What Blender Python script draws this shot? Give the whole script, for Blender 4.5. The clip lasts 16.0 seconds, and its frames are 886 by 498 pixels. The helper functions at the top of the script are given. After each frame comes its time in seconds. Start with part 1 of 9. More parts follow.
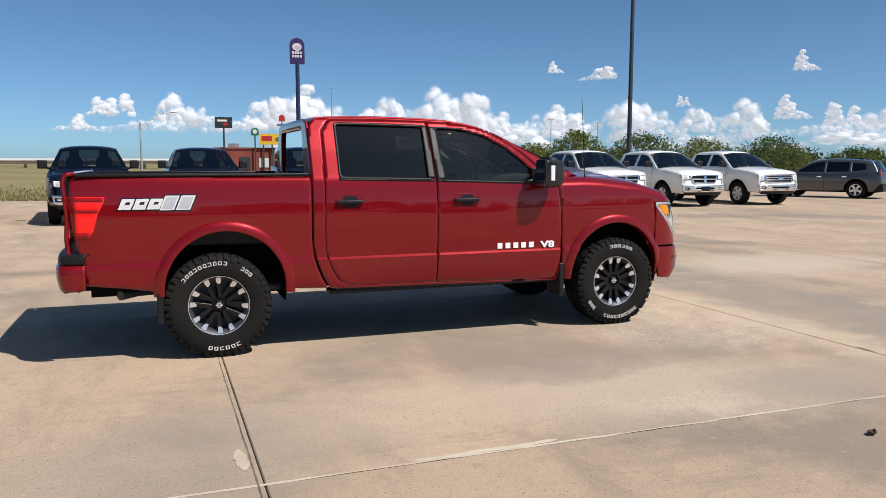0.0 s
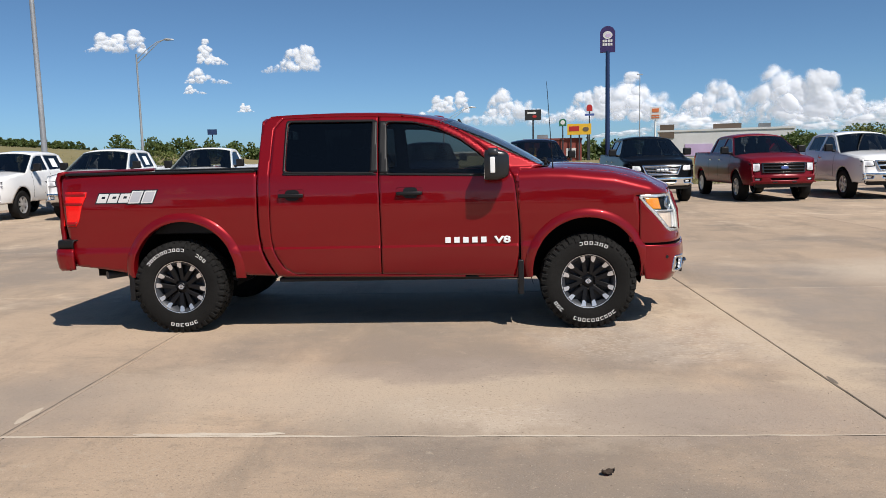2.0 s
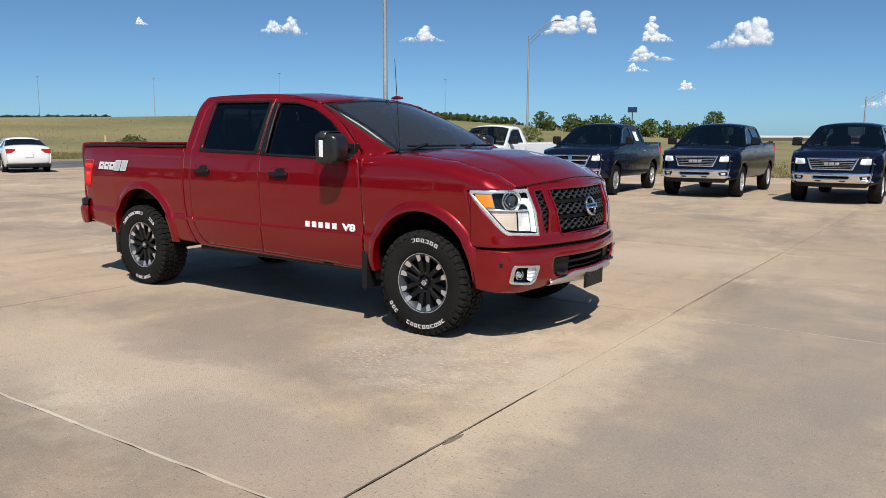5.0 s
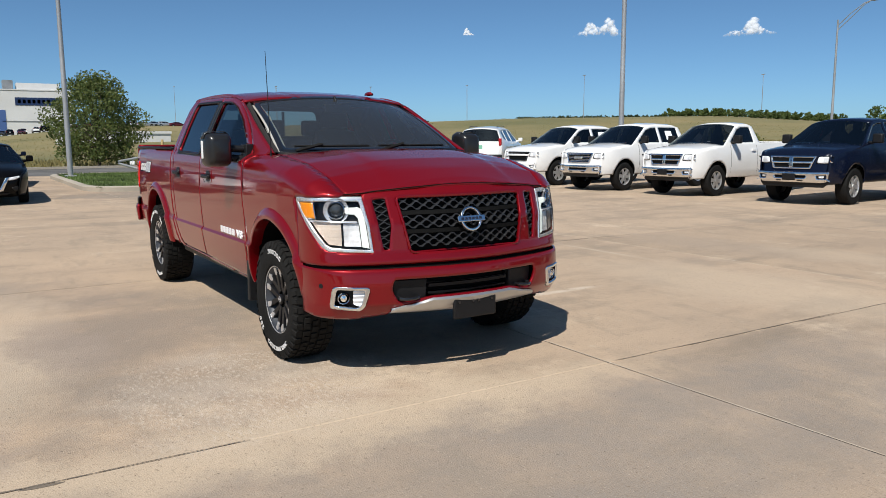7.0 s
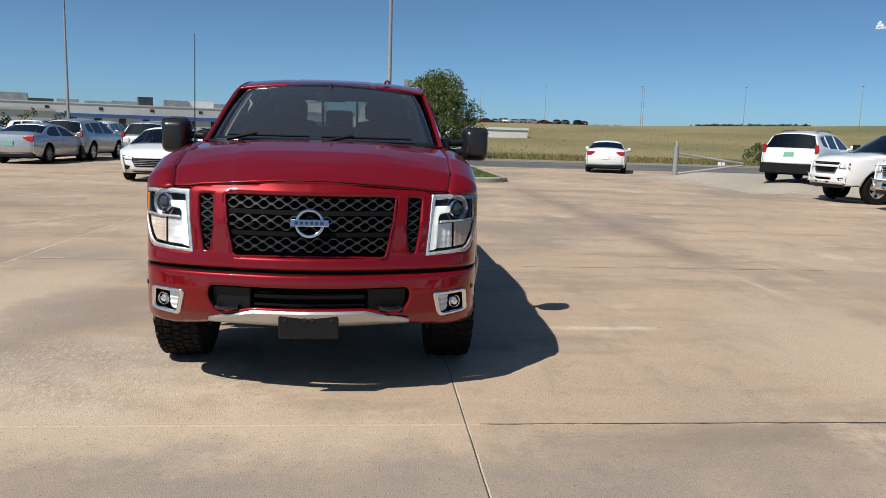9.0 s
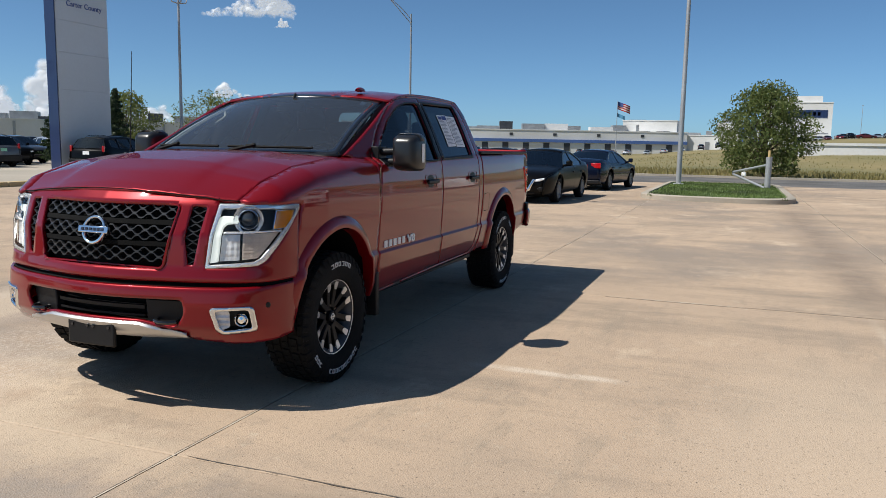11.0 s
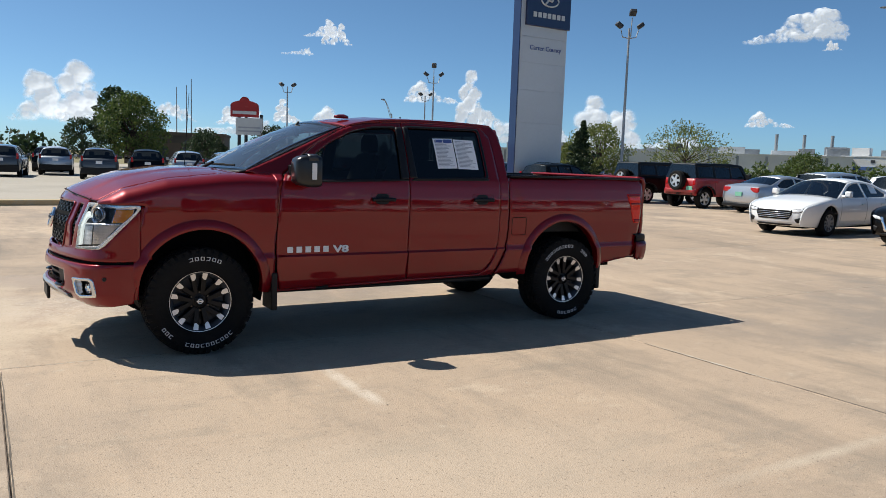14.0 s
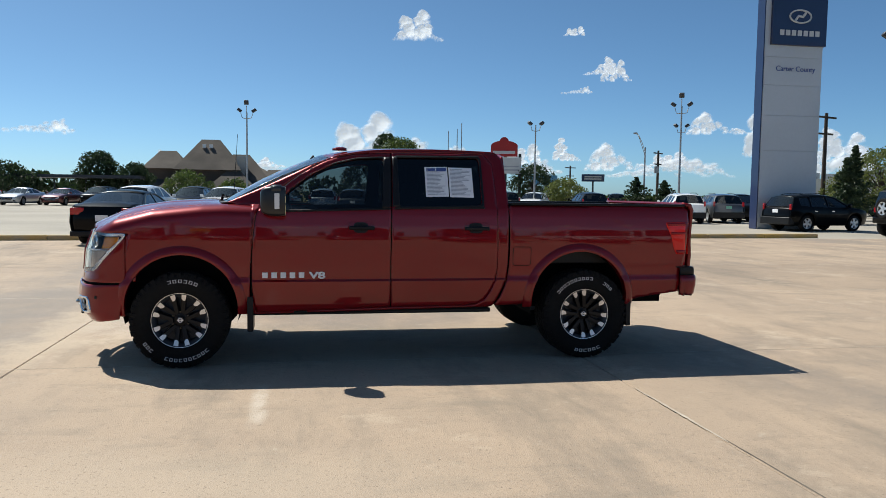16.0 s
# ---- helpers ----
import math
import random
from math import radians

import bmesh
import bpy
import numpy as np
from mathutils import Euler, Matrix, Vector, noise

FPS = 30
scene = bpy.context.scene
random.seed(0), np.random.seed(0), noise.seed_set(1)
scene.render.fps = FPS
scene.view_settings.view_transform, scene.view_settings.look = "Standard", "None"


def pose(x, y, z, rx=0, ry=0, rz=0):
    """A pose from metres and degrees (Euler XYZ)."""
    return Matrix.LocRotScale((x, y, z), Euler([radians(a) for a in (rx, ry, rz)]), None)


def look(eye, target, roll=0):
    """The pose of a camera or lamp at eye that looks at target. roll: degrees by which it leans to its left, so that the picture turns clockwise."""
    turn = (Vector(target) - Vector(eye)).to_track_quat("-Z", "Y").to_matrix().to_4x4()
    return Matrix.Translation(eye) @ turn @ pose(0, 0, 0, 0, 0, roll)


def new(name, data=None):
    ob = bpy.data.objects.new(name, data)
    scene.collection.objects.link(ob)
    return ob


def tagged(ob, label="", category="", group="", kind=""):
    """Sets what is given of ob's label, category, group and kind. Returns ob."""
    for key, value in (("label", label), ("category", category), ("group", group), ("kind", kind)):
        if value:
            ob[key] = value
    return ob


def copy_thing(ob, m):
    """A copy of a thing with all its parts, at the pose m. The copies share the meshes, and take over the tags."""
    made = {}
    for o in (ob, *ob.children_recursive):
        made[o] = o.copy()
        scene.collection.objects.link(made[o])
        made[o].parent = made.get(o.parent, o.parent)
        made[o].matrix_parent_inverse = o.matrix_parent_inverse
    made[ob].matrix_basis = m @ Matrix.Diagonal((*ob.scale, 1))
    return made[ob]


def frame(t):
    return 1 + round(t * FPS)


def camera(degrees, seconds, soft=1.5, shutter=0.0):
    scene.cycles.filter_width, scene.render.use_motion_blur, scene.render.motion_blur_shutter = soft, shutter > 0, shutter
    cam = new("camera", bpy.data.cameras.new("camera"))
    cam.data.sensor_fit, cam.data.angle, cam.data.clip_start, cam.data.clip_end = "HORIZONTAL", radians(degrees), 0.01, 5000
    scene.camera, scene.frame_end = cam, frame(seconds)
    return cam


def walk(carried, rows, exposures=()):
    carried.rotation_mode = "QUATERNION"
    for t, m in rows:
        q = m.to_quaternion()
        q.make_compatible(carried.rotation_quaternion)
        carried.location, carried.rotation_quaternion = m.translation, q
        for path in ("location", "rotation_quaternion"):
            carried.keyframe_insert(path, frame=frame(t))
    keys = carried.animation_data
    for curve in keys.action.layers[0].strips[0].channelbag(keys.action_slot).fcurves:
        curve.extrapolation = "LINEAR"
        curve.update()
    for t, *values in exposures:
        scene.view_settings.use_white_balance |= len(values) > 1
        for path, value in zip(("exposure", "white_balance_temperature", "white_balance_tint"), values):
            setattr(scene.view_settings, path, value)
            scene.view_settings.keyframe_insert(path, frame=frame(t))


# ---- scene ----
cam = camera(60.1, 16.0, soft=0.75)
PATH = [
    (0, (-2.188, -7.017, 1.499), (-1.495, -5.154, 1.275), 0.0),
    (0.5, (-1.459, -7.299, 1.479), (-0.952, -5.383, 1.212), 0.0),
    (1, (-0.634, -7.44, 1.487), (-0.326, -5.482, 1.219), -0.5),
    (1.5, (0.129, -7.502, 1.491), (0.241, -5.52, 1.248), -1.0),
    (2, (0.935, -7.448, 1.491), (0.815, -5.466, 1.25), -1.4),
    (2.5, (1.692, -7.365, 1.48), (1.366, -5.407, 1.235), -1.6),
    (3, (2.459, -7.16, 1.459), (1.936, -5.246, 1.206), -1.5),
    (3.5, (3.191, -6.937, 1.47), (2.512, -5.073, 1.214), -0.9),
    (4, (3.917, -6.571, 1.469), (3.086, -4.771, 1.205), -0.4),
    (4.5, (4.562, -6.134, 1.482), (3.582, -4.41, 1.222), 0.1),
    (4.7, (4.811, -5.919, 1.492), (3.771, -4.233, 1.222), 0.3),
    (6.8, (6.629, -3.027, 1.499), (5.0, -1.903, 1.211), -0.9),
    (7, (6.698, -2.727, 1.473), (5.022, -1.672, 1.191), -0.3),
    (7.5, (6.856, -2.015, 1.476), (5.074, -1.151, 1.199), 0.5),
    (8, (6.968, -1.23, 1.484), (5.096, -0.585, 1.197), 1.1),
    (8.5, (6.943, -0.475, 1.479), (5.011, -0.043, 1.198), 1.3),
    (9, (6.838, 0.329, 1.471), (4.868, 0.517, 1.177), 1.8),
    (9.5, (6.679, 1.062, 1.458), (4.702, 1.007, 1.155), 1.9),
    (9.7, (6.597, 1.372, 1.462), (4.625, 1.222, 1.163), 1.6),
    (11.8, (5.281, 4.299, 1.453), (3.584, 3.269, 1.21), 1.5),
    (12, (5.122, 4.567, 1.485), (3.477, 3.455, 1.248), 1.6),
    (12.5, (4.709, 5.159, 1.49), (3.212, 3.851, 1.262), 1.6),
    (13, (4.268, 5.781, 1.498), (2.932, 4.312, 1.261), 1.6),
    (13.5, (3.772, 6.278, 1.492), (2.578, 4.69, 1.266), 1.7),
    (14, (3.186, 6.766, 1.511), (2.153, 5.069, 1.287), 2.0),
    (14.5, (2.577, 7.102, 1.515), (1.696, 5.321, 1.286), 2.4),
    (15, (1.92, 7.403, 1.517), (1.214, 5.545, 1.299), 2.2),
    (15.5, (1.322, 7.547, 1.498), (0.8, 5.625, 1.316), 1.7),
    (16, (0.794, 7.573, 1.495), (0.426, 5.613, 1.349), 0.8),
]
walk(cam, [(t, look(eye, target, roll)) for t, eye, target, roll in PATH], [(0, 0.22, 6550, 12), (2, 0.12, 6550, 12), (4.5, 0.15, 6450, 9), (7, 0.12, 6450, 9), (9.5, 0.07, 6500, 10), (12, 0.30, 6450, 9), (15, 0.27, 6400, 7), (16, 0.22, 6350, 6)])

# ---- world, sun and exposure ----
SUN_DIR = Vector((0.48, -0.60, 1.0)).normalized()
world = bpy.data.worlds.new("sky")
scene.world = world
world.use_nodes = True
wn = world.node_tree
wn.nodes.clear()
sky = wn.nodes.new("ShaderNodeTexSky")
sky.sky_type = "NISHITA"
sky.sun_disc = False
sky.sun_elevation = math.asin(SUN_DIR.z)
sky.sun_rotation = math.atan2(SUN_DIR.x, SUN_DIR.y)
sky.air_density, sky.dust_density, sky.ozone_density = 0.5, 0.55, 4.0
bg = wn.nodes.new("ShaderNodeBackground")
bg.inputs["Strength"].default_value = 0.073
wo = wn.nodes.new("ShaderNodeOutputWorld")
tint = wn.nodes.new("ShaderNodeMixRGB")
tint.blend_type = "MULTIPLY"
tint.inputs[0].default_value = 1.0
tint.inputs[2].default_value = (1.10, 1.42, 1.47, 1)
haze = wn.nodes.new("ShaderNodeGamma")
haze.inputs[1].default_value = 0.95
wn.links.new(sky.outputs[0], haze.inputs[0])
wn.links.new(haze.outputs[0], tint.inputs[1])
wn.links.new(tint.outputs[0], bg.inputs[0])
wn.links.new(bg.outputs[0], wo.inputs[0])
sun_data = bpy.data.lights.new("sun", "SUN")
sun_data.energy, sun_data.angle, sun_data.color = 5.0, radians(0.53), (1.0, 0.955, 0.88)
sun_ob = new("sun", sun_data)
sun_ob.matrix_world = look(SUN_DIR * 60, (0, 0, 0))


# ---- materials ----
def material(name, color, rough=0.6, metal=0.0, vary=0.12, grain=6.0, bump=0.0, bump_scale=60.0, coat=0.0, spec=0.5, shift=None, place=False):
    """A principled material whose colour varies at two scales; shift: a second colour for the stains."""
    m = bpy.data.materials.new(name)
    m.use_nodes = True
    nt = m.node_tree
    b = nt.nodes["Principled BSDF"]
    b.inputs["Roughness"].default_value = rough
    b.inputs["Metallic"].default_value = metal
    b.inputs["Coat Weight"].default_value = coat
    b.inputs["Coat Roughness"].default_value = 0.03
    b.inputs["Specular IOR Level"].default_value = spec
    tc = nt.nodes.new("ShaderNodeNewGeometry" if place else "ShaderNodeTexCoord")
    vec = tc.outputs["Position" if place else "Object"]
    big, fine = nt.nodes.new("ShaderNodeTexNoise"), nt.nodes.new("ShaderNodeTexNoise")
    big.inputs["Scale"].default_value, fine.inputs["Scale"].default_value = grain * 0.12, grain * 4
    big.inputs["Detail"].default_value, fine.inputs["Detail"].default_value = 4, 3
    nt.links.new(vec, big.inputs["Vector"])
    nt.links.new(vec, fine.inputs["Vector"])
    mix = nt.nodes.new("ShaderNodeMixRGB")
    other = shift or tuple(c * (1 - 2.2 * vary) for c in color)
    mix.inputs[1].default_value, mix.inputs[2].default_value = (*color, 1), (*other, 1)
    ramp = nt.nodes.new("ShaderNodeMapRange")
    ramp.inputs[1].default_value, ramp.inputs[2].default_value = 0.38, 0.68
    nt.links.new(big.outputs[0], ramp.inputs[0])
    nt.links.new(ramp.outputs[0], mix.inputs[0])
    two = nt.nodes.new("ShaderNodeMixRGB")
    two.blend_type = "MULTIPLY"
    two.inputs[0].default_value = 1.0
    tone = nt.nodes.new("ShaderNodeMapRange")
    tone.inputs[3].default_value, tone.inputs[4].default_value = 1 - vary, 1 + vary
    tone.clamp = False
    nt.links.new(fine.outputs[0], tone.inputs[0])
    nt.links.new(mix.outputs[0], two.inputs[1])
    nt.links.new(tone.outputs[0], two.inputs[2])
    nt.links.new(two.outputs[0], b.inputs["Base Color"])
    if bump:
        bt, bn = nt.nodes.new("ShaderNodeBump"), nt.nodes.new("ShaderNodeTexNoise")
        bn.inputs["Scale"].default_value, bn.inputs["Detail"].default_value = bump_scale, 5
        bt.inputs["Strength"].default_value, bt.inputs["Distance"].default_value = bump, 0.02
        nt.links.new(vec, bn.inputs["Vector"])
        nt.links.new(bn.outputs[0], bt.inputs["Height"])
        nt.links.new(bt.outputs[0], b.inputs["Normal"])
    return m


def glass(name, tint, gloss=1.0, ior=1.5, sheen=0.0):
    m = bpy.data.materials.new(name)
    m.use_nodes = True
    nt = m.node_tree
    nt.nodes.clear()
    out, mix = nt.nodes.new("ShaderNodeOutputMaterial"), nt.nodes.new("ShaderNodeMixShader")
    tr, gl, fr = nt.nodes.new("ShaderNodeBsdfTransparent"), nt.nodes.new("ShaderNodeBsdfGlossy"), nt.nodes.new("ShaderNodeFresnel")
    tr.inputs[0].default_value = (*tint, 1)
    gl.inputs["Roughness"].default_value = 0.01
    gl.inputs["Color"].default_value = (gloss, gloss, gloss, 1)
    fr.inputs["IOR"].default_value = ior
    nt.links.new(fr.outputs[0], mix.inputs[0])
    nt.links.new(tr.outputs[0], mix.inputs[1])
    nt.links.new(gl.outputs[0], mix.inputs[2])
    # An even pale film, added to brighten the glass like reflected light.
    if sheen:
        film, both = nt.nodes.new("ShaderNodeBsdfDiffuse"), nt.nodes.new("ShaderNodeMixShader")
        film.inputs[0].default_value = (0.70, 0.72, 0.72, 1)
        both.inputs[0].default_value = sheen
        nt.links.new(mix.outputs[0], both.inputs[1])
        nt.links.new(film.outputs[0], both.inputs[2])
        mix = both
    nt.links.new(mix.outputs[0], out.inputs[0])
    return m


def paint(name, color, metal=0.0, rough=0.4, coat=1.0, spec=0.5):
    m = material(name, color, rough, metal, vary=0.03, grain=3, coat=coat, bump=0.012, bump_scale=900, spec=spec)
    m.node_tree.nodes["Principled BSDF"].inputs["Coat IOR"].default_value = 1.45
    return m


def concrete_material():
    """Tan broom-finished concrete: slab-to-slab tone, wide water stains, tyre-dark haze, pale spalled patches, fine pits."""
    m = bpy.data.materials.new("concrete")
    m.use_nodes = True
    nt = m.node_tree
    L, N = nt.links.new, nt.nodes.new
    b = nt.nodes["Principled BSDF"]
    b.inputs["Roughness"].default_value = 0.82
    b.inputs["Specular IOR Level"].default_value = 0.35
    geo, info = N("ShaderNodeNewGeometry"), N("ShaderNodeObjectInfo")
    pos = geo.outputs["Position"]

    def noise_at(scale, detail, lo, hi, stretch=None, rough=0.6):
        n, r = N("ShaderNodeTexNoise"), N("ShaderNodeMapRange")
        n.inputs["Scale"].default_value, n.inputs["Detail"].default_value = scale, detail
        n.inputs["Roughness"].default_value = rough
        src = pos
        if stretch:
            v = N("ShaderNodeMapping")
            v.inputs["Scale"].default_value = stretch
            v.inputs["Rotation"].default_value = (0, 0, 0.35)
            L(pos, v.inputs[0])
            src = v.outputs[0]
        L(src, n.inputs["Vector"])
        L(n.outputs[0], r.inputs[0])
        r.inputs[1].default_value, r.inputs[2].default_value = lo, hi
        return r.outputs[0]

    def mixed(fac, a, c, kind="MIX"):
        x = N("ShaderNodeMixRGB")
        x.blend_type = kind
        if isinstance(fac, float):
            x.inputs[0].default_value = fac
        else:
            L(fac, x.inputs[0])
        for sock, v in ((x.inputs[1], a), (x.inputs[2], c)):
            if isinstance(v, tuple):
                sock.default_value = (*v, 1)
            else:
                L(v, sock)
        return x.outputs[0]

    base = mixed(noise_at(0.35, 11, 0.36, 0.64, None, 0.70), (0.56, 0.43, 0.305), (0.44, 0.345, 0.255))
    base = mixed(noise_at(0.8, 11, 0.50, 0.68, (1.0, 0.30, 1.0), 0.72), base, (0.29, 0.24, 0.185))
    base = mixed(noise_at(1.7, 10, 0.52, 0.70, (0.35, 1.0, 1.0), 0.75), base, (0.33, 0.275, 0.21))
    base = mixed(noise_at(0.55, 11, 0.55, 0.65, None, 0.74), base, (0.62, 0.50, 0.37))
    base = mixed(noise_at(0.15, 12, 0.53, 0.61, None, 0.68), base, (0.325, 0.27, 0.215))
    base = mixed(noise_at(4.5, 8, 0.57, 0.76, None, 0.76), base, (0.33, 0.27, 0.205))
    base = mixed(noise_at(6.0, 8, 0.59, 0.70, None, 0.8), base, (0.58, 0.49, 0.375))
    base = mixed(noise_at(16, 6, 0.60, 0.76, None, 0.78), base, (0.31, 0.25, 0.19))
    axes = N("ShaderNodeSeparateXYZ")
    L(pos, axes.inputs[0])

    def math_of(kind, a, c):
        x = N("ShaderNodeMath")
        x.operation = kind
        for sock, v in ((x.inputs[0], a), (x.inputs[1], c)):
            if isinstance(v, float):
                sock.default_value = v
            else:
                L(v, sock)
        return x.outputs[0]

    def ramp(v, lo, hi):
        r = N("ShaderNodeMapRange")
        r.inputs[1].default_value, r.inputs[2].default_value = lo, hi
        L(v, r.inputs[0])
        return r.outputs[0]

    # Ragged coordinates, so that no stain ends in a clean line.
    rag, fine = noise_at(1.3, 6, 0.0, 1.0, None, 0.7), noise_at(7.0, 5, 0.0, 1.0, None, 0.7)
    wob = math_of("ADD", math_of("MULTIPLY", math_of("SUBTRACT", rag, 0.5), 1.1), math_of("MULTIPLY", math_of("SUBTRACT", fine, 0.5), 0.35))
    wx, wy = math_of("ADD", axes.outputs[0], wob), math_of("SUBTRACT", axes.outputs[1], wob)

    def oval(px, py, rx, ry, edge=0.55):
        u = math_of("DIVIDE", math_of("SUBTRACT", wx, px), rx)
        v = math_of("DIVIDE", math_of("SUBTRACT", wy, py), ry)
        d = math_of("ADD", math_of("MULTIPLY", u, u), math_of("MULTIPLY", v, v))
        return ramp(d, 1.0, edge)

    # Wide clean tan patches and dull smears on the slabs round the truck.
    for px, py, rx, ry, tint, much in (
        (1.0, -2.9, 1.6, 0.8, (0.60, 0.50, 0.38), 0.7), (-0.6, -2.6, 1.4, 0.7, (0.59, 0.48, 0.36), 0.6), (3.2, -1.2, 0.45, 2.6, (0.60, 0.49, 0.36), 0.75), (6.4, 1.9, 2.3, 1.3, (0.62, 0.53, 0.42), 0.75),
        (0.6, -2.2, 1.1, 0.35, (0.36, 0.30, 0.25), 0.6), (-2.2, -3.0, 1.3, 0.8, (0.37, 0.31, 0.25), 0.6), (2.2, -3.1, 1.3, 0.5, (0.37, 0.31, 0.26), 0.6), (2.0, 3.9, 2.4, 1.0, (0.58, 0.47, 0.35), 0.6),
        (-0.5, 6.2, 2.2, 0.7, (0.40, 0.33, 0.26), 0.5), (4.4, 4.6, 1.5, 1.0, (0.40, 0.33, 0.26), 0.4), (1.3, 6.6, 1.4, 0.6, (0.58, 0.47, 0.35), 0.5)):
        base = mixed(math_of("MULTIPLY", oval(px, py, rx, ry, 0.2), much), base, tint)
    # The slabs before the nose carry a broad grey film, ragged at its rim.
    film = math_of("MULTIPLY", math_of("MULTIPLY", ramp(wx, 3.25, 3.60), ramp(wx, 5.6, 4.7)), ramp(wy, 3.6, 2.2))
    film = math_of("MULTIPLY", film, noise_at(0.9, 9, 0.30, 0.60, None, 0.72))
    base = mixed(math_of("MULTIPLY", film, 0.85), base, (0.315, 0.275, 0.235))
    # Whitish spalled patches: many small flakes where the skin has come off.
    flakes = math_of("MAXIMUM", noise_at(30, 5, 0.48, 0.62, (0.6, 1.4, 1.0), 0.75), math_of("MULTIPLY", noise_at(2.5, 5, 0.38, 0.62), 0.45))
    spalled = math_of("MAXIMUM", oval(2.25, -1.35, 1.05, 0.95, 0.4), math_of("MULTIPLY", oval(0.95, -3.15, 0.55, 0.30, 0.3), 0.8))
    base = mixed(math_of("MULTIPLY", math_of("MULTIPLY", spalled, flakes), 0.62), base, (0.70, 0.62, 0.52))
    # A pale scrape beside the truck.
    streak = math_of("MULTIPLY", ramp(math_of("ABSOLUTE", math_of("SUBTRACT", math_of("ADD", axes.outputs[0], math_of("MULTIPLY", wob, 0.10)), 1.08), 0.0), 0.075, 0.02), math_of("MULTIPLY", ramp(axes.outputs[1], 1.55, 1.9), ramp(axes.outputs[1], 2.75, 2.45)))
    base = mixed(math_of("MULTIPLY", streak, noise_at(5, 6, 0.34, 0.55, None, 0.7)), base, (0.66, 0.57, 0.46))
    # A long run-off stain with a pale scraped end.
    for y0, wide, x0, x1, soft, tint in ((4.6, 0.5, -16.5, -0.8, 2.0, (0.27, 0.215, 0.165)), (4.42, 0.07, -2.0, 0.4, 0.9, (0.56, 0.47, 0.36))):
        dist, away, near, far_x, both, rag = N("ShaderNodeMath"), N("ShaderNodeMath"), N("ShaderNodeMapRange"), N("ShaderNodeMapRange"), N("ShaderNodeMath"), N("ShaderNodeMath")
        dist.operation, dist.inputs[1].default_value = "SUBTRACT", y0
        L(axes.outputs[1], dist.inputs[0])
        away.operation = "ABSOLUTE"
        L(dist.outputs[0], away.inputs[0])
        near.inputs[1].default_value, near.inputs[2].default_value = wide, wide * 0.15
        L(away.outputs[0], near.inputs[0])
        ends = N("ShaderNodeMapRange")
        ends.inputs[1].default_value, ends.inputs[2].default_value = x0, x0 + soft
        far_x.inputs[1].default_value, far_x.inputs[2].default_value = x1, x1 - soft
        L(axes.outputs[0], ends.inputs[0])
        L(axes.outputs[0], far_x.inputs[0])
        both.operation = rag.operation = "MULTIPLY"
        L(ends.outputs[0], both.inputs[0])
        L(far_x.outputs[0], both.inputs[1])
        L(near.outputs[0], rag.inputs[0])
        L(both.outputs[0], rag.inputs[1])
        torn = N("ShaderNodeMath")
        torn.operation = "MULTIPLY"
        L(rag.outputs[0], torn.inputs[0])
        L(noise_at(1.1, 9, 0.30, 0.60, None, 0.7), torn.inputs[1])
        base = mixed(torn.outputs[0], base, tint)
    # Tone of each slab.
    tone = N("ShaderNodeMapRange")
    tone.inputs[3].default_value, tone.inputs[4].default_value = 0.90, 1.07
    L(info.outputs["Random"], tone.inputs[0])
    base = mixed(1.0, base, tone.outputs[0], "MULTIPLY")
    # Small dark specks and fine sand grain.
    base = mixed(noise_at(38, 2, 0.68, 0.75), base, (0.17, 0.135, 0.10))
    base = mixed(noise_at(48, 5, 0.56, 0.70, None, 0.7), base, (0.26, 0.205, 0.15))
    base = mixed(noise_at(62, 5, 0.60, 0.72, None, 0.7), base, (0.62, 0.53, 0.42))
    grain = N("ShaderNodeTexNoise")
    grain.inputs["Scale"].default_value, grain.inputs["Detail"].default_value = 120, 4
    L(pos, grain.inputs["Vector"])
    gr = N("ShaderNodeMapRange")
    gr.inputs[3].default_value, gr.inputs[4].default_value = 0.82, 1.16
    L(grain.outputs[0], gr.inputs[0])
    base = mixed(1.0, base, gr.outputs[0], "MULTIPLY")
    base = mixed(1.0, base, (0.82, 0.795, 0.785), "MULTIPLY")
    L(base, b.inputs["Base Color"])
    bump = N("ShaderNodeBump")
    bump.inputs["Strength"].default_value, bump.inputs["Distance"].default_value = 0.4, 0.01
    L(grain.outputs[0], bump.inputs["Height"])
    L(bump.outputs[0], b.inputs["Normal"])
    return m


M = {}
M["concrete"] = concrete_material()
M["joint_pale"] = material("joint_pale", (0.52, 0.45, 0.36), 0.9, vary=0.25, grain=30, place=True, shift=(0.42, 0.34, 0.26))
M["joint_dark"] = material("joint_dark", (0.16, 0.13, 0.10), 0.95, vary=0.25, grain=20, place=True)
M["asphalt"] = material("asphalt", (0.13, 0.125, 0.12), 0.9, vary=0.2, grain=3, bump=0.3, bump_scale=80, place=True)
M["old_concrete"] = material("old_concrete", (0.37, 0.325, 0.265), 0.85, vary=0.14, grain=2, bump=0.2, bump_scale=40, place=True, shift=(0.30, 0.27, 0.22))
M["kerb_yellow"] = material("kerb_yellow", (0.55, 0.36, 0.10), 0.75, vary=0.2, grain=8, place=True, shift=(0.42, 0.36, 0.26))
M["dry_field"] = material("dry_field", (0.225, 0.180, 0.078), 0.95, vary=0.22, grain=0.28, bump=0.6, bump_scale=3, place=True, shift=(0.130, 0.125, 0.048))
M["lawn"] = material("lawn", (0.10, 0.15, 0.035), 0.9, vary=0.3, grain=4, bump=0.5, bump_scale=30, place=True)
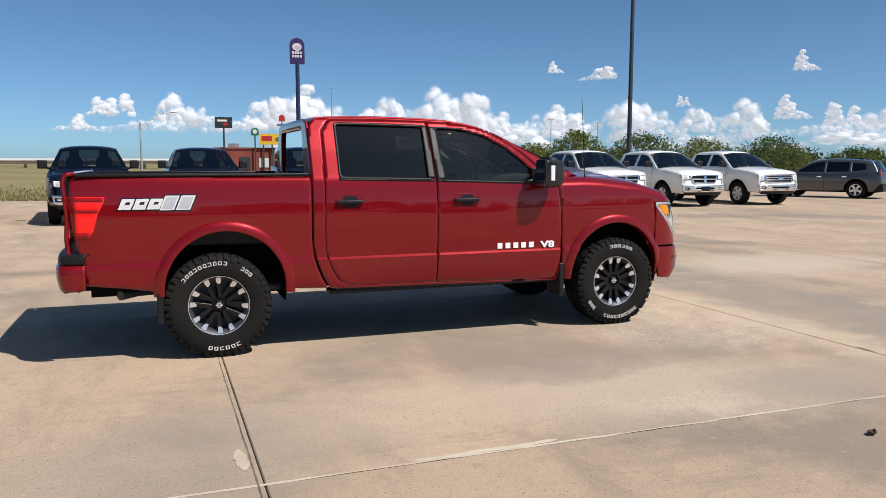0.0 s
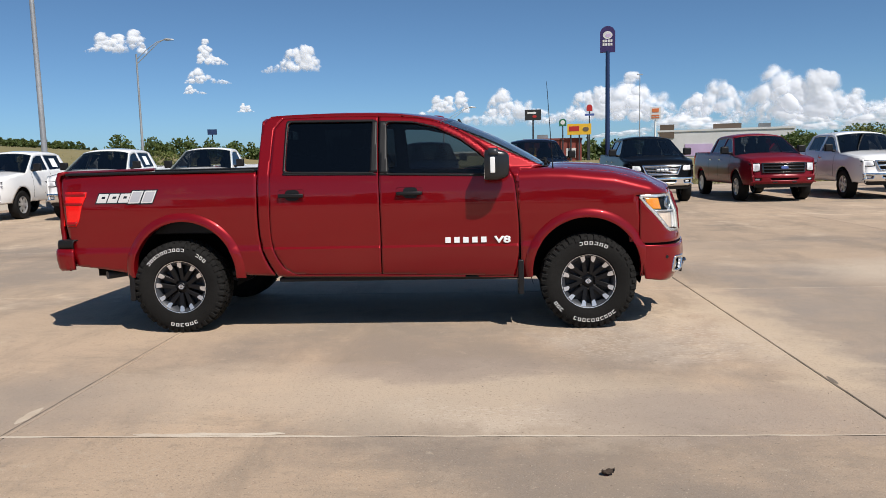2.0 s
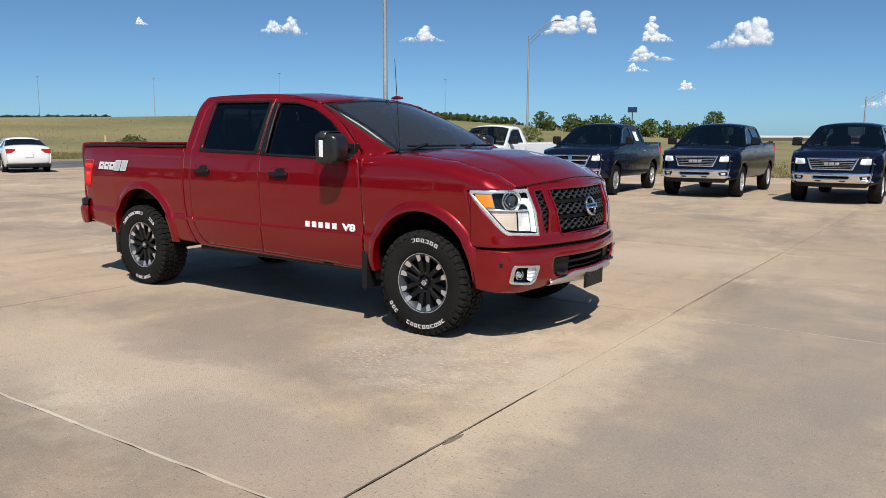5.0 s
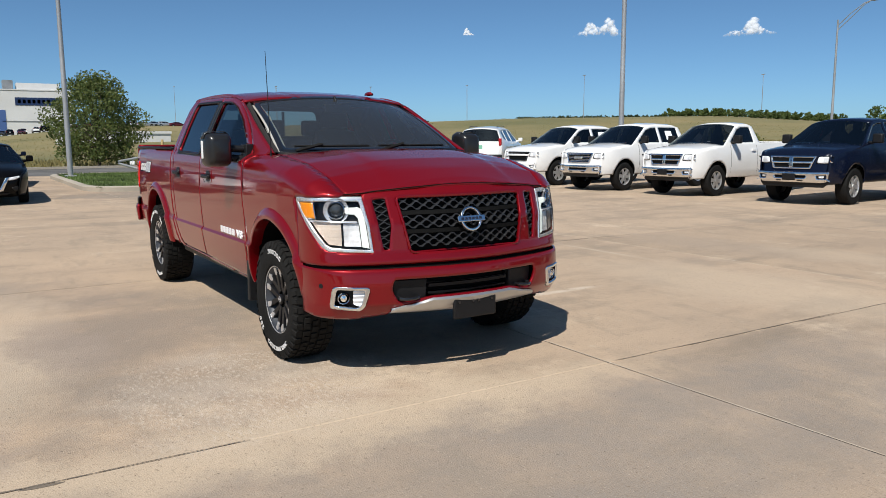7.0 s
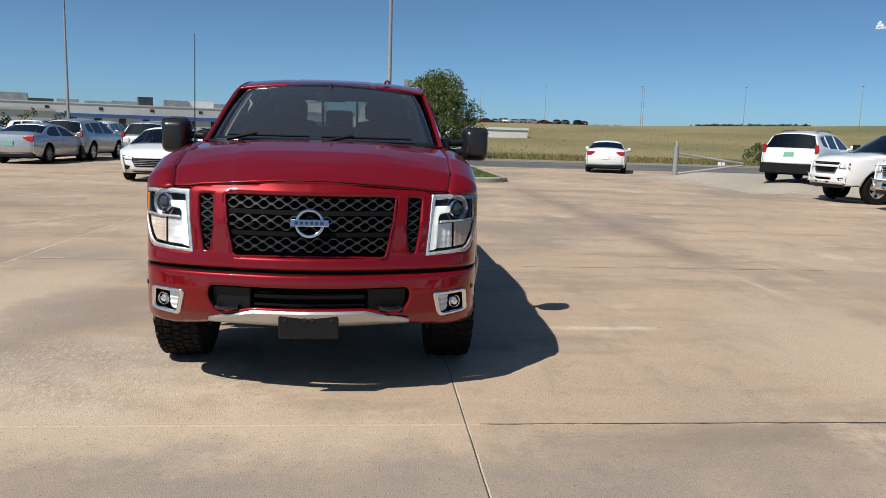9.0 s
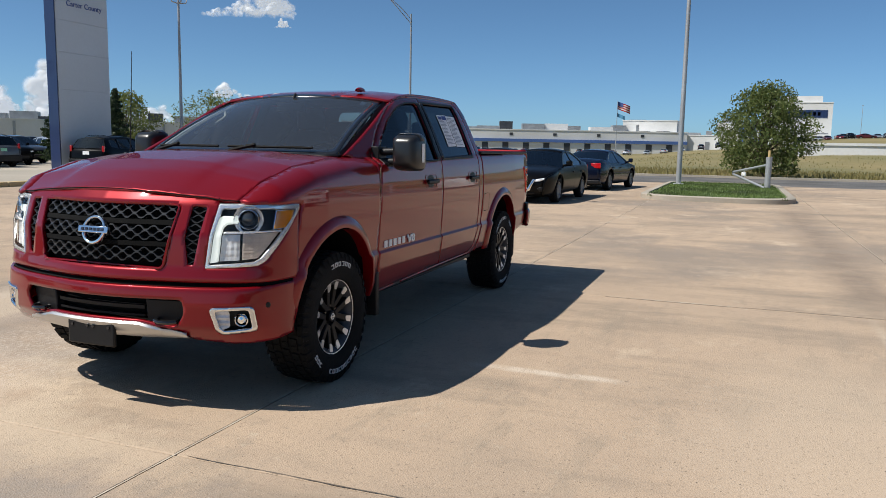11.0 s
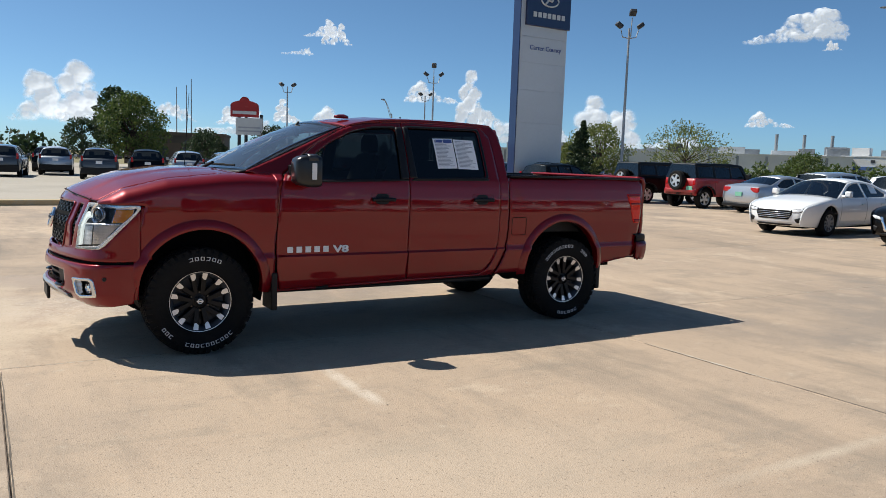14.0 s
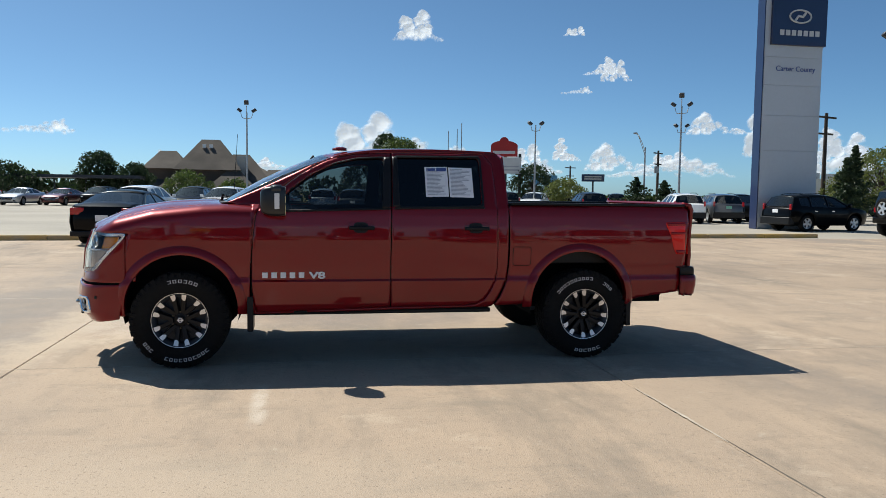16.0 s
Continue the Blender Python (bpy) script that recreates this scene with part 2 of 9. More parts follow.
M["red"] = paint("red_pearl", (0.195, 0.0020, 0.0052), 0.30, 0.34, 1.0, 0.1)
M["black_plastic"] = material("black_plastic", (0.011, 0.011, 0.012), 0.45, vary=0.1, grain=20, bump=0.1, bump_scale=500, spec=0.25)
M["grille_grey"] = material("grille_grey", (0.048, 0.049, 0.052), 0.34, 0.35, vary=0.08)
M["mirror_black"] = material("mirror_black", (0.014, 0.014, 0.015), 0.28, vary=0.06, grain=20)
M["black_gloss"] = material("black_gloss", (0.012, 0.012, 0.013), 0.12, vary=0.05, coat=0.5)
M["underside"] = material("underside", (0.008, 0.008, 0.008), 0.85, spec=0.1, vary=0.2)
M["rubber"] = material("rubber", (0.012, 0.0118, 0.0115), 0.75, spec=0.15, vary=0.18, grain=12, bump=0.15, bump_scale=120)
M["rubber_dusty"] = material("rubber_dusty", (0.0155, 0.015, 0.0142), 0.85, spec=0.15, vary=0.25, grain=10, bump=0.2, bump_scale=90)
M["chrome"] = material("chrome", (0.80, 0.81, 0.83), 0.10, 1.0, vary=0.03)
M["lamp_chrome"] = material("lamp_chrome", (0.92, 0.93, 0.95), 0.22, 0.75, vary=0.02)
M["machined"] = material("machined", (0.82, 0.82, 0.83), 0.34, 0.85, vary=0.05, grain=30)
M["satin_silver"] = material("satin_silver", (0.58, 0.58, 0.58), 0.35, 0.8, vary=0.05)
M["grey_metal"] = material("grey_metal", (0.34, 0.35, 0.36), 0.5, 0.6, vary=0.12, grain=4)
M["galvanised"] = material("galvanised", (0.42, 0.43, 0.44), 0.5, 0.5, vary=0.15, grain=3)
M["dark_metal"] = material("dark_metal", (0.05, 0.055, 0.065), 0.5, 0.3, vary=0.15)
M["white_plastic"] = material("white_plastic", (0.80, 0.80, 0.79), 0.45, vary=0.03)
M["letter_white"] = material("letter_white", (0.66, 0.65, 0.64), 0.6, vary=0.06)
M["paper"] = material("paper", (0.90, 0.90, 0.91), 0.7, vary=0.03)
M["print_grey"] = material("print_grey", (0.42, 0.43, 0.47), 0.8, vary=0.05)
M["print_blue"] = material("print_blue", (0.06, 0.10, 0.30), 0.7, vary=0.05)
M["amber"] = material("amber", (0.85, 0.30, 0.02), 0.15, vary=0.05, coat=1)
M["tail_red"] = material("tail_red", (0.86, 0.014, 0.012), 0.10, vary=0.05, coat=0.3, spec=0.3)
M["tail_deep"] = material("tail_deep", (0.30, 0.006, 0.008), 0.12, vary=0.05, coat=0.3, spec=0.3)
M["day_strip"] = material("day_strip", (0.50, 0.52, 0.50), 0.3, vary=0.02)
M["day_strip"].node_tree.nodes["Principled BSDF"].inputs["Emission Color"].default_value = (0.92, 1.0, 0.94, 1)
M["day_strip"].node_tree.nodes["Principled BSDF"].inputs["Emission Strength"].default_value = 0.5
M["projector"] = material("projector", (0.035, 0.04, 0.045), 0.05, vary=0.02, coat=1.0)
M["lamp_clear"] = material("lamp_clear", (0.93, 0.94, 0.96), 0.2, 0.1, vary=0.22, grain=60, bump=0.12, bump_scale=70)
M["turn_cell"] = material("turn_cell", (0.80, 0.68, 0.58), 0.25, 0.1, vary=0.15, grain=30, bump=0.1, bump_scale=45)
M["wheel_black"] = material("wheel_black", (0.007, 0.007, 0.008), 0.35, vary=0.05, spec=0.25)
M["badge_silver"] = material("badge_silver", (0.86, 0.86, 0.87), 0.3, 0.0, vary=0.03)
M["emblem_dark"] = material("emblem_dark", (0.012, 0.016, 0.035), 0.4, vary=0.05)
M["cloth_dark"] = material("cloth_dark", (0.020, 0.019, 0.019), 0.85, vary=0.12, grain=20)
M["dash_grey"] = material("dash_grey", (0.11, 0.11, 0.11), 0.7, vary=0.1, grain=20)
M["trim_grey"] = material("trim_grey", (0.40, 0.39, 0.36), 0.7, vary=0.06)
M["glass_clear"] = glass("glass_clear", (0.84, 0.90, 0.88), 1.0, 2.15, 0.028)
M["glass_side"] = glass("glass_side", (0.36, 0.39, 0.39))
M["glass_rear"] = glass("glass_rear", (0.30, 0.32, 0.32))
M["glass_privacy"] = glass("glass_privacy", (0.045, 0.047, 0.05))
M["lens"] = glass("lens", (0.985, 0.985, 0.99), 0.5)
M["mirror"] = material("mirror", (0.9, 0.9, 0.9), 0.02, 1.0, vary=0.0)


# ---- building helpers ----
def part(name, bm, mat, parent=None, label="", smooth=40, solid=0.0, bevel=0.0):
    """Links a bmesh as one mesh object, under a thing where one is given."""
    me = bpy.data.meshes.new(name)
    bm.normal_update()
    bm.to_mesh(me)
    bm.free()
    return link(name, me, mat, parent, label, smooth, solid, bevel)


def link(name, me, mat, parent=None, label="", smooth=40, solid=0.0, bevel=0.0):
    for one in mat if isinstance(mat, (list, tuple)) else (mat,):
        me.materials.append(M[one] if isinstance(one, str) else one)
    if smooth:
        me.polygons.foreach_set("use_smooth", [True] * len(me.polygons))
        me.set_sharp_from_angle(angle=radians(smooth))
    ob = new(name, me)
    if parent:
        ob.parent = parent
    if label:
        ob["label"] = label
    if solid:
        s = ob.modifiers.new("thickness", "SOLIDIFY")
        s.thickness, s.offset = solid, -1
    if bevel:
        e = ob.modifiers.new("edge", "BEVEL")
        e.width, e.segments, e.limit_method, e.angle_limit = bevel, 2, "ANGLE", radians(40)
    return ob


def thing(name, label, category, group="", at=None, kind=""):
    e = new(name)
    e.empty_display_size = 0.3
    tagged(e, label, category, group, kind)
    if at is not None:
        e.matrix_basis = at
    return e


def box(bm, lo, hi, m=None):
    c = [(x, y, z) for x in (lo[0], hi[0]) for y in (lo[1], hi[1]) for z in (lo[2], hi[2])]
    v = [bm.verts.new(m @ Vector(p) if m else p) for p in c]
    for f in ((0, 1, 3, 2), (4, 6, 7, 5), (0, 4, 5, 1), (2, 3, 7, 6), (0, 2, 6, 4), (1, 5, 7, 3)):
        bm.faces.new([v[i] for i in f])
    return v


def tube(bm, path, radius, n=8, cap=True):
    """A round bar along a path; radius: one number, or one for each point."""
    pts = [Vector(p) for p in path]
    rings = []
    for i, p in enumerate(pts):
        d = (pts[min(i + 1, len(pts) - 1)] - pts[max(i - 1, 0)]).normalized()
        a = d.orthogonal().normalized() if abs(d.z) > 0.95 else d.cross(Vector((0, 0, 1))).normalized()
        b = d.cross(a)
        r = radius[i] if isinstance(radius, (list, tuple)) else radius
        rings.append([bm.verts.new(p + r * (math.cos(k * math.tau / n) * a + math.sin(k * math.tau / n) * b)) for k in range(n)])
    for r0, r1 in zip(rings, rings[1:]):
        for k in range(n):
            bm.faces.new((r0[k], r0[(k + 1) % n], r1[(k + 1) % n], r1[k]))
    if cap:
        bm.faces.new(rings[0][::-1])
        bm.faces.new(rings[-1])


def lathe(bm, profile, n=48, axis="y", m=None, close=False):
    """Turns a profile of (radius, along) about an axis."""
    rings = []
    for r, h in profile:
        ring = []
        for k in range(n):
            a = k * math.tau / n
            p = Vector((r * math.cos(a), h, r * math.sin(a))) if axis == "y" else Vector((r * math.cos(a), r * math.sin(a), h))
            ring.append(bm.verts.new(m @ p if m else p))
        rings.append(ring)
    pairs = list(zip(rings, rings[1:])) + ([(rings[-1], rings[0])] if close else [])
    for r0, r1 in pairs:
        for k in range(n):
            bm.faces.new((r0[k], r1[k], r1[(k + 1) % n], r0[(k + 1) % n]))
    bmesh.ops.recalc_face_normals(bm, faces=bm.faces)


def rounded(pts, r, n=4):
    """A closed outline with its corners rounded."""
    out = []
    pts = [np.array(p, float) for p in pts]
    for i, p in enumerate(pts):
        a, b = pts[i - 1] - p, pts[(i + 1) % len(pts)] - p
        la, lb = np.linalg.norm(a), np.linalg.norm(b)
        k = min(r, la * 0.45, lb * 0.45)
        p0, p1 = p + a / la * k, p + b / lb * k
        for t in np.linspace(0, 1, n):
            out.append(tuple((1 - t) ** 2 * p0 + 2 * t * (1 - t) * p + t * t * p1))
    return out


def curve(pts, n=12):
    """A smooth open line through points."""
    p = [np.array(q, float) for q in pts]
    p = [2 * p[0] - p[1]] + p + [2 * p[-1] - p[-2]]
    out = []
    for i in range(1, len(p) - 2):
        for t in np.linspace(0, 1, n, endpoint=False):
            out.append(tuple(0.5 * (2 * p[i] + (p[i + 1] - p[i - 1]) * t + (2 * p[i - 1] - 5 * p[i] + 4 * p[i + 1] - p[i + 2]) * t * t + (3 * p[i] - p[i - 1] - 3 * p[i + 1] + p[i + 2]) * t ** 3)))
    return out + [tuple(p[-2])]


def arc(cx, cz, r, a0, a1, n=24, squash=1.0):
    return [(cx + r * math.cos(radians(a)), cz + r * squash * math.sin(radians(a))) for a in np.linspace(a0, a1, n)]


def inside(poly, pts):
    x, y = pts[:, 0], pts[:, 1]
    hit = np.zeros(len(pts), bool)
    p = np.array(poly, float)
    for (x0, y0), (x1, y1) in zip(p, np.roll(p, -1, 0)):
        if y0 != y1:
            hit ^= ((y0 > y) != (y1 > y)) & (x < (x1 - x0) * (y - y0) / (y1 - y0) + x0)
    return hit


def nearest(polys, pts):
    best, out = np.full(len(pts), 1e9), pts.copy()
    for poly in polys:
        p = np.array(poly, float)
        for a, b in zip(p, np.roll(p, -1, 0)):
            d = b - a
            l2 = d @ d
            if l2 < 1e-12:
                continue
            t = np.clip(((pts - a) @ d) / l2, 0, 1)
            q = a + t[:, None] * d
            dist = ((pts - q) ** 2).sum(1)
            m = dist < best
            best[m], out[m] = dist[m], q[m]
    return out


def sheet(outer, fmap, holes=(), cell=0.03, flip=False):
    """A curved panel: the outline, less its holes, laid in small cells and carried onto a surface by fmap(u, v)."""
    p = np.array(outer, float)
    (u0, v0), (u1, v1) = p.min(0) - 1e-4, p.max(0) + 1e-4
    nu, nv = max(2, math.ceil((u1 - u0) / cell)), max(2, math.ceil((v1 - v0) / cell))
    us, vs = np.linspace(u0, u1, nu + 1), np.linspace(v0, v1, nv + 1)
    grid = np.stack(np.meshgrid(us, vs, indexing="ij"), -1)
    mid = (grid[:-1, :-1] + grid[1:, 1:]) / 2
    keep = inside(outer, mid.reshape(-1, 2)).reshape(nu, nv)
    for h in holes:
        keep &= ~inside(h, mid.reshape(-1, 2)).reshape(nu, nv)
    touch = np.zeros((nu + 1, nv + 1), int)
    for a in (0, 1):
        for b in (0, 1):
            touch[a : nu + a, b : nv + b] += keep
    edge = (touch > 0) & (touch < 4)
    grid[edge] = nearest([outer, *holes], grid[edge])
    bm = bmesh.new()
    verts = {}
    for i, j in np.argwhere(touch > 0):
        verts[(i, j)] = bm.verts.new(fmap(*grid[i, j]))
    for i, j in np.argwhere(keep):
        q = [verts[(i, j)], verts[(i + 1, j)], verts[(i + 1, j + 1)], verts[(i, j + 1)]]
        bm.faces.new(q[::-1] if flip else q)
    bmesh.ops.dissolve_degenerate(bm, dist=1e-4, edges=bm.edges)
    return bm


def loft(rows, closed=False, flip=False):
    """A skin through rows of points, all of one length."""
    bm = bmesh.new()
    vs = [[bm.verts.new(p) for p in row] for row in rows]
    for r0, r1 in zip(vs, vs[1:]):
        n = len(r0)
        for k in range(n if closed else n - 1):
            q = (r0[k], r0[(k + 1) % n], r1[(k + 1) % n], r1[k])
            bm.faces.new(q[::-1] if flip else q)
    return bm


def lerp_table(xs, ys):
    return lambda x: float(np.interp(x, xs, ys))


# ---- ground ----
def field_height(x, y):
    """Flat round the lots; a low grassy rise beyond the road and the far end of the lot."""
    r = math.hypot(x + 5, y)
    az = math.degrees(math.atan2(y, x + 5))
    side = min(1.0, max(0.0, (az - 96) / 30)) * min(1.0, max(0.0, (186 - az) / 14)) if az > 0 else (min(1.0, max(0.0, (-174 - az) / 6)) * 0.4 if az < -174 else 0)
    up = min(1.0, max(0.0, (r - 62) / 150))
    up = up * up * (3 - 2 * up)
    roll = 0.5 * noise.noise(Vector((x * 0.012, y * 0.012, 0))) * min(1.0, max(0.0, (r - 55) / 80))
    return -0.06 + side * (5.6 + 1.9 * min(1.0, max(0.0, (160 - az) / 20))) * up + roll * (0.3 + side)


def build_ground():
    radii = [0, 12, 22, 32, 40, 46, 52, 58, 66, 76, 88, 104, 124, 150, 180, 215, 260, 330, 450, 700, 1200, 2200, 4200]
    n = 144
    rows = []
    for r in radii[1:]:
        rows.append([(-5 + r * math.cos(k * math.tau / n), r * math.sin(k * math.tau / n), field_height(-5 + r * math.cos(k * math.tau / n), r * math.sin(k * math.tau / n))) for k in range(n)])
    bm = loft(rows, closed=True)
    bm.verts.ensure_lookup_table()
    first = [bm.verts[k] for k in range(n)]
    c = bm.verts.new((-5, 0, -0.06))
    for k in range(n):
        bm.faces.new((c, first[k], first[(k + 1) % n]))
    bmesh.ops.recalc_face_normals(bm, faces=bm.faces)
    tagged(part("ground", bm, "dry_field"), "dry yellow grass field rising to a low ridge", "ground", kind="structure")


build_ground()
XJ = [3.10 + 4.87 * k for k in range(-7, 8)]
YJ = [0.84 + 4.34 * k for k in range(-4, 7)]


def flat(name, x0, x1, y0, y1, z, mat, label, thick=0.06):
    bm = bmesh.new()
    box(bm, (x0, y0, z - thick), (x1, y1, z))
    return tagged(part(name, bm, mat, smooth=0), label, name.split("_")[0], kind="structure")


flat("pavement_base", XJ[0], XJ[-1], YJ[0] - 1.2, YJ[-1], -0.014, "joint_dark", "dark joints between concrete slabs", 0.04)
flat("pavement_far", -64, 70, -95, -17.6, -0.004, "old_concrete", "worn pale concrete of the neighbouring lot", 0.05)
flat("road", -41, -30.9, -140, 260, -0.02, "asphalt", "grey asphalt road beside the lot", 0.05)
flat("road_kerb", -41.4, -41.0, -140, 260, 0.10, "old_concrete", "pale concrete road kerb", 0.2)


def apron(x0, x1, y0, y1, h):
    """A raised apron with softly ramped edges."""
    ease = lambda q: max(0.0, min(1.0, q)) ** 2 * (3 - 2 * max(0.0, min(1.0, q)))  # noqa: E731
    rows = []
    for x in np.linspace(x0, x1, 44):
        rows.append([(x, y, 0.003 - 0.03 * (x in (x0, x1)) + h * ease((x - x0) / 2.2) * ease((x1 - x) / 0.95) * ease((y - y0) / 2.0) * ease((y1 - y) / 2.0)) for y in np.linspace(y0, y1, 44)])
    bm = loft(rows)
    bmesh.ops.recalc_face_normals(bm, faces=bm.faces)
    tagged(part("pavement_apron", bm, "old_concrete"), "raised worn concrete apron beside the truck row", "pavement", kind="structure")


apron(-25.7, -15.62, 11.9, 21.5, 0.30)


# ---- the red pickup ----
NOSE_X = [2.19, 2.30, 2.385, 2.45, 2.505, 2.555, 2.605, 2.65, 2.683, 2.695]
NOSE_Y = [0.968, 0.957, 0.930, 0.885, 0.81, 0.70, 0.55, 0.36, 0.18, 0.0]
_px, _py = np.array(NOSE_X[::-1]), np.array(NOSE_Y[::-1])
_fine = np.array(curve(list(zip(_px, _py)), 16))
_fs = np.r_[0, np.cumsum(np.hypot(*np.diff(_fine, axis=0).T))]
SMAX = float(_fs[-1])
front_c = lerp_table([0.36, 0.42, 0.48, 0.60, 0.69, 0.712, 0.73, 0.80, 0.97, 1.13, 1.19, 1.22], [2.65, 2.70, 2.745, 2.757, 2.745, 2.718, 2.728, 2.71, 2.695, 2.635, 2.59, 2.55])


def s_of_y(y):
    return float(np.interp(abs(y), _fine[:, 1], _fs))


def s_of_x(x):
    return float(np.interp(-x, -_fine[:, 0], _fs))


def nose(s, z, off=0.0):
    """A point of the front skin: s metres round from the middle, at height z, off metres out of the skin."""
    a = min(abs(s), SMAX)
    x, y = np.interp(a, _fs, _fine[:, 0]), np.interp(a, _fs, _fine[:, 1])
    x1, y1 = np.interp(min(a + 0.01, SMAX), _fs, _fine[:, 0]), np.interp(min(a + 0.01, SMAX), _fs, _fine[:, 1])
    x0, y0 = np.interp(max(a - 0.01, 0), _fs, _fine[:, 0]), np.interp(max(a - 0.01, 0), _fs, _fine[:, 1])
    t = np.array([x1 - x0, y1 - y0])
    t = t / (np.linalg.norm(t) + 1e-9)
    w = min(1.0, max(0.0, (x - 2.19) / 0.33))
    x += (front_c(z) - 2.695) * w
    x, y = x + off * t[1], y - off * t[0]
    return (float(x), float(y if s >= 0 else -y), z)


_plan_w = lerp_table([-2.9, -2.75, -2.6, -2.2, 1.9, 2.19, 2.30, 2.385, 2.45, 2.505], [0.945, 0.962, 0.975, 0.985, 0.985, 0.968, 0.957, 0.930, 0.885, 0.81])
_side_d = lerp_table(
    [0.40, 0.46, 0.52, 0.60, 0.70, 0.728, 0.742, 0.85, 1.0, 1.1, 1.2, 1.3, 1.36, 1.40, 1.6, 1.75, 1.85, 1.90],
    [-0.075, -0.05, -0.03, -0.016, -0.003, 0.001, -0.016, -0.008, 0.0, 0.001, -0.003, -0.014, -0.026, -0.045, -0.132, -0.205, -0.265, -0.30],
)
_a_taper = lerp_table([0.2, 0.55, 0.8, 1.1, 1.42], [0.0, 0.015, 0.045, 0.085, 0.125])


def side_y(x, z):
    y = _plan_w(x) + _side_d(z)
    if z > 1.33 and x > 0.2:
        y -= _a_taper(x) * min(1.0, (z - 1.33) / 0.05)
    return y


def side_map(sign, off=0.0):
    return lambda x, z: (x, sign * (side_y(x, z) + off), z)


hood_edge_z = lerp_table([1.1, 1.42, 1.6, 2.0, 2.3, 2.5], [1.372, 1.378, 1.37, 1.325, 1.245, 1.13])
hood_edge_y = lerp_table([1.1, 1.42, 2.0, 2.3, 2.5, 2.6], [0.80, 0.80, 0.80, 0.79, 0.755, 0.6])
hood_mid_z = lerp_table([1.42, 1.6, 1.9, 2.2, 2.4, 2.52, 2.6], [1.395, 1.405, 1.39, 1.343, 1.283, 1.235, 1.195])


def fender_map(sign):
    def f(x, q):
        zh, yh = hood_edge_z(x), hood_edge_y(x) + 0.002
        zs = zh - 0.10
        if q <= zs:
            return (x, sign * side_y(x, q), q)
        a = min(1.0, (q - zs) / 0.15) * math.pi / 2
        y0 = side_y(x, zs)
        return (x, sign * (y0 - (y0 - yh) * (1 - math.cos(a))), zs + (zh - zs) * math.sin(a))

    return f


def hood_map(x, y):
    yh = hood_edge_y(x)
    k = min(1.0, abs(y) / yh)
    ridge = 0.010 / (1 + math.exp((abs(y) - 0.46) / 0.018)) * min(1, (x - 1.4) / 0.3) * min(1.0, max(0.0, (2.56 - x) / 0.2))
    return (x, y, hood_edge_z(x) + (hood_mid_z(x) - hood_edge_z(x)) * (1 - k ** (3.2 - 1.3 * min(1.0, max(0.0, (x - 2.05) / 0.35)))) + ridge)


roof_z = lerp_table([-1.03, -0.98, -0.9, -0.4, 0.12, 0.45, 0.60, 0.7], [1.84, 1.875, 1.897, 1.917, 1.905, 1.868, 1.835, 1.80])
roof_edge = curve([(-1.02, 1.80), (-0.985, 1.845), (-0.9, 1.868), (-0.4, 1.878), (0.12, 1.862), (0.45, 1.81), (0.62, 1.755), (0.85, 1.645), (1.1, 1.525), (1.40, 1.392)], 8)
roof_edge_z = lerp_table([p[0] for p in roof_edge], [p[1] for p in roof_edge])


def roof_map(x, y):
    ye = side_y(x, roof_edge_z(x))
    k = min(1.0, abs(y) / ye)
    ze = roof_edge_z(x)
    z = ze + (roof_z(x) - ze) * (1 - k ** 2.6) - 0.006 * math.exp(-(((abs(y) - 0.33) / 0.02) ** 2))
    return (x, y, z)


ARCH_F, ARCH_R = (1.76, 0.50, 0.455), (-1.715, 0.53, 0.452)


_shared = {}


def shared(name, key, make, mat, parent):
    """An object of its own on a mesh that alike pieces share."""
    if (name, key) not in _shared:
        bm = make(key)
        bmesh.ops.recalc_face_normals(bm, faces=bm.faces)
        me = bpy.data.meshes.new(name)
        bm.to_mesh(me)
        bm.free()
        me.materials.append(M[mat])
        _shared[(name, key)] = me
    o = new(name, _shared[(name, key)])
    o.parent = parent
    return o


def mark_block(key):
    """One raised block of a sidewall mark: an open or a closed outline."""
    step, shut = key
    bm = bmesh.new()
    w = radians(step) * 0.325 * 0.34
    for r0, r1, z0, z1 in ((0.318, 0.3225, -w, w), (0.341, 0.3455, -w, w), (0.3225, 0.341, -w, -w * 0.55)) + (((0.3225, 0.341, w * 0.55, w),) if shut else ()):
        box(bm, (r0, -0.1455, z0), (r1, -0.1415, z1))
    return bm


def lug_nut(_):
    bm = bmesh.new()
    lathe(bm, [(0.0, -0.082), (0.008, -0.082), (0.010, -0.078), (0.010, -0.04)], 6, m=Matrix.Translation((0.070, 0, 0)))
    return bm


def spoke_bar(side):
    bm = bmesh.new()
    v = [(0.055, -0.085, -0.016 - 0.012 * side), (0.055, -0.085, 0.016 - 0.012 * side), (0.20, -0.103, 0.021), (0.20, -0.103, -0.021), (0.055, -0.045, -0.014), (0.055, -0.045, 0.014), (0.20, -0.055, 0.024), (0.20, -0.055, -0.024)]
    q = [bm.verts.new(p) for p in v]
    for f in ((0, 1, 2, 3), (7, 6, 5, 4), (0, 4, 5, 1), (1, 5, 6, 2), (2, 6, 7, 3), (3, 7, 4, 0)):
        bm.faces.new([q[i] for i in f])
    bmesh.ops.bevel(bm, geom=bm.edges[:], offset=0.003, segments=1, affect="EDGES")
    return bm


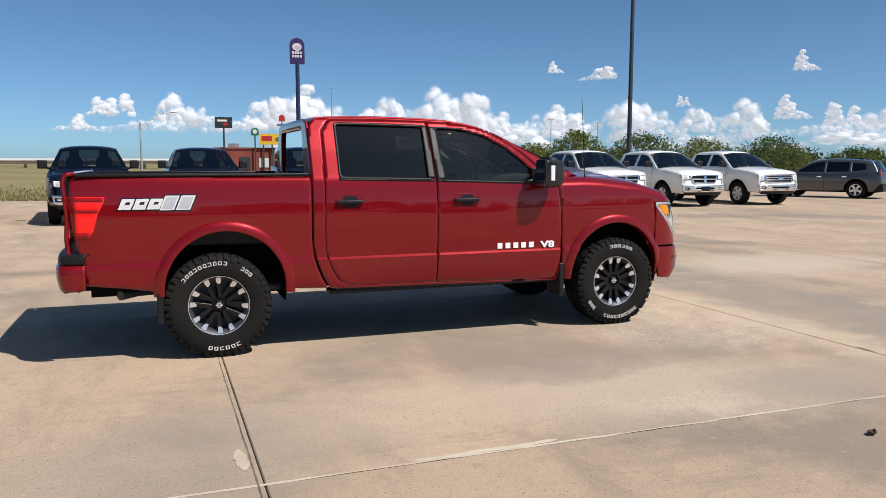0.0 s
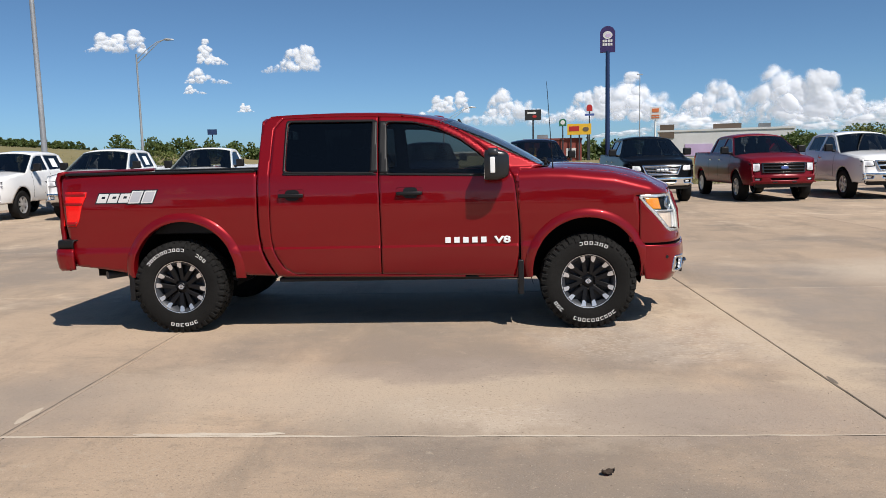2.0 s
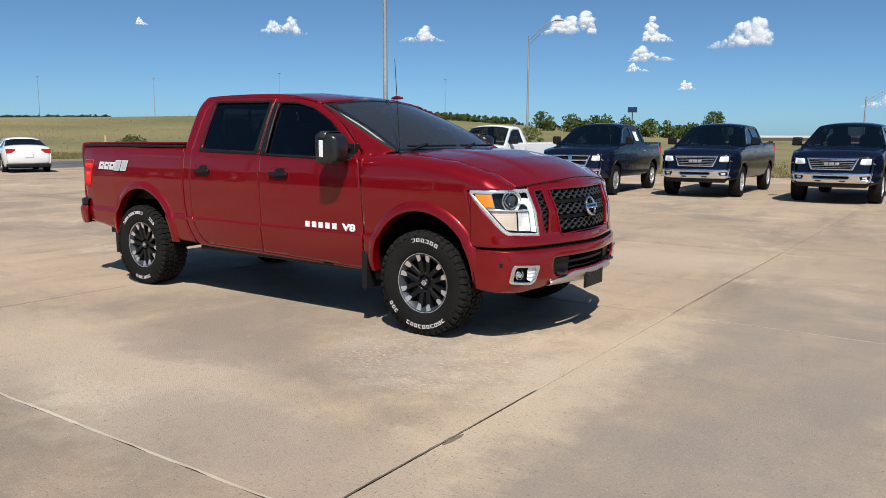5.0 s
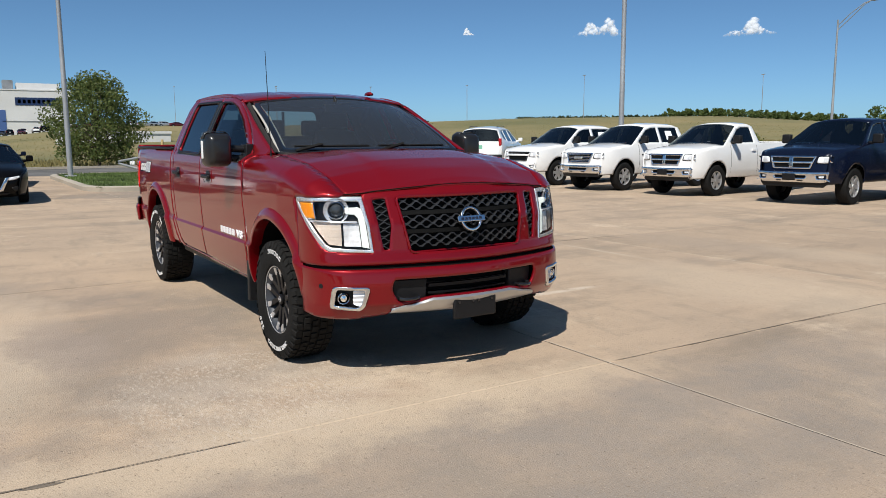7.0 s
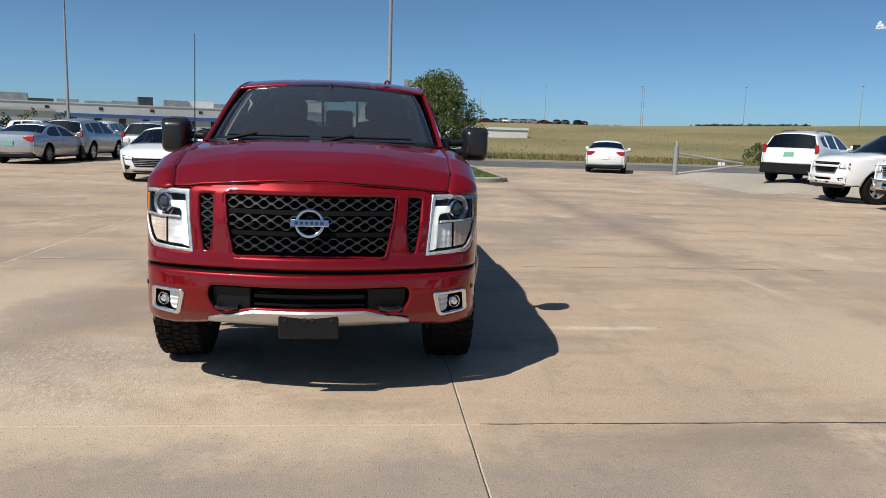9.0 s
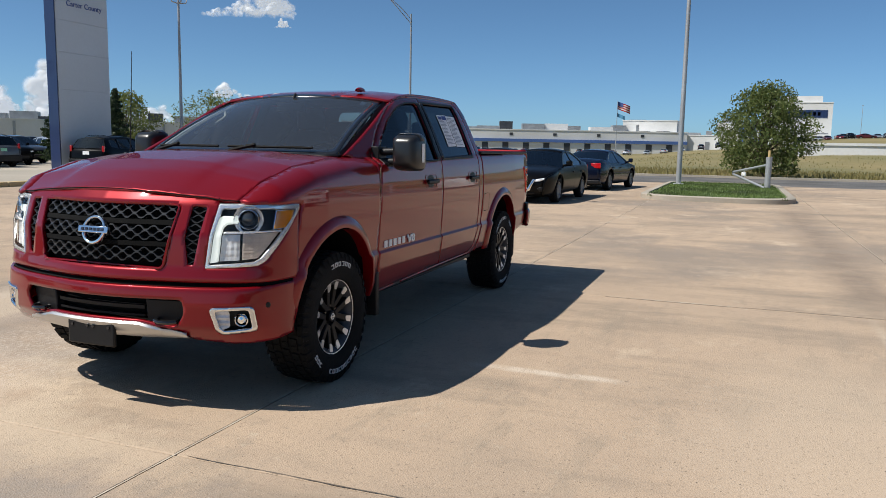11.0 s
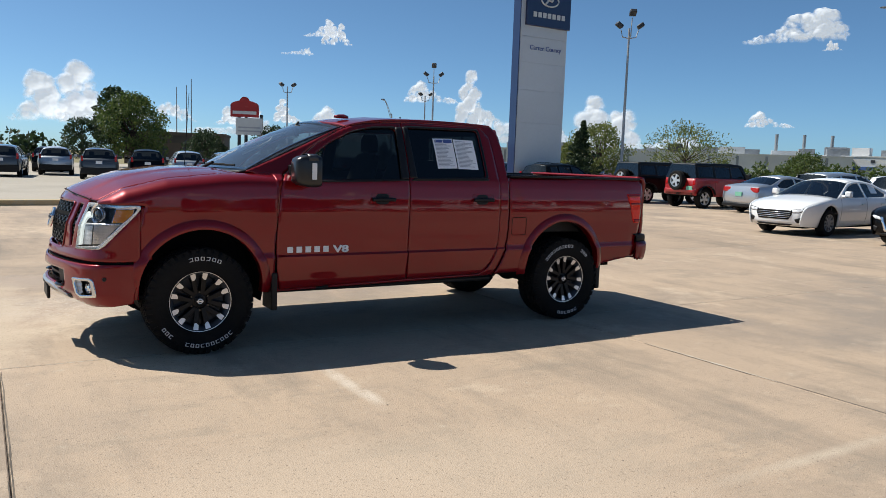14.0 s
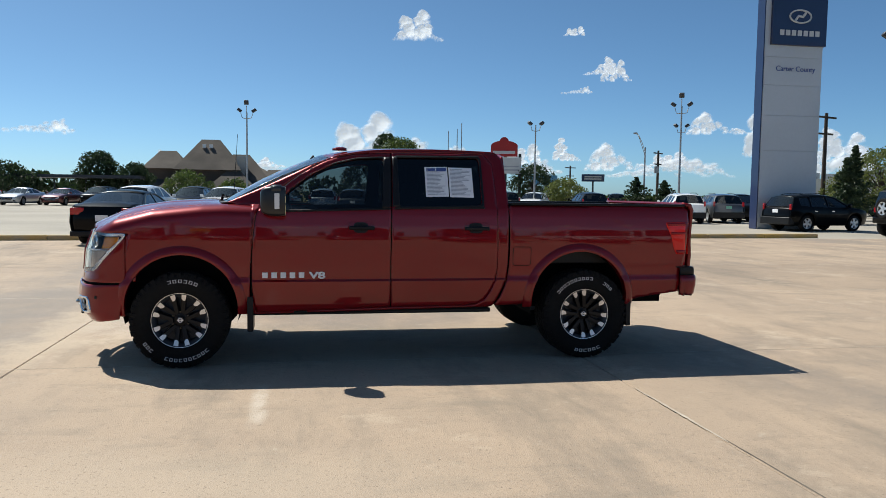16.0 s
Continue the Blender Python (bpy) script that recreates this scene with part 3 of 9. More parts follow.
def spoke_tip(side):
    bm = bmesh.new()
    v = [(0.168, -0.1020, -0.008 - 0.006 * side), (0.168, -0.1020, 0.008 - 0.006 * side), (0.182, -0.1045, 0.017), (0.222, -0.112, 0.020), (0.222, -0.112, -0.020), (0.182, -0.1045, -0.017)]
    top = [bm.verts.new(p) for p in v]
    low = [bm.verts.new((p[0], p[1] + 0.014, p[2])) for p in v]
    bm.faces.new(top)
    for i in range(6):
        bm.faces.new((top[i], low[i], low[(i + 1) % 6], top[(i + 1) % 6]))
    return bm


def build_wheel(parent, at, spin):
    """An off-road wheel: dark barrel, all-terrain tyre, six split spokes with machined tips."""
    bm = bmesh.new()
    lathe(bm, [(0.222, -0.115), (0.228, -0.118), (0.232, -0.108), (0.205, -0.09), (0.195, 0.10), (0.225, 0.12), (0.225, 0.13), (0.05, 0.11), (0.05, -0.02), (0.19, -0.025), (0.198, -0.09)], 48, close=True)
    wheel = part("wheel", bm, "dark_metal", parent)
    wheel.matrix_basis = at
    turn = Matrix.Rotation(radians(spin), 4, "Y")
    # Tyre with its tread blocks.
    bm = bmesh.new()
    prof = [(0.226, -0.112), (0.240, -0.128), (0.275, -0.139), (0.318, -0.1425), (0.352, -0.140), (0.380, -0.130), (0.392, -0.116), (0.394, 0.116), (0.380, 0.130), (0.352, 0.140), (0.318, 0.1425), (0.275, 0.139), (0.240, 0.128), (0.226, 0.112)]
    lathe(bm, prof, 72)
    rows = ((-0.108, 0.036, 44, 0.0), (-0.060, 0.044, 52, 0.5), (-0.004, 0.040, 52, 0.0), (0.052, 0.044, 52, 0.5), (0.102, 0.036, 44, 0.2))
    for y, w, n, ph in rows:
        for k in range(n):
            a = (k + ph) * math.tau / n
            m = Matrix.Rotation(-a, 4, "Y")
            half = math.pi * 0.4 / n * (0.78 if k % 2 else 0.70)
            skew = 0.010 * (1 if (k % 2) else -1)
            v = box(bm, (0.388, y - w / 2, -half), (0.4045 if abs(y) < 0.08 else 0.401, y + w / 2, half), m @ Matrix.Shear("XY", 4, (0, 0)))
            for q in v[:2] + v[4:6]:
                q.co += (m @ Vector((0, 0, skew))) * 0.5
    for sgn in (-1, 1):
        for k in range(44):
            m = Matrix.Rotation(-k * math.tau / 44, 4, "Y")
            r0 = 0.352 if k % 2 else 0.364
            v = [bm.verts.new(m @ Vector(p)) for p in ((r0, sgn * 0.1405, -0.019), (0.394, sgn * 0.1255, -0.019), (0.394, sgn * 0.1255, 0.015), (r0, sgn * 0.1405, 0.015), (r0, sgn * 0.146, -0.015), (0.399, sgn * 0.131, -0.015), (0.399, sgn * 0.131, 0.011), (r0, sgn * 0.146, 0.011))]
            for f in ((4, 5, 6, 7), (0, 1, 5, 4), (1, 2, 6, 5), (2, 3, 7, 6), (3, 0, 4, 7)):
                bm.faces.new([v[i] for i in f])
    bmesh.ops.recalc_face_normals(bm, faces=bm.faces)
    part("tyre", bm, "rubber_dusty", wheel, "dusty black all-terrain tyre with raised sidewall marks", smooth=30)
    # Raised sidewall marks: one short word and one long, as plain blocks.
    for word, centre, step in ((6, 68, 7.4), (10, -128, 6.6), (3, -68, 6.2)):
        for k in range(word):
            o = shared("sidewall_mark", (step, k % 3 != 0), mark_block, "letter_white", wheel)
            o.matrix_basis = turn @ Matrix.Rotation(radians(centre + (k - (word - 1) / 2) * step), 4, "Y")
    for k in range(6):
        o = shared("lug_nut", 0, lug_nut, "black_gloss", wheel)
        o.matrix_basis = Matrix.Rotation(radians(60 * k + 30), 4, "Y")
        for side in (-1, 1):
            m = turn @ Matrix.Rotation(radians(60 * k + side * 12.5), 4, "Y")
            shared("spoke", side, spoke_bar, "wheel_black", wheel).matrix_basis = m
            shared("spoke_tip", side, spoke_tip, "machined", wheel).matrix_basis = m
    bm = bmesh.new()
    lathe(bm, [(0.232, -0.112), (0.230, -0.120), (0.226, -0.119), (0.225, -0.108)], 64)
    part("rim_lip", bm, "machined", wheel, "machined outer lip")
    bm = bmesh.new()
    lathe(bm, [(0.0, -0.098), (0.030, -0.098), (0.036, -0.092), (0.036, -0.07), (0.062, -0.066), (0.07, -0.05)], 32)
    part("hub_cap", bm, "wheel_black", wheel, "black centre cap")
    bm = bmesh.new()
    lathe(bm, [(0.013, -0.0995), (0.018, -0.1005), (0.021, -0.0995)], 24)
    box(bm, (-0.026, -0.1015, -0.0045), (0.026, -0.098, 0.0045))
    part("cap_emblem", bm, "machined", wheel, smooth=0)
    # Disc brake behind the spokes.
    bm = bmesh.new()
    lathe(bm, [(0.06, 0.0), (0.165, 0.0), (0.165, 0.02), (0.06, 0.02)], 40, close=True)
    part("brake_disc", bm, "grey_metal", wheel, "grey brake disc")
    return wheel


def build_red_pickup():
    t = thing("pickup_truck", "pearl red crew-cab pickup truck parked on the concrete lot", "pickup truck")
    gap = 0.005
    for sgn in (-1, 1):
        flip = sgn > 0
        # Bed side.
        ax, az, ar = ARCH_R
        bed = [(-2.70, 0.605), (-2.45, 0.575), (-2.185, 0.53)] + arc(ax, az, ar, 180, 0, 40) + [(-1.16, 0.50), (-0.925, 0.493)]
        bed += curve([(-0.925, 0.493), (-0.985, 0.60), (-1.035, 0.75), (-1.052, 0.92), (-1.050, 1.2), (-1.045, 1.392)], 6)
        bed += [(-1.9, 1.398), (-2.74, 1.408), (-2.778, 1.36), (-2.785, 1.25), (-2.755, 0.95), (-2.72, 0.72)]
        part("bed_side", sheet(bed, side_map(sgn), cell=0.022, flip=flip), "red", t, solid=0.02)
        # Cab shell round the doors.
        rd = curve([(-0.745, 0.502), (-0.83, 0.56), (-0.905, 0.69), (-0.938, 0.85), (-0.935, 1.2), (-0.925, 1.6), (-0.915, 1.76)], 6) + rounded([(-0.90, 1.845), (-0.03, 1.845)], 0.05)[:4] + [(-0.5, 1.853), (-0.012, 1.846), (0.004, 1.37), (0.010, 0.9), (0.005, 0.492)]
        fd = [(0.014, 0.492), (0.6, 0.475), (1.155, 0.457)] + curve([(1.155, 0.457), (1.182, 0.62), (1.19, 0.86), (1.165, 1.2), (1.135, 1.33), (1.06, 1.41), (0.90, 1.555), (0.74, 1.672), (0.52, 1.779), (0.30, 1.826), (0.0, 1.843)], 6) + [(0.013, 1.37), (0.019, 0.9)]
        cab = curve([(-0.902, 0.487), (-0.965, 0.60), (-1.018, 0.75), (-1.036, 0.92), (-1.036, 1.3), (-1.034, 1.6), (-1.028, 1.76)], 6) + roof_edge + [(1.30, 1.372), (1.196, 1.372), (1.20, 0.9), (1.195, 0.52), (1.232, 0.442), (0.2, 0.463), (-0.86, 0.482)]
        grow = lambda poly, g: [(x + g * (1 if x > np.mean([p[0] for p in poly]) else -1), z + g * (1 if z > 1.0 else -1)) for x, z in poly]  # noqa: E731
        part("cab_side", sheet(cab, side_map(sgn), [grow(rd, gap), grow(fd, gap)], 0.016, flip), "red", t, solid=0.03)
        wr = rounded([(-0.80, 1.39), (-0.80, 1.815), (-0.045, 1.805), (-0.045, 1.372)], 0.03)
        wf = rounded([(0.07, 1.355), (0.06, 1.798), (0.30, 1.786), (0.50, 1.738), (0.70, 1.638), (0.86, 1.518), (1.0, 1.39), (1.03, 1.335)], 0.04)
        door = part("rear_door", sheet(rd, side_map(sgn), [wr], 0.018, flip), "red", t, solid=0.035)
        fdoor = part("front_door", sheet(fd, side_map(sgn), [wf], 0.018, flip), "red", t, solid=0.035)
        part("window_glass", sheet(wr, side_map(sgn, -0.012), (), 0.04, flip), "glass_privacy", door, "dark privacy glass")
        part("window_glass", sheet(wf, side_map(sgn, -0.012), (), 0.03, flip), "glass_side", fdoor, "lightly tinted glass")
        # Black window surround and pillar cover.
        out = lambda poly, k: [(np.mean([p[0] for p in poly]) + (x - np.mean([p[0] for p in poly])) * (1 + k), np.mean([p[1] for p in poly]) + (z - np.mean([p[1] for p in poly])) * (1 + k * 1.6)) for x, z in poly]  # noqa: E731
        part("window_trim", sheet(out(wr, 0.05), side_map(sgn, 0.007), [wr], 0.010, flip), "black_plastic", door, "black window surround", solid=0.01)
        part("window_trim", sheet(out(wf, 0.035), side_map(sgn, 0.007), [wf], 0.010, flip), "black_plastic", fdoor, "black window surround", solid=0.01)
        part("pillar_cover", sheet([(-0.065, 1.372), (-0.06, 1.812), (-0.014, 1.812), (0.0, 1.372)], side_map(sgn, 0.009), (), 0.02, flip), "black_plastic", door, "black pillar cover", solid=0.01)
        part("pillar_cover", sheet([(0.015, 1.365), (0.002, 1.808), (0.062, 1.806), (0.09, 1.36)], side_map(sgn, 0.009), (), 0.02, flip), "black_plastic", fdoor, "black pillar cover", solid=0.01)
        # Belt moulding.
        part("belt_strip", sheet([(-0.82, 1.362), (-0.82, 1.376), (-0.01, 1.360), (-0.01, 1.346)], side_map(sgn, 0.006), (), 0.012, flip), "black_plastic", door, solid=0.008)
        part("belt_strip", sheet([(0.015, 1.345), (0.015, 1.36), (1.06, 1.330), (1.06, 1.314)], side_map(sgn, 0.006), (), 0.012, flip), "black_plastic", fdoor, solid=0.008)
        part("side_trim", sheet(cab, side_map(sgn, -0.052), [out(wr, -0.02), out(wf, -0.015)], 0.03, flip), "cloth_dark", t, "dark inner side trim")
        bm = bmesh.new()
        tube(bm, [(x, sgn * (side_y(x, z) - 0.006), z - 0.002) for x, z in roof_edge if -0.97 < x < 0.5], 0.010, 8)
        part("roof_rail", bm, "red", t, "rolled red roof edge")
        # Handles, each over a flat black sheet that paints the shade in its dish.
        for hx, dd in ((-0.83, door), (0.185, fdoor)):
            hz = 1.185
            seat = rounded([(hx - 0.03, hz - 0.05), (hx - 0.03, hz + 0.055), (hx + 0.20, hz + 0.055), (hx + 0.20, hz - 0.05)], 0.025)
            part("handle_seat", sheet(rounded([(hx + 0.03, hz - 0.042), (hx + 0.03, hz + 0.048), (hx + 0.155, hz + 0.048), (hx + 0.155, hz - 0.042)], 0.035), side_map(sgn, 0.002), (), 0.012, flip), "black_plastic", dd, "flat dark sheet in place of the shade in the handle recess")
            part("seat_ring", sheet(seat, side_map(sgn, 0.003), [rounded([(x * 0.97 + (hx + 0.085) * 0.03, z * 0.94 + hz * 0.06) for x, z in seat], 0.004)], 0.005, flip), "red", dd, solid=0.006)
            bm = bmesh.new()
            y = sgn * (side_y(hx, hz) + 0.02)
            box(bm, (hx - 0.075 + 0.05, y - 0.012, hz - 0.016), (hx + 0.195, y + 0.012, hz + 0.016))
            part("door_handle", bm, "black_plastic", dd, "black plastic pull handle", bevel=0.009)
        # Front fender.
        ax, az, ar = ARCH_F
        fen = [(1.208, 0.452), (1.30, 0.455)] + arc(ax, az, ar, 180, 0, 40) + [(2.215, 0.722), (2.20, 0.95), (2.168, 1.128), (2.3, 1.132), (2.40, 1.138), (2.463, 1.152)]
        fen += [(x, hood_edge_z(x) - 0.10 + 0.15) for x in np.linspace(2.463, 1.16, 20)] + [(1.165, 1.36), (1.150, 1.33), (1.178, 1.2), (1.203, 0.86)]
        fender = part("front_fender", sheet(fen, fender_map(sgn), (), 0.02, flip), "red", t, solid=0.02)
        part("fender_return", sheet([(2.12, 0.735), (2.232, 0.735), (2.215, 0.98), (2.19, 1.122), (2.10, 1.122)], side_map(sgn, -0.010), (), 0.02, flip), "red", fender, solid=0.006)
        # Flared lips of the wheel openings, and the wells behind them.
        for (cx, cz, r), a0, a1 in ((ARCH_F, -8, 186), (ARCH_R, -6, 184)):
            rows = []
            for a in np.linspace(radians(a0), radians(a1), 56):
                row = []
                for dr, off in ((0.078, -0.004), (0.07, 0.006), (0.055, 0.016), (0.03, 0.026), (0.008, 0.030), (0.0, 0.027), (-0.003, 0.012), (-0.002, -0.05)):
                    x, z = cx + (r + dr) * math.cos(a), max(0.44, cz + (r + dr) * math.sin(a))
                    row.append((x, sgn * (min(_plan_w(x), 0.985) + min(0, _side_d(z)) + off), z))
                rows.append(row)
            part("arch_flare", loft(rows, flip=sgn < 0), "red", t, "body-coloured flared arch lip")
            rows = [[(cx + (r + 0.01) * math.cos(a), sgn * y, cz + (r + 0.01) * math.sin(a)) for y in (0.95, 0.45)] for a in np.linspace(radians(-15), radians(195), 30)]
            bm = loft(rows)
            vs = [bm.verts.new((cx + (r + 0.01) * math.cos(a), sgn * 0.46, cz + (r + 0.01) * math.sin(a))) for a in np.linspace(radians(-15), radians(195), 30)]
            bm.faces.new(vs)
            part("wheel_well", bm, "underside", t)
        # Mud flaps.
        for x0, z0, z1 in ((1.205, 0.30, 0.60), (-2.20, 0.29, 0.60)):
            bm = bmesh.new()
            box(bm, (x0 - 0.024, sgn * 0.74, z0), (x0 + 0.024, sgn * 0.975, z1))
            part("mud_flap", bm, "black_plastic", t, "black rubber mud flap", bevel=0.008)
        # Tail lamp.
        tl = [(-2.80, 1.255), (-2.55, 1.252), (-2.555, 1.215), (-2.60, 1.13), (-2.635, 1.0), (-2.665, 0.955), (-2.765, 0.955)]

        def tail_map(x, z, sgn=sgn):
            y = side_y(max(x, -2.77), z) + 0.006
            return (x, sgn * (y - max(0, -2.74 - x) * 0.6), z)

        lamp = part("tail_lamp", sheet(tl, tail_map, (), 0.02, flip), "tail_red", t, "red tail lamp lens", solid=0.02)
        bm = bmesh.new()
        box(bm, (-2.806, sgn * 0.79, 0.955), (-2.79, sgn * 0.925, 1.255))
        part("tail_lamp_back", bm, "tail_red", lamp, bevel=0.004)
        proud = lambda x, z: tuple(a + b for a, b in zip(tail_map(x, z), (0, sgn * 0.003, 0)))  # noqa: E731
        for band in ([(-2.79, 1.25), (-2.558, 1.247), (-2.562, 1.218), (-2.79, 1.222)], [(-2.79, 1.165), (-2.592, 1.160), (-2.598, 1.138), (-2.79, 1.143)], [(-2.775, 0.995), (-2.652, 0.995), (-2.668, 0.960), (-2.765, 0.960)]):
            part("lens_band", sheet(band, proud, (), 0.02, flip), "tail_deep", lamp, "deep red band in the lens", solid=0.004)
        # Mirror.
        bm = bmesh.new()
        rows = []
        for k, (s, w) in enumerate(((-0.075, 0.55), (-0.062, 0.76), (-0.03, 0.90), (0.02, 0.98), (0.075, 1.0), (0.11, 0.98), (0.125, 0.93))):
            ring = rounded([(1.005, 1.285), (1.005, 1.535), (1.202, 1.535), (1.202, 1.285)], 0.045, 4)
            cy, cz = 1.105, 1.41
            rows.append([(1.035 - s, sgn * (cy + (y - cy) * w), cz + (z - cz) * w) for y, z in ring])
        bm = loft(rows, closed=True)
        bm.faces.new([v for v in bm.verts][: len(ring)])
        bm.faces.new([v for v in bm.verts][-len(ring):])
        bmesh.ops.recalc_face_normals(bm, faces=bm.faces)
        mir = part("wing_mirror", bm, "mirror_black", t, "black extending tow mirror")
        bm = bmesh.new()
        for z in (1.35, 1.42):
            tube(bm, [(1.0, sgn * 0.86, z - 0.01), (0.985, sgn * 1.02, z)], 0.026, 12)
        box(bm, (0.93, sgn * 0.845, 1.30), (1.06, sgn * 0.905, 1.45))
        part("mirror_arm", bm, "black_plastic", mir, bevel=0.006)
        bm = bmesh.new()
        for y0, z0, z1 in ((1.025, 1.395, 1.52), (1.025, 1.30, 1.38)):
            box(bm, (0.906, sgn * y0, z0), (0.909, sgn * 1.183, z1))
        part("mirror_glass", bm, "mirror", mir, "mirror glass", smooth=0)
        bm = bmesh.new()
        box(bm, (0.955, sgn * 1.198, 1.345), (0.995, sgn * 1.208, 1.475))
        part("mirror_lamp", bm, "white_plastic", mir, "white marker lens on the mirror's flank", bevel=0.006)
        # Grey top sheet: the sky's reflection on the black housing, put into its colour.
        rows = []
        for s, w in ((0.015, 0.985), (0.05, 1.005), (0.095, 1.005)):
            ring = [(1.012, 1.49), (1.025, 1.528), (1.05, 1.541), (1.16, 1.541), (1.19, 1.528), (1.206, 1.49)]
            rows.append([(1.037 - s, sgn * (1.105 + (y - 1.105) * w), 1.41 + (z - 1.41) * w + 0.002) for y, z in ring])
        part("mirror_cap", loft(rows), "grille_grey", mir, "grey sheet on the mirror's top, toned like reflected sky", solid=0.003)
        # Sail panel in front of the side window.
        part("mirror_sail", sheet([(0.93, 1.335), (0.93, 1.45), (1.03, 1.395), (1.08, 1.33)], side_map(sgn, 0.006), (), 0.015, flip), "black_plastic", fdoor, solid=0.012)
        # Badge on the door: five plain blocks, then two characters.
        x0 = 0.565 if sgn < 0 else 1.105
        for k in range(5):
            a = x0 - sgn * k * 0.076
            xs = sorted((a, a - sgn * 0.046))
            bm = bmesh.new()
            y = side_y(a, 0.78)
            box(bm, (xs[0], sgn * y, 0.756), (xs[1], sgn * (y + 0.007), 0.804))
            part("badge_block", bm, "badge_silver", fdoor, "silver raised badge block", smooth=0)
        cu = bpy.data.curves.new("badge_text", "FONT")
        cu.body, cu.size, cu.extrude, cu.bevel_depth = "V8", 0.078, 0.002, 0.0032
        tx = bpy.data.objects.new("tmp", cu)
        scene.collection.objects.link(tx)
        bpy.context.view_layer.update()
        me = bpy.data.meshes.new_from_object(tx.evaluated_get(bpy.context.evaluated_depsgraph_get()))
        bpy.data.objects.remove(tx)
        wide = Matrix.Diagonal((1.55, 1.0, 1, 1))
        bx = 0.985 if sgn < 0 else 0.712
        turn = pose(bx, sgn * (side_y(bx, 0.78) + 0.006), 0.752, 90, 0, 0 if sgn < 0 else 180)
        me.transform(turn @ wide)
        link("engine_badge", me, "badge_silver", fdoor, "silver badge reading V8", smooth=0)
        # Decal on the bed: plain slanted blocks, three white and two grey, each set on a rim.
        if sgn < 0:
            lean = lambda z: (z - 1.15) * 0.42  # noqa: E731
            slant = lambda a, b, z0, z1: [(a + lean(z0), z0), (b + lean(z0), z0), (b + lean(z1), z1), (a + lean(z1), z1)]  # noqa: E731
            part("decal_rim", sheet(slant(-2.478, -2.178, 1.148, 1.243), side_map(sgn, 0.0022), (), 0.02, flip), "black_gloss", t, "dark rim of the bed decal", smooth=0)
            part("decal_rim", sheet(slant(-2.190, -1.955, 1.140, 1.265), side_map(sgn, 0.0028), (), 0.02, flip), "black_gloss", t, "dark rim of the bed decal", smooth=0)
            for a in (-2.468, -2.370, -2.272):
                hole = slant(a + 0.034, a + 0.066, 1.192, 1.212)
                part("decal_block", sheet(slant(a, a + 0.088, 1.157, 1.235), side_map(sgn, 0.0034), [hole], 0.008, flip), "letter_white", t, "white slanted decal block on the bed", smooth=0)
            for a, b in ((-2.180, -2.078), (-2.066, -1.964)):
                part("decal_edge", sheet(slant(a, b, 1.149, 1.256), side_map(sgn, 0.0034), (), 0.02, flip), "letter_white", t, "white edge of the decal block", smooth=0)
                part("decal_block", sheet(slant(a + 0.011, b - 0.011, 1.159, 1.246), side_map(sgn, 0.0042), (), 0.02, flip), "print_grey", t, "grey slanted decal block on the bed", smooth=0)
        # Fuel door.
        if sgn > 0:
            fd_ = rounded([(-1.245, 0.86), (-1.245, 1.02), (-1.085, 1.02), (-1.085, 0.86)], 0.02)
            part("fuel_door_seam", sheet(out_poly(fd_, 1.07), side_map(sgn, 0.0012), [fd_], 0.006, flip), "underside", t)
        # Rails on the bed's edge.
        bm = bmesh.new()
        box(bm, (-2.74, sgn * 0.86, 1.395), (-1.06, sgn * 0.955, 1.418))
        part("bed_rail", bm, "black_plastic", t, "black bed rail cap", bevel=0.008)
        # Rocker underside.
        bm = bmesh.new()
        box(bm, (-0.90, sgn * 0.74, 0.43), (1.22, sgn * 0.92, 0.47))
        part("sill_guard", bm, "black_plastic", t, bevel=0.012)
        # Hood seam filler and cowl end.
        part("door_sill", sheet([(-0.86, 0.47), (-0.86, 0.492), (1.18, 0.452), (1.18, 0.432)], side_map(sgn, -0.006), (), 0.02, flip), "black_plastic", t, solid=0.01)
    # Hood.
    edge = [(x, hood_edge_y(x) - 0.001) for x in np.linspace(1.43, 2.463, 16)]
    front = [(2.463, 0.765), (2.498, 0.66), (2.512, 0.60), (2.55, 0.45), (2.58, 0.25), (2.59, 0.0)]
    rear = [(1.52, 0.0), (1.51, 0.3), (1.48, 0.6), (1.43, 0.796)]
    half = rear[:-1] + edge + front[1:]
    outline = half + [(x, -y) for x, y in half[::-1][1:-1]]
    part("hood", sheet(outline, hood_map, (), 0.013), "red", t, solid=0.02)
    bm = bmesh.new()
    seam = curve(front, 6)
    seam = seam + [(x, -y) for x, y in seam[::-1][1:]]
    tube(bm, [Vector(hood_map(x, y)) - Vector((0.002, 0, 0.0015)) for x, y in seam], 0.0036, 6)
    part("hood_seam", bm, "underside", t, "dark gap before the hood")
    # Roof and its little fin.
    top = [(x, side_y(x, roof_edge_z(x)) - 0.002) for x in np.linspace(-1.0, 0.53, 22)]
    half = [(-1.005, 0.0), (-1.005, 0.3)] + top + [(0.575, 0.45), (0.60, 0.2), (0.605, 0.0)]
    outline = half + [(x, -y) for x, y in half[::-1][1:-1]]
    part("roof", sheet(outline, roof_map, (), 0.03, flip=False), "red", t, solid=0.02)
    under = [(x * 0.97 - 0.01, y * 0.95) for x, y in outline]
    part("headliner", sheet(under, lambda x, y: tuple(Vector(roof_map(x, y)) - Vector((0, 0, 0.036))), (), 0.06), "trim_grey", t, "grey cloth headliner")
    bm = bmesh.new()
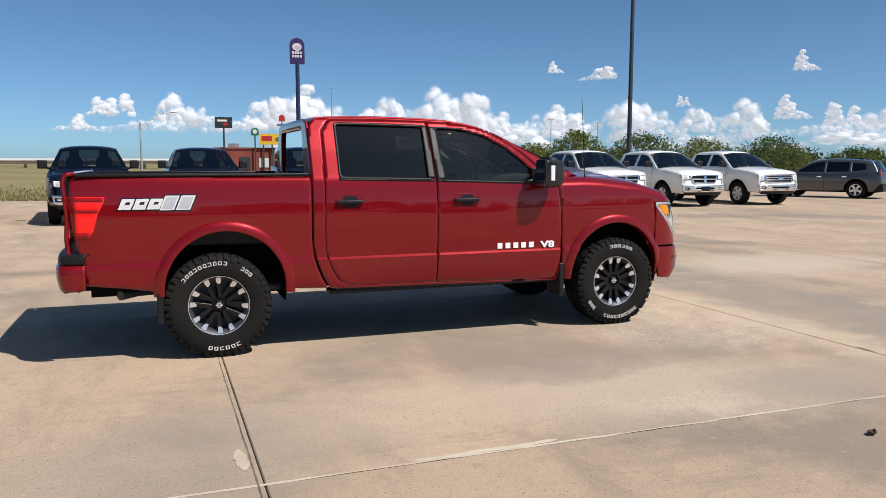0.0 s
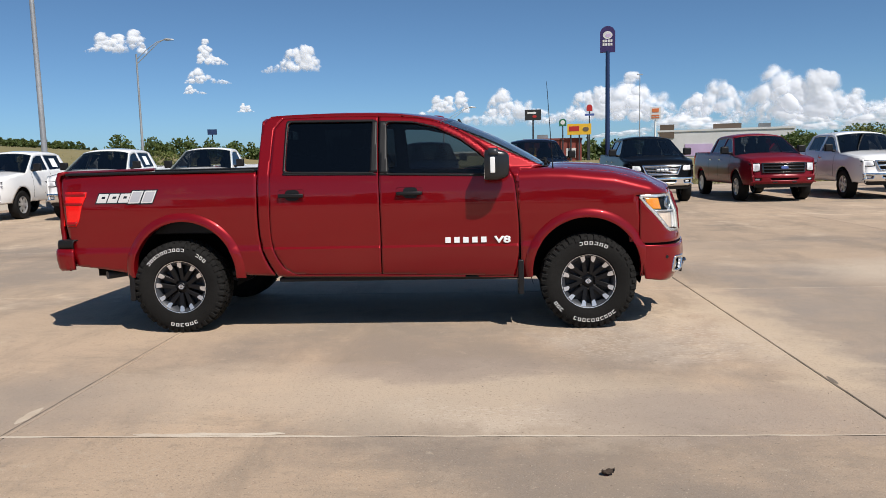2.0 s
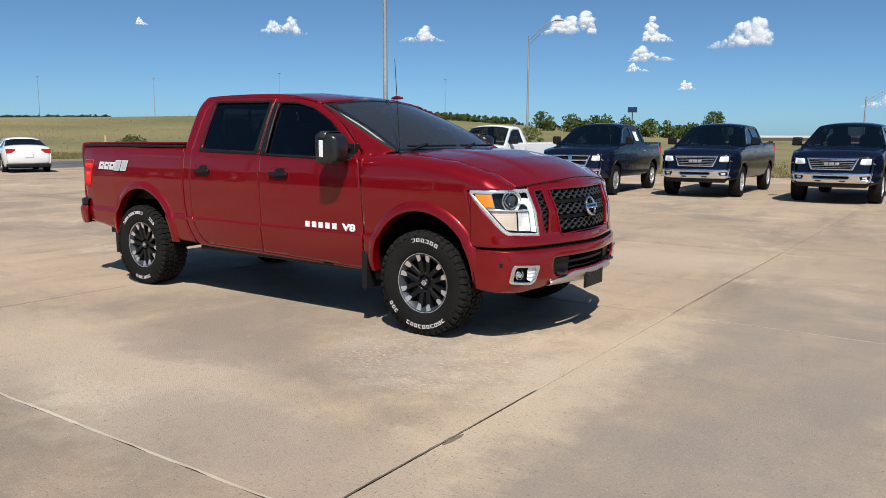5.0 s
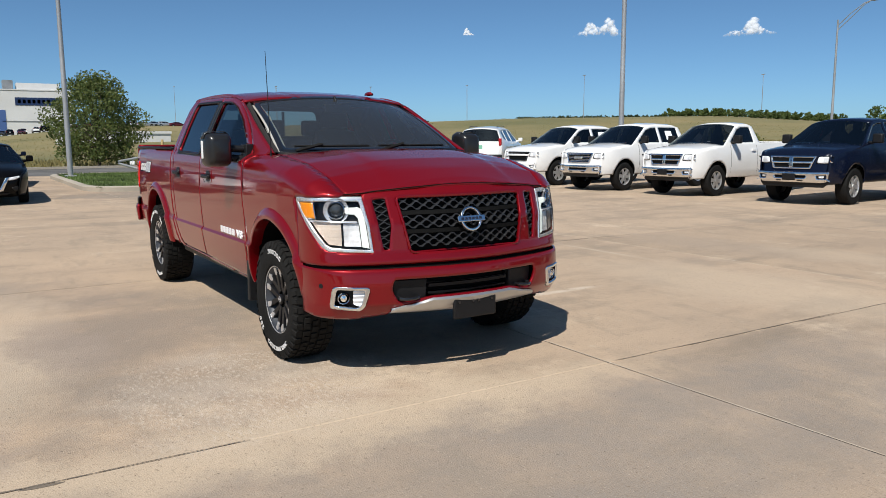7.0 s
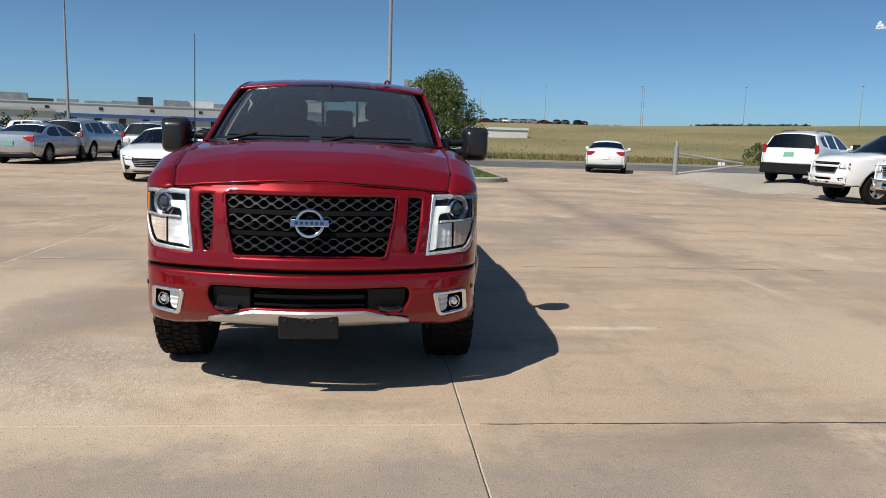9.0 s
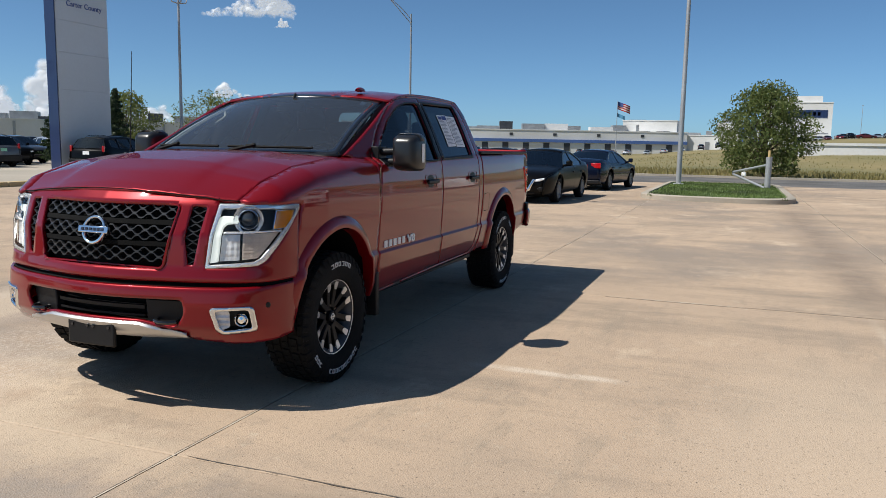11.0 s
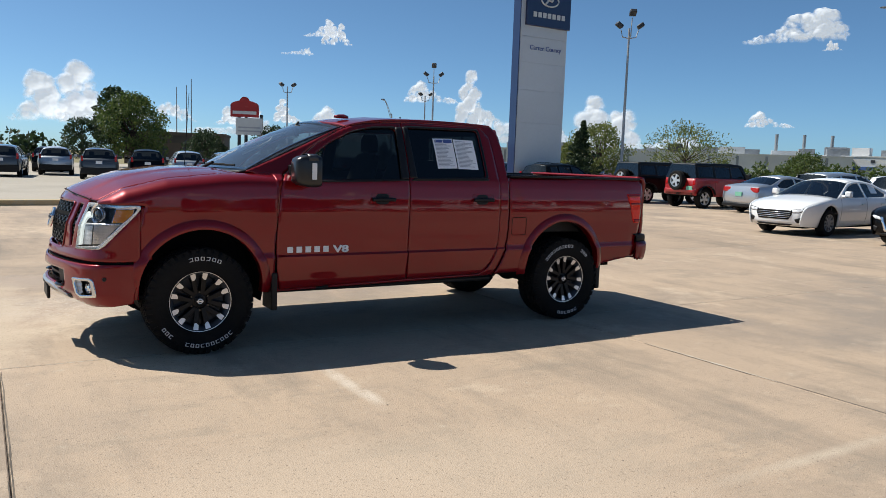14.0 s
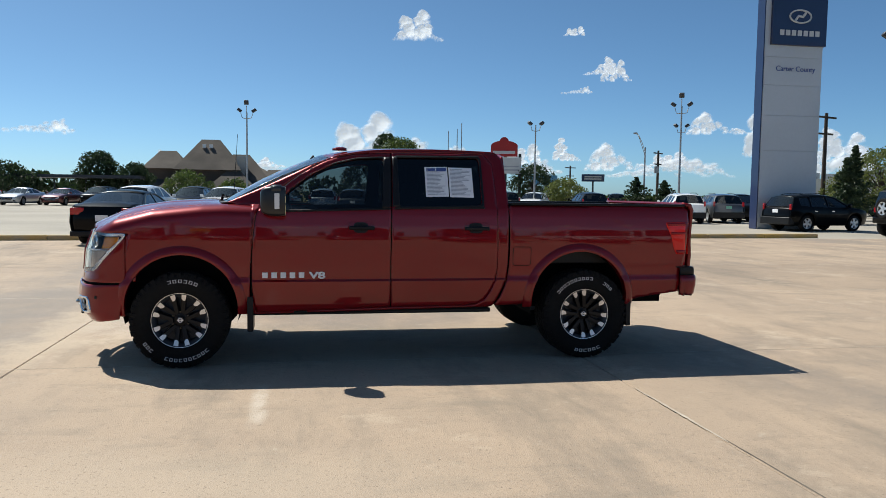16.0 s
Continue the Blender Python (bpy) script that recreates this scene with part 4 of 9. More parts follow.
    rows = [[(0.30 - d, y * w, 1.885 + h) for y, h in ((-0.04, -0.01), (-0.03, 0.02 * w), (0, 0.034 * w), (0.03, 0.02 * w), (0.04, -0.01))] for d, w in ((-0.06, 0.25), (-0.02, 0.6), (0.03, 0.7), (0.07, 0.4))]
    part("roof_fin", loft(rows), "red", t, "small roof aerial fin", solid=0.004).location = (0.14, 0.44, -0.005)
    # Rear wall of the cab and its window.
    rw = rounded([(-0.60, 1.40), (-0.55, 1.78), (0.55, 1.78), (0.60, 1.40)], 0.06)
    wall = [(-0.97, 0.50), (-0.97, 1.36), (-0.72, 1.83), (-0.6, 1.86), (0.6, 1.86), (0.72, 1.83), (0.97, 1.36), (0.97, 0.50)]
    part("cab_back", sheet(wall, lambda y, z: (-1.03 + 0.01 * math.sin(y * 2) ** 2, y * (0.985 if z < 1.36 else 1.0) * 0.985, z), [rw], 0.025), "red", t, solid=0.02)
    part("rear_window", sheet(rw, lambda y, z: (-1.02, y, z), (), 0.06), "glass_rear", t, "dark rear window")
    part("cab_back_trim", sheet([(y * 0.96, z * 0.985 + 0.01) for y, z in wall], lambda y, z: (-0.985, y * 0.97, z), [out_poly(rw, 0.97)], 0.03), "cloth_dark", t, "dark rear cabin trim")
    for y in (-0.17, 0.17):
        bm = bmesh.new()
        box(bm, (-1.018, y - 0.012, 1.41), (-1.0, y + 0.012, 1.77))
        part("slider_frame", bm, "black_plastic", t, "black frame of the sliding rear window")
    # Windscreen.
    def screen(u, v, off=0.0):
        yb, yt = 0.775, 0.675
        y = u * (yb + (yt - yb) * v)
        xb, xt = 1.50 - 0.115 * u * u, 0.595 - 0.075 * u * u
        x = xb + (xt - xb) * v + 0.03 * math.sin(math.pi * v) * (1 - 0.4 * u * u)
        zb, zt = 1.392, 1.842 - 0.055 * u * u
        z = zb + (zt - zb) * v + 0.02 * math.sin(math.pi * v)
        return (x + off * 0.45, y, z + off * 0.9)

    sq = [(-0.985, 0.0), (0.985, 0.0), (0.985, 1.0), (-0.985, 1.0)]
    ws = part("windscreen", sheet(sq, lambda u, v: screen(u, v), (), 0.07), "glass_clear", t, "clear windscreen with a dark edge band")
    part("frit_band", sheet(sq, lambda u, v: screen(u, v, 0.002), [rounded([(-0.93, 0.05), (0.93, 0.05), (0.93, 0.94), (-0.93, 0.94)], 0.06)], 0.03), "black_gloss", ws, "dark edge band", solid=0.002)
    bm = bmesh.new()
    for y0, y1 in ((0.60, -0.02), (-0.10, -0.66)):
        tube(bm, [screen(y / 0.775, 0.03, 0.03) for y in np.linspace(y0, y1, 8)], 0.009, 6)
        tube(bm, [screen(y1 / 0.775, -0.02, 0.02), screen((y1 * 0.65 + y0 * 0.35) / 0.775, 0.03, 0.045)], 0.013, 6)
    part("wiper", bm, "rubber", t, "black wiper arms")
    rows = [[(xb - 0.11 * u * u + d, u * 0.79, 1.392 + h) for u in np.linspace(-1, 1, 16)] for xb, d, h in ((1.53, 0.02, -0.005), (1.50, 0.0, 0.004), (1.44, 0.0, 0.0), (1.40, -0.01, -0.04))]
    part("cowl", loft(rows), "black_plastic", t, "black cowl strip", solid=0.01)
    bm = bmesh.new()
    box(bm, (1.02, 0.54, 1.40), (1.022, 0.66, 1.42))
    part("dash_tag", bm, "paper", t, smooth=0).location = (0.29, -0.02, 0.005)
    bm = bmesh.new()
    p = [Vector(screen(u, v, -0.003)) for u, v in ((0.80, 0.86), (0.86, 0.86), (0.86, 0.93), (0.80, 0.93))]
    bm.faces.new([bm.verts.new(q) for q in p])
    part("inspection_sticker", bm, "paper", ws, "small white sticker", smooth=0)
    # Antenna.
    bm = bmesh.new()
    tube(bm, [(1.49, -0.865, 1.32), (1.485, -0.865, 1.41), (1.44, -0.865, 2.09)], [0.012, 0.004, 0.0022], 8)
    part("antenna", bm, "black_plastic", t, "thin black whip antenna")

    # ---- front end ----
    sy, sx = s_of_y, s_of_x
    lamp_poly = [(SMAX - 0.006, 1.105), (SMAX - 0.012, 1.128), (sy(0.80), 1.138), (sy(0.672), 1.136), (sy(0.655), 0.97), (sy(0.638), 0.797), (sy(0.74), 0.803), (sx(2.455), 0.812), (sx(2.425), 0.835), (sx(2.31), 0.975)]
    gr_top, gr_bot = 1.125, 0.790
    grille_poly = rounded([(-sy(0.470), gr_top), (sy(0.470), gr_top), (sy(0.452), 0.98), (sy(0.412), gr_bot), (-sy(0.412), gr_bot), (-sy(0.452), 0.98)], 0.025)
    vent_poly = [(sy(0.535), 1.125), (sy(0.615), 1.115), (sy(0.60), 0.95), (sy(0.578), 0.815), (sy(0.545), 0.805), (sy(0.525), 0.95)]
    half_up = [(0.0, 1.196), (sy(0.25), 1.19), (sy(0.45), 1.178), (sy(0.60), 1.170), (sy(0.66), 1.160), (sy(0.672), 1.136), (sy(0.655), 0.97), (sy(0.638), 0.797), (sy(0.74), 0.803), (sx(2.455), 0.812), (sx(2.425), 0.835), (sx(2.31), 0.975), (SMAX - 0.012, 1.098), (SMAX - 0.012, 0.724), (sy(0.5), 0.722), (0.0, 0.722)]
    outline = half_up + [(-s, z) for s, z in half_up[::-1][1:-1]]
    mirrored = lambda poly: [(-s, z) for s, z in poly]  # noqa: E731
    part("front_fascia", sheet(outline, lambda s, z: nose(s, z), [grille_poly, vent_poly, mirrored(vent_poly)], 0.016), "red", t, solid=0.02)
    bm = bmesh.new()
    lip = half_up[:5]
    lip = [(-s, z) for s, z in lip[::-1]] + lip[1:]
    dense_s = np.linspace(lip[0][0], lip[-1][0], 60)
    tube(bm, [nose(s, float(np.interp(s, [p[0] for p in lip], [p[1] for p in lip])) - 0.003, -0.006) for s in dense_s], 0.0115, 10)
    part("fascia_lip", bm, "red", t, "rolled red lip above the grille")
    bm = bmesh.new()
    rim = grille_poly + grille_poly[:2]
    tube(bm, [nose(a, z, 0.001) for a, z in rim], 0.0075, 8, cap=False)
    part("grille_rim", bm, "red", t, "rounded red edge of the grille opening")
    # Grille: dark recess, waved bars, two wide bars, emblem.
    g = part("grille", sheet(grille_poly, lambda s, z: nose(s, z, -0.05), (), 0.04), "underside", t, "black grille with waved mesh")
    bm = bmesh.new()

    def ribbon(bm, pts, w, depth):
        prev = None
        for s, z in pts:
            a = [bm.verts.new(nose(s, z + w / 2, -0.012)), bm.verts.new(nose(s, z - w / 2, -0.012)), bm.verts.new(nose(s, z - w / 2, -0.012 - depth)), bm.verts.new(nose(s, z + w / 2, -0.012 - depth))]
            if prev:
                for i in range(4):
                    bm.faces.new((prev[i], a[i], a[(i + 1) % 4], prev[(i + 1) % 4]))
            prev = a

    half_w = lambda z: sy(float(np.interp(z, [gr_bot, 0.98, gr_top], [0.408, 0.448, 0.466])))  # noqa: E731
    rows_z = [0.833, 0.859, 0.885, 0.948, 0.974, 1.000, 1.060, 1.086, 1.112]
    for n, zc in enumerate(rows_z):
        sgn_w = 1 if n % 2 else -1
        pts = []
        w = half_w(zc)
        for s in np.linspace(-w, w, 150):
            pts.append((s, zc + sgn_w * 0.0098 * max(-1.0, min(1.0, 1.35 * math.cos(s * math.tau / 0.086)))))
        ribbon(bm, pts, 0.0062, 0.03)
    part("waved_bar", bm, "grille_grey", g, "dark grey waved mesh", smooth=60)
    for zc in (0.916, 1.030):
        bm = bmesh.new()
        w = half_w(zc)
        ribbon(bm, [(s, zc) for s in np.linspace(-w, w, 24)], 0.024, 0.03)
        part("cross_bar", bm, "underside", g, "black cross bar")
    for poly in (vent_poly, mirrored(vent_poly)):
        v = part("side_vent", sheet(poly, lambda s, z: nose(s, z, -0.03), (), 0.02), "underside", t, "black slim side vent")
        bm = bmesh.new()
        sg = 1 if poly[0][0] > 0 else -1
        for n, zc in enumerate(np.arange(0.825, 1.115, 0.024)):
            a = float(np.interp(zc, [0.80, 0.95, 1.125], [sy(0.545), sy(0.527), sy(0.537)]))
            b = float(np.interp(zc, [0.80, 0.95, 1.115], [sy(0.575), sy(0.598), sy(0.613)]))
            ribbon(bm, [(sg * s, zc + (0.008 if n % 2 else -0.008) * math.cos((s - a) * math.tau / 0.075)) for s in np.linspace(a, b, 12)], 0.005, 0.015)
        part("waved_bar", bm, "grille_grey", v, smooth=60)
    em = bmesh.new()
    c = Vector(nose(0, 0.978, 0.004))
    tilt = Matrix.Translation(c) @ Matrix.Rotation(radians(-16), 4, "Y")
    ring = [(0.082, 0.0), (0.078, 0.012), (0.066, 0.014), (0.060, 0.004), (0.062, -0.01), (0.080, -0.012)]
    rings = []
    for r, h in ring:
        rings.append([em.verts.new(tilt @ Vector((h, r * math.cos(a), r * math.sin(a)))) for a in np.linspace(0, math.tau, 40, endpoint=False)])
    for r0, r1 in zip(rings, rings[1:] + rings[:1]):
        for k in range(40):
            em.faces.new((r0[k], r1[k], r1[(k + 1) % 40], r0[(k + 1) % 40]))
    box(em, (-0.004, -0.102, -0.019), (0.016, 0.102, 0.019), tilt)
    bmesh.ops.recalc_face_normals(em, faces=em.faces)
    e = part("emblem", em, "chrome", t, "chrome ring emblem with a cross bar", bevel=0.003)
    bm = bmesh.new()
    for k in range(6):
        box(bm, (0.0155, -0.078 + k * 0.027, -0.008), (0.0195, -0.078 + k * 0.027 + 0.017, 0.008), tilt)
    part("emblem_mark", bm, "emblem_dark", e, "dark plain blocks", smooth=0)

    # Headlamps.
    for sg in (1, -1):
        poly = [(sg * s, z) for s, z in lamp_poly]
        fl = False
        mp = lambda off: (lambda s, z: nose(s, z, off))  # noqa: E731
        lamp = part("headlamp", sheet(poly, mp(-0.035), (), 0.02, fl), "wheel_black", t, "clear headlamp with chrome bezel")
        ins = lambda pts: [(sg * s, z) for s, z in pts]  # noqa: E731
        inner = ins([(SMAX - 0.034, 1.103), (sy(0.80), 1.110), (sy(0.694), 1.108), (sy(0.671), 0.97), (sy(0.657), 0.816), (sy(0.74), 0.822), (sx(2.468), 0.834), (sx(2.445), 0.852), (sx(2.340), 0.986)])
        part("bezel", sheet(poly, mp(0.002), [inner], 0.007, fl), "lamp_chrome", lamp, "bright bezel", solid=0.010)
        # Projector.
        c = Vector(nose(sg * sy(0.825), 1.055, -0.012))
        d = (Vector(nose(sg * sy(0.825), 1.055, 0.1)) - c).normalized()
        rot = Matrix.Translation(c) @ d.to_track_quat("Z", "Y").to_matrix().to_4x4()
        bm = bmesh.new()
        lathe(bm, [(0.050, -0.03), (0.054, 0.006), (0.049, 0.012), (0.044, 0.004), (0.043, -0.03)], 32, "z", rot)
        part("projector_ring", bm, "chrome", lamp, "chrome projector ring")
        bm = bmesh.new()
        lathe(bm, [(0.078, 0.004), (0.068, -0.006), (0.056, -0.018)], 32, "z", rot)
        part("projector_bowl", bm, "lamp_chrome", lamp, "bright bowl round the projector")
        bm = bmesh.new()
        lathe(bm, [(0.043, -0.012), (0.039, 0.002), (0.028, 0.012), (0.014, 0.017), (0.0, 0.018)], 28, "z", rot)
        part("projector_lens", bm, "projector", lamp, "dark glossy projector lens")
        # Lower reflector cells, light strip and amber side lens.
        def ribs(pitch, z_pitch):
            return lambda s, z: nose(s, z, -0.020 + 0.004 * abs((s / pitch) % 1.0 - 0.5) + 0.003 * abs((z / z_pitch) % 1.0 - 0.5))

        cell_in = ins([(sy(0.714), 0.972), (sy(0.800), 0.975), (sy(0.800), 0.84), (sy(0.704), 0.834)])
        cell_out = ins([(sy(0.812), 0.978), (sx(2.345), 0.985), (sx(2.455), 0.850), (sy(0.812), 0.842)])
        part("reflector", sheet(cell_in, ribs(0.03, 0.035), (), 0.008, fl), "lamp_clear", lamp, "clear faceted reflector", smooth=0)
        part("reflector", sheet(cell_out, ribs(0.05, 0.02), (), 0.008, fl), "turn_cell", lamp, "brownish ribbed turn reflector", smooth=0)
        strip = ins([(sy(0.684), 1.060), (sy(0.700), 1.072), (sy(0.778), 1.070), (sy(0.776), 1.036), (sy(0.728), 1.030), (sy(0.712), 1.012), (sy(0.700), 0.832), (sy(0.660), 0.824)])
        part("light_strip", sheet(strip, mp(-0.006), (), 0.008, fl), "day_strip", lamp, "white daytime light strip", solid=0.012)
        amb = ins([(sx(2.385), 1.100), (SMAX - 0.062, 1.098), (sx(2.265), 1.055), (sx(2.315), 1.008), (sx(2.39), 1.005)])
        part("side_marker", sheet(amb, mp(0.001), (), 0.010, fl), "amber", lamp, "amber side marker", solid=0.008)
        frame_in = out_poly(amb, 0.90)
        part("marker_frame", sheet(out_poly(amb, 1.10), mp(-0.003), [frame_in], 0.006, fl), "chrome", lamp, solid=0.006)
        bar = ins([(sy(0.722), 0.992), (sx(2.34), 0.998), (sx(2.34), 0.985), (sy(0.718), 0.979)])
        part("lamp_bar", sheet(bar, mp(-0.004), (), 0.008, fl), "lamp_chrome", lamp, solid=0.014)
        part("lamp_cover", sheet(poly, mp(0.004), (), 0.03, fl), "lens", lamp, "clear lamp cover").visible_shadow = False

    # Bumper skin with its openings.
    mouth = rounded([(-sy(0.545), 0.632), (sy(0.545), 0.632), (sy(0.552), 0.56), (sy(0.50), 0.478), (sy(0.30), 0.515), (-sy(0.30), 0.515), (-sy(0.50), 0.478), (-sy(0.552), 0.56)], 0.03)
    fog = rounded([(sy(0.685), 0.590), (sy(0.872), 0.598), (sy(0.884), 0.47), (sy(0.72), 0.447)], 0.025)
    half_b = [(0.0, 0.700), (sy(0.6), 0.700), (SMAX - 0.02, 0.706), (SMAX - 0.03, 0.55), (SMAX - 0.06, 0.42), (sx(2.40), 0.398), (sy(0.76), 0.385), (sy(0.56), 0.41), (sy(0.50), 0.455), (sy(0.3), 0.475), (0.0, 0.475)]
    outline = half_b + [(-s, z) for s, z in half_b[::-1][1:-1]]
    bump = part("front_bumper", sheet(outline, lambda s, z: nose(s, z), [mouth, fog, mirrored(fog)], 0.014), "red", t, "red front bumper", solid=0.02)
    part("bumper_gap", sheet([(-SMAX + 0.01, 0.698), (SMAX - 0.01, 0.698), (SMAX - 0.01, 0.726), (-SMAX + 0.01, 0.726)], lambda s, z: nose(s, z, -0.015), (), 0.03), "underside", bump)
    part("mouth_back", sheet(out_poly(mouth, 1.03), lambda s, z: nose(s, z, -0.10), (), 0.05), "underside", bump)
    bm = bmesh.new()

    def bar(bm, s0, s1, z0, z1, o0, o1, n=20):
        prev = None
        for s in np.linspace(s0, s1, n):
            a = [bm.verts.new(nose(s, z, o)) for z, o in ((z1, o1), (z0, o1), (z0, o0), (z1, o0))]
            if prev:
                for i in range(4):
                    bm.faces.new((prev[i], a[i], a[(i + 1) % 4], prev[(i + 1) % 4]))
            else:
                bm.faces.new(a)
            prev = a
        bm.faces.new(prev[::-1])

    bar(bm, -sy(0.31), sy(0.31), 0.565, 0.585, -0.09, -0.05)
    bar(bm, -sy(0.31), sy(0.31), 0.522, 0.534, -0.09, -0.05)
    part("mouth_slat", bm, "black_plastic", bump)
    for sg in (1, -1):
        bm = bmesh.new()
        bar(bm, sg * sy(0.325), sg * sy(0.54), 0.49, 0.625, -0.09, -0.035, 8)
        part("mouth_panel", bm, "black_plastic", bump, bevel=0.008)
        bm = bmesh.new()
        hook = [nose(sg * sy(y), z, o) for y, z, o in ((0.50, 0.515, -0.03), (0.50, 0.512, 0.0), (0.47, 0.510, 0.02), (0.42, 0.512, 0.02), (0.39, 0.515, 0.0), (0.39, 0.518, -0.03))]
        tube(bm, hook, 0.012, 8)
        part("tow_hook", bm, "black_gloss", bump, "black tow hook")
        fg = [(sg * s, z) for s, z in fog]
        inn = [(sg * s, z) for s, z in out_poly(fog, 0.82)]
        part("fog_bezel", sheet([(sg * s, z) for s, z in out_poly(fog, 1.06)], lambda s, z: nose(s, z, 0.008), [inn], 0.007), "chrome", bump, "chrome fog lamp bezel", solid=0.02)
        part("fog_back", sheet(fg, lambda s, z: nose(s, z, -0.04), (), 0.03), "black_plastic", bump)
        for yy, rr in ((0.825, 0.037),):
            c = Vector(nose(sg * sy(yy), 0.525, -0.02))
            d = (Vector(nose(sg * sy(0.70), 0.525, 0.1)) - Vector(nose(sg * sy(0.70), 0.525, 0.0))).normalized()
            rot = Matrix.Translation(c) @ d.to_track_quat("Z", "Y").to_matrix().to_4x4()
            bm = bmesh.new()
            lathe(bm, [(rr, -0.03), (rr, 0.004), (rr * 0.88, 0.008), (rr * 0.8, 0.0)], 24, "z", rot)
            part("fog_ring", bm, "chrome", bump, "chrome ring of the fog lamp")
            bm = bmesh.new()
            lathe(bm, [(rr * 0.8, -0.01), (rr * 0.5, 0.006), (0.0, 0.010)], 24, "z", rot)
            part("fog_lamp", bm, "mirror", bump, "round glossy fog lamp")
        cell = rounded([(sg * sy(0.702), 0.575), (sg * sy(0.776), 0.578), (sg * sy(0.774), 0.49), (sg * sy(0.728), 0.47)], 0.012)
        part("fog_reflector", sheet(cell, lambda s, z: nose(s, z, -0.014 + 0.012 * abs((z / 0.03) % 1.0 - 0.5)), (), 0.008), "lamp_clear", bump, "clear ribbed fog reflector", smooth=0)
        bm = bmesh.new()
        c = Vector(nose(sg * sx(2.40), 0.60, 0.001))
        d = (Vector(nose(sg * sx(2.40), 0.60, 0.1)) - c).normalized()
        lathe(bm, [(0.0, 0.003), (0.013, 0.003), (0.015, 0.0)], 16, "z", Matrix.Translation(c) @ d.to_track_quat("Z", "Y").to_matrix().to_4x4())
        part("parking_sensor", bm, "black_plastic", bump)
    # Silver skid lip and black plate bracket.
    rows = []
    for s in np.linspace(-sy(0.545), sy(0.545), 40):
        k = abs(s) / sy(0.545)
        top = 0.505 - 0.035 * min(1, max(0, (k - 0.55) / 0.25)) - 0.02 * max(0, (k - 0.85) / 0.15)
        low = 0.40 + 0.008 * k
        rows.append([nose(s, z, o) for z, o in ((top, -0.03), (top, 0.012), (top - 0.012, 0.022), ((top + low) / 2, 0.024), (low + 0.01, 0.014), (low, -0.03))])
    part("skid_lip", loft(rows), "satin_silver", bump, "satin silver skid lip", solid=0.004)
    bm = bmesh.new()
    p0 = nose(0, 0.44, 0.035)
    box(bm, (p0[0] - 0.02, -0.162, 0.352), (p0[0] + 0.004, 0.162, 0.497))
    pl = part("plate_bracket", bm, "black_plastic", bump, "empty black plate bracket", bevel=0.01)
    for y in (-0.125, 0.125, -0.02, 0.02):
        bm = bmesh.new()
        lathe(bm, [(0.0, 0.008), (0.009, 0.008), (0.010, 0.0)], 10, "z", Matrix.Translation((p0[0] + 0.002, y, 0.46)) @ Matrix.Rotation(radians(90), 4, "Y"))
        part("bracket_bolt", bm, "black_gloss", pl)

    # ---- bed, tailgate, underside ----
    bm = bmesh.new()
    box(bm, (-2.74, -0.80, 0.86), (-1.08, 0.80, 0.88))
    for sg in (-1, 1):
        box(bm, (-2.74, sg * 0.80, 0.86), (-1.08, sg * 0.84, 1.40))
    box(bm, (-1.10, -0.84, 0.88), (-1.06, 0.84, 1.398))
    part("bed_liner", bm, "black_plastic", t, "black bed liner", bevel=0.01)
    rows = [[(-2.785 - 0.012 * math.cos(y * 1.5) - dx, y, z) for y in np.linspace(-0.93, 0.93, 30)] for z, dx in ((0.66, -0.03), (0.72, 0.0), (0.95, 0.015), (1.10, 0.005), (1.22, 0.012), (1.36, 0.025), (1.40, 0.01), (1.405, -0.04))]
    tg = part("tailgate", loft(rows), "red", t, "red tailgate", solid=0.03)
    bm = bmesh.new()
    box(bm, (-2.845, -0.13, 1.20), (-2.80, 0.13, 1.27))
    part("tailgate_handle", bm, "black_plastic", tg, bevel=0.01)
    path = [(-2.70, 0.972), (-2.80, 0.965), (-2.86, 0.92), (-2.885, 0.7), (-2.89, 0.0)]
    path = curve(path, 6) + [(x, -y) for x, y in curve(path, 6)[::-1][1:]]
    rows = [[(x + (dx if x < -2.75 else 0), y * (1 - 0.01 * (dx != 0)), z) for x, y in path] for z, dx in ((0.575, 0.03), (0.60, 0.008), (0.67, 0.0), (0.72, 0.0), (0.750, 0.004))]
    rb = part("rear_bumper", loft(rows, flip=True), "red", t, "red rear bumper with a black step", solid=0.03)
    rows = [[(x, y, 0.748) for x, y in path], [(x - 0.003, y, 0.80) for x, y in path], [(x + 0.004, y, 0.825) for x, y in path], [(x * 0.99 + 0.02, y * 0.98, 0.832) for x, y in path], [(-2.72, y * 0.93, 0.83) for x, y in path]]
    part("bumper_step", loft(rows, flip=True), "black_plastic", rb, "black bumper step pad", solid=0.01)
    bm = bmesh.new()
    box(bm, (-2.96, -0.04, 0.50), (-2.6, 0.04, 0.57))
    box(bm, (-2.75, -0.5, 0.50), (-2.68, 0.5, 0.58))
    part("tow_hitch", bm, "underside", t, bevel=0.01)
    bm = bmesh.new()
    tube(bm, [(-1.2, -0.60, 0.48), (-2.2, -0.62, 0.50), (-2.36, -0.72, 0.51), (-2.48, -0.85, 0.505)], 0.036, 14)
    part("exhaust_pipe", bm, "dark_metal", t, "dark steel exhaust pipe")
    bm = bmesh.new()
    for sg in (-1, 1):
        box(bm, (-2.7, sg * 0.48, 0.46), (2.45, sg * 0.58, 0.60))
    for x in (-2.3, -1.2, -0.4, 0.4, 1.2, 2.3):
        box(bm, (x - 0.05, -0.5, 0.48), (x + 0.05, 0.5, 0.58))
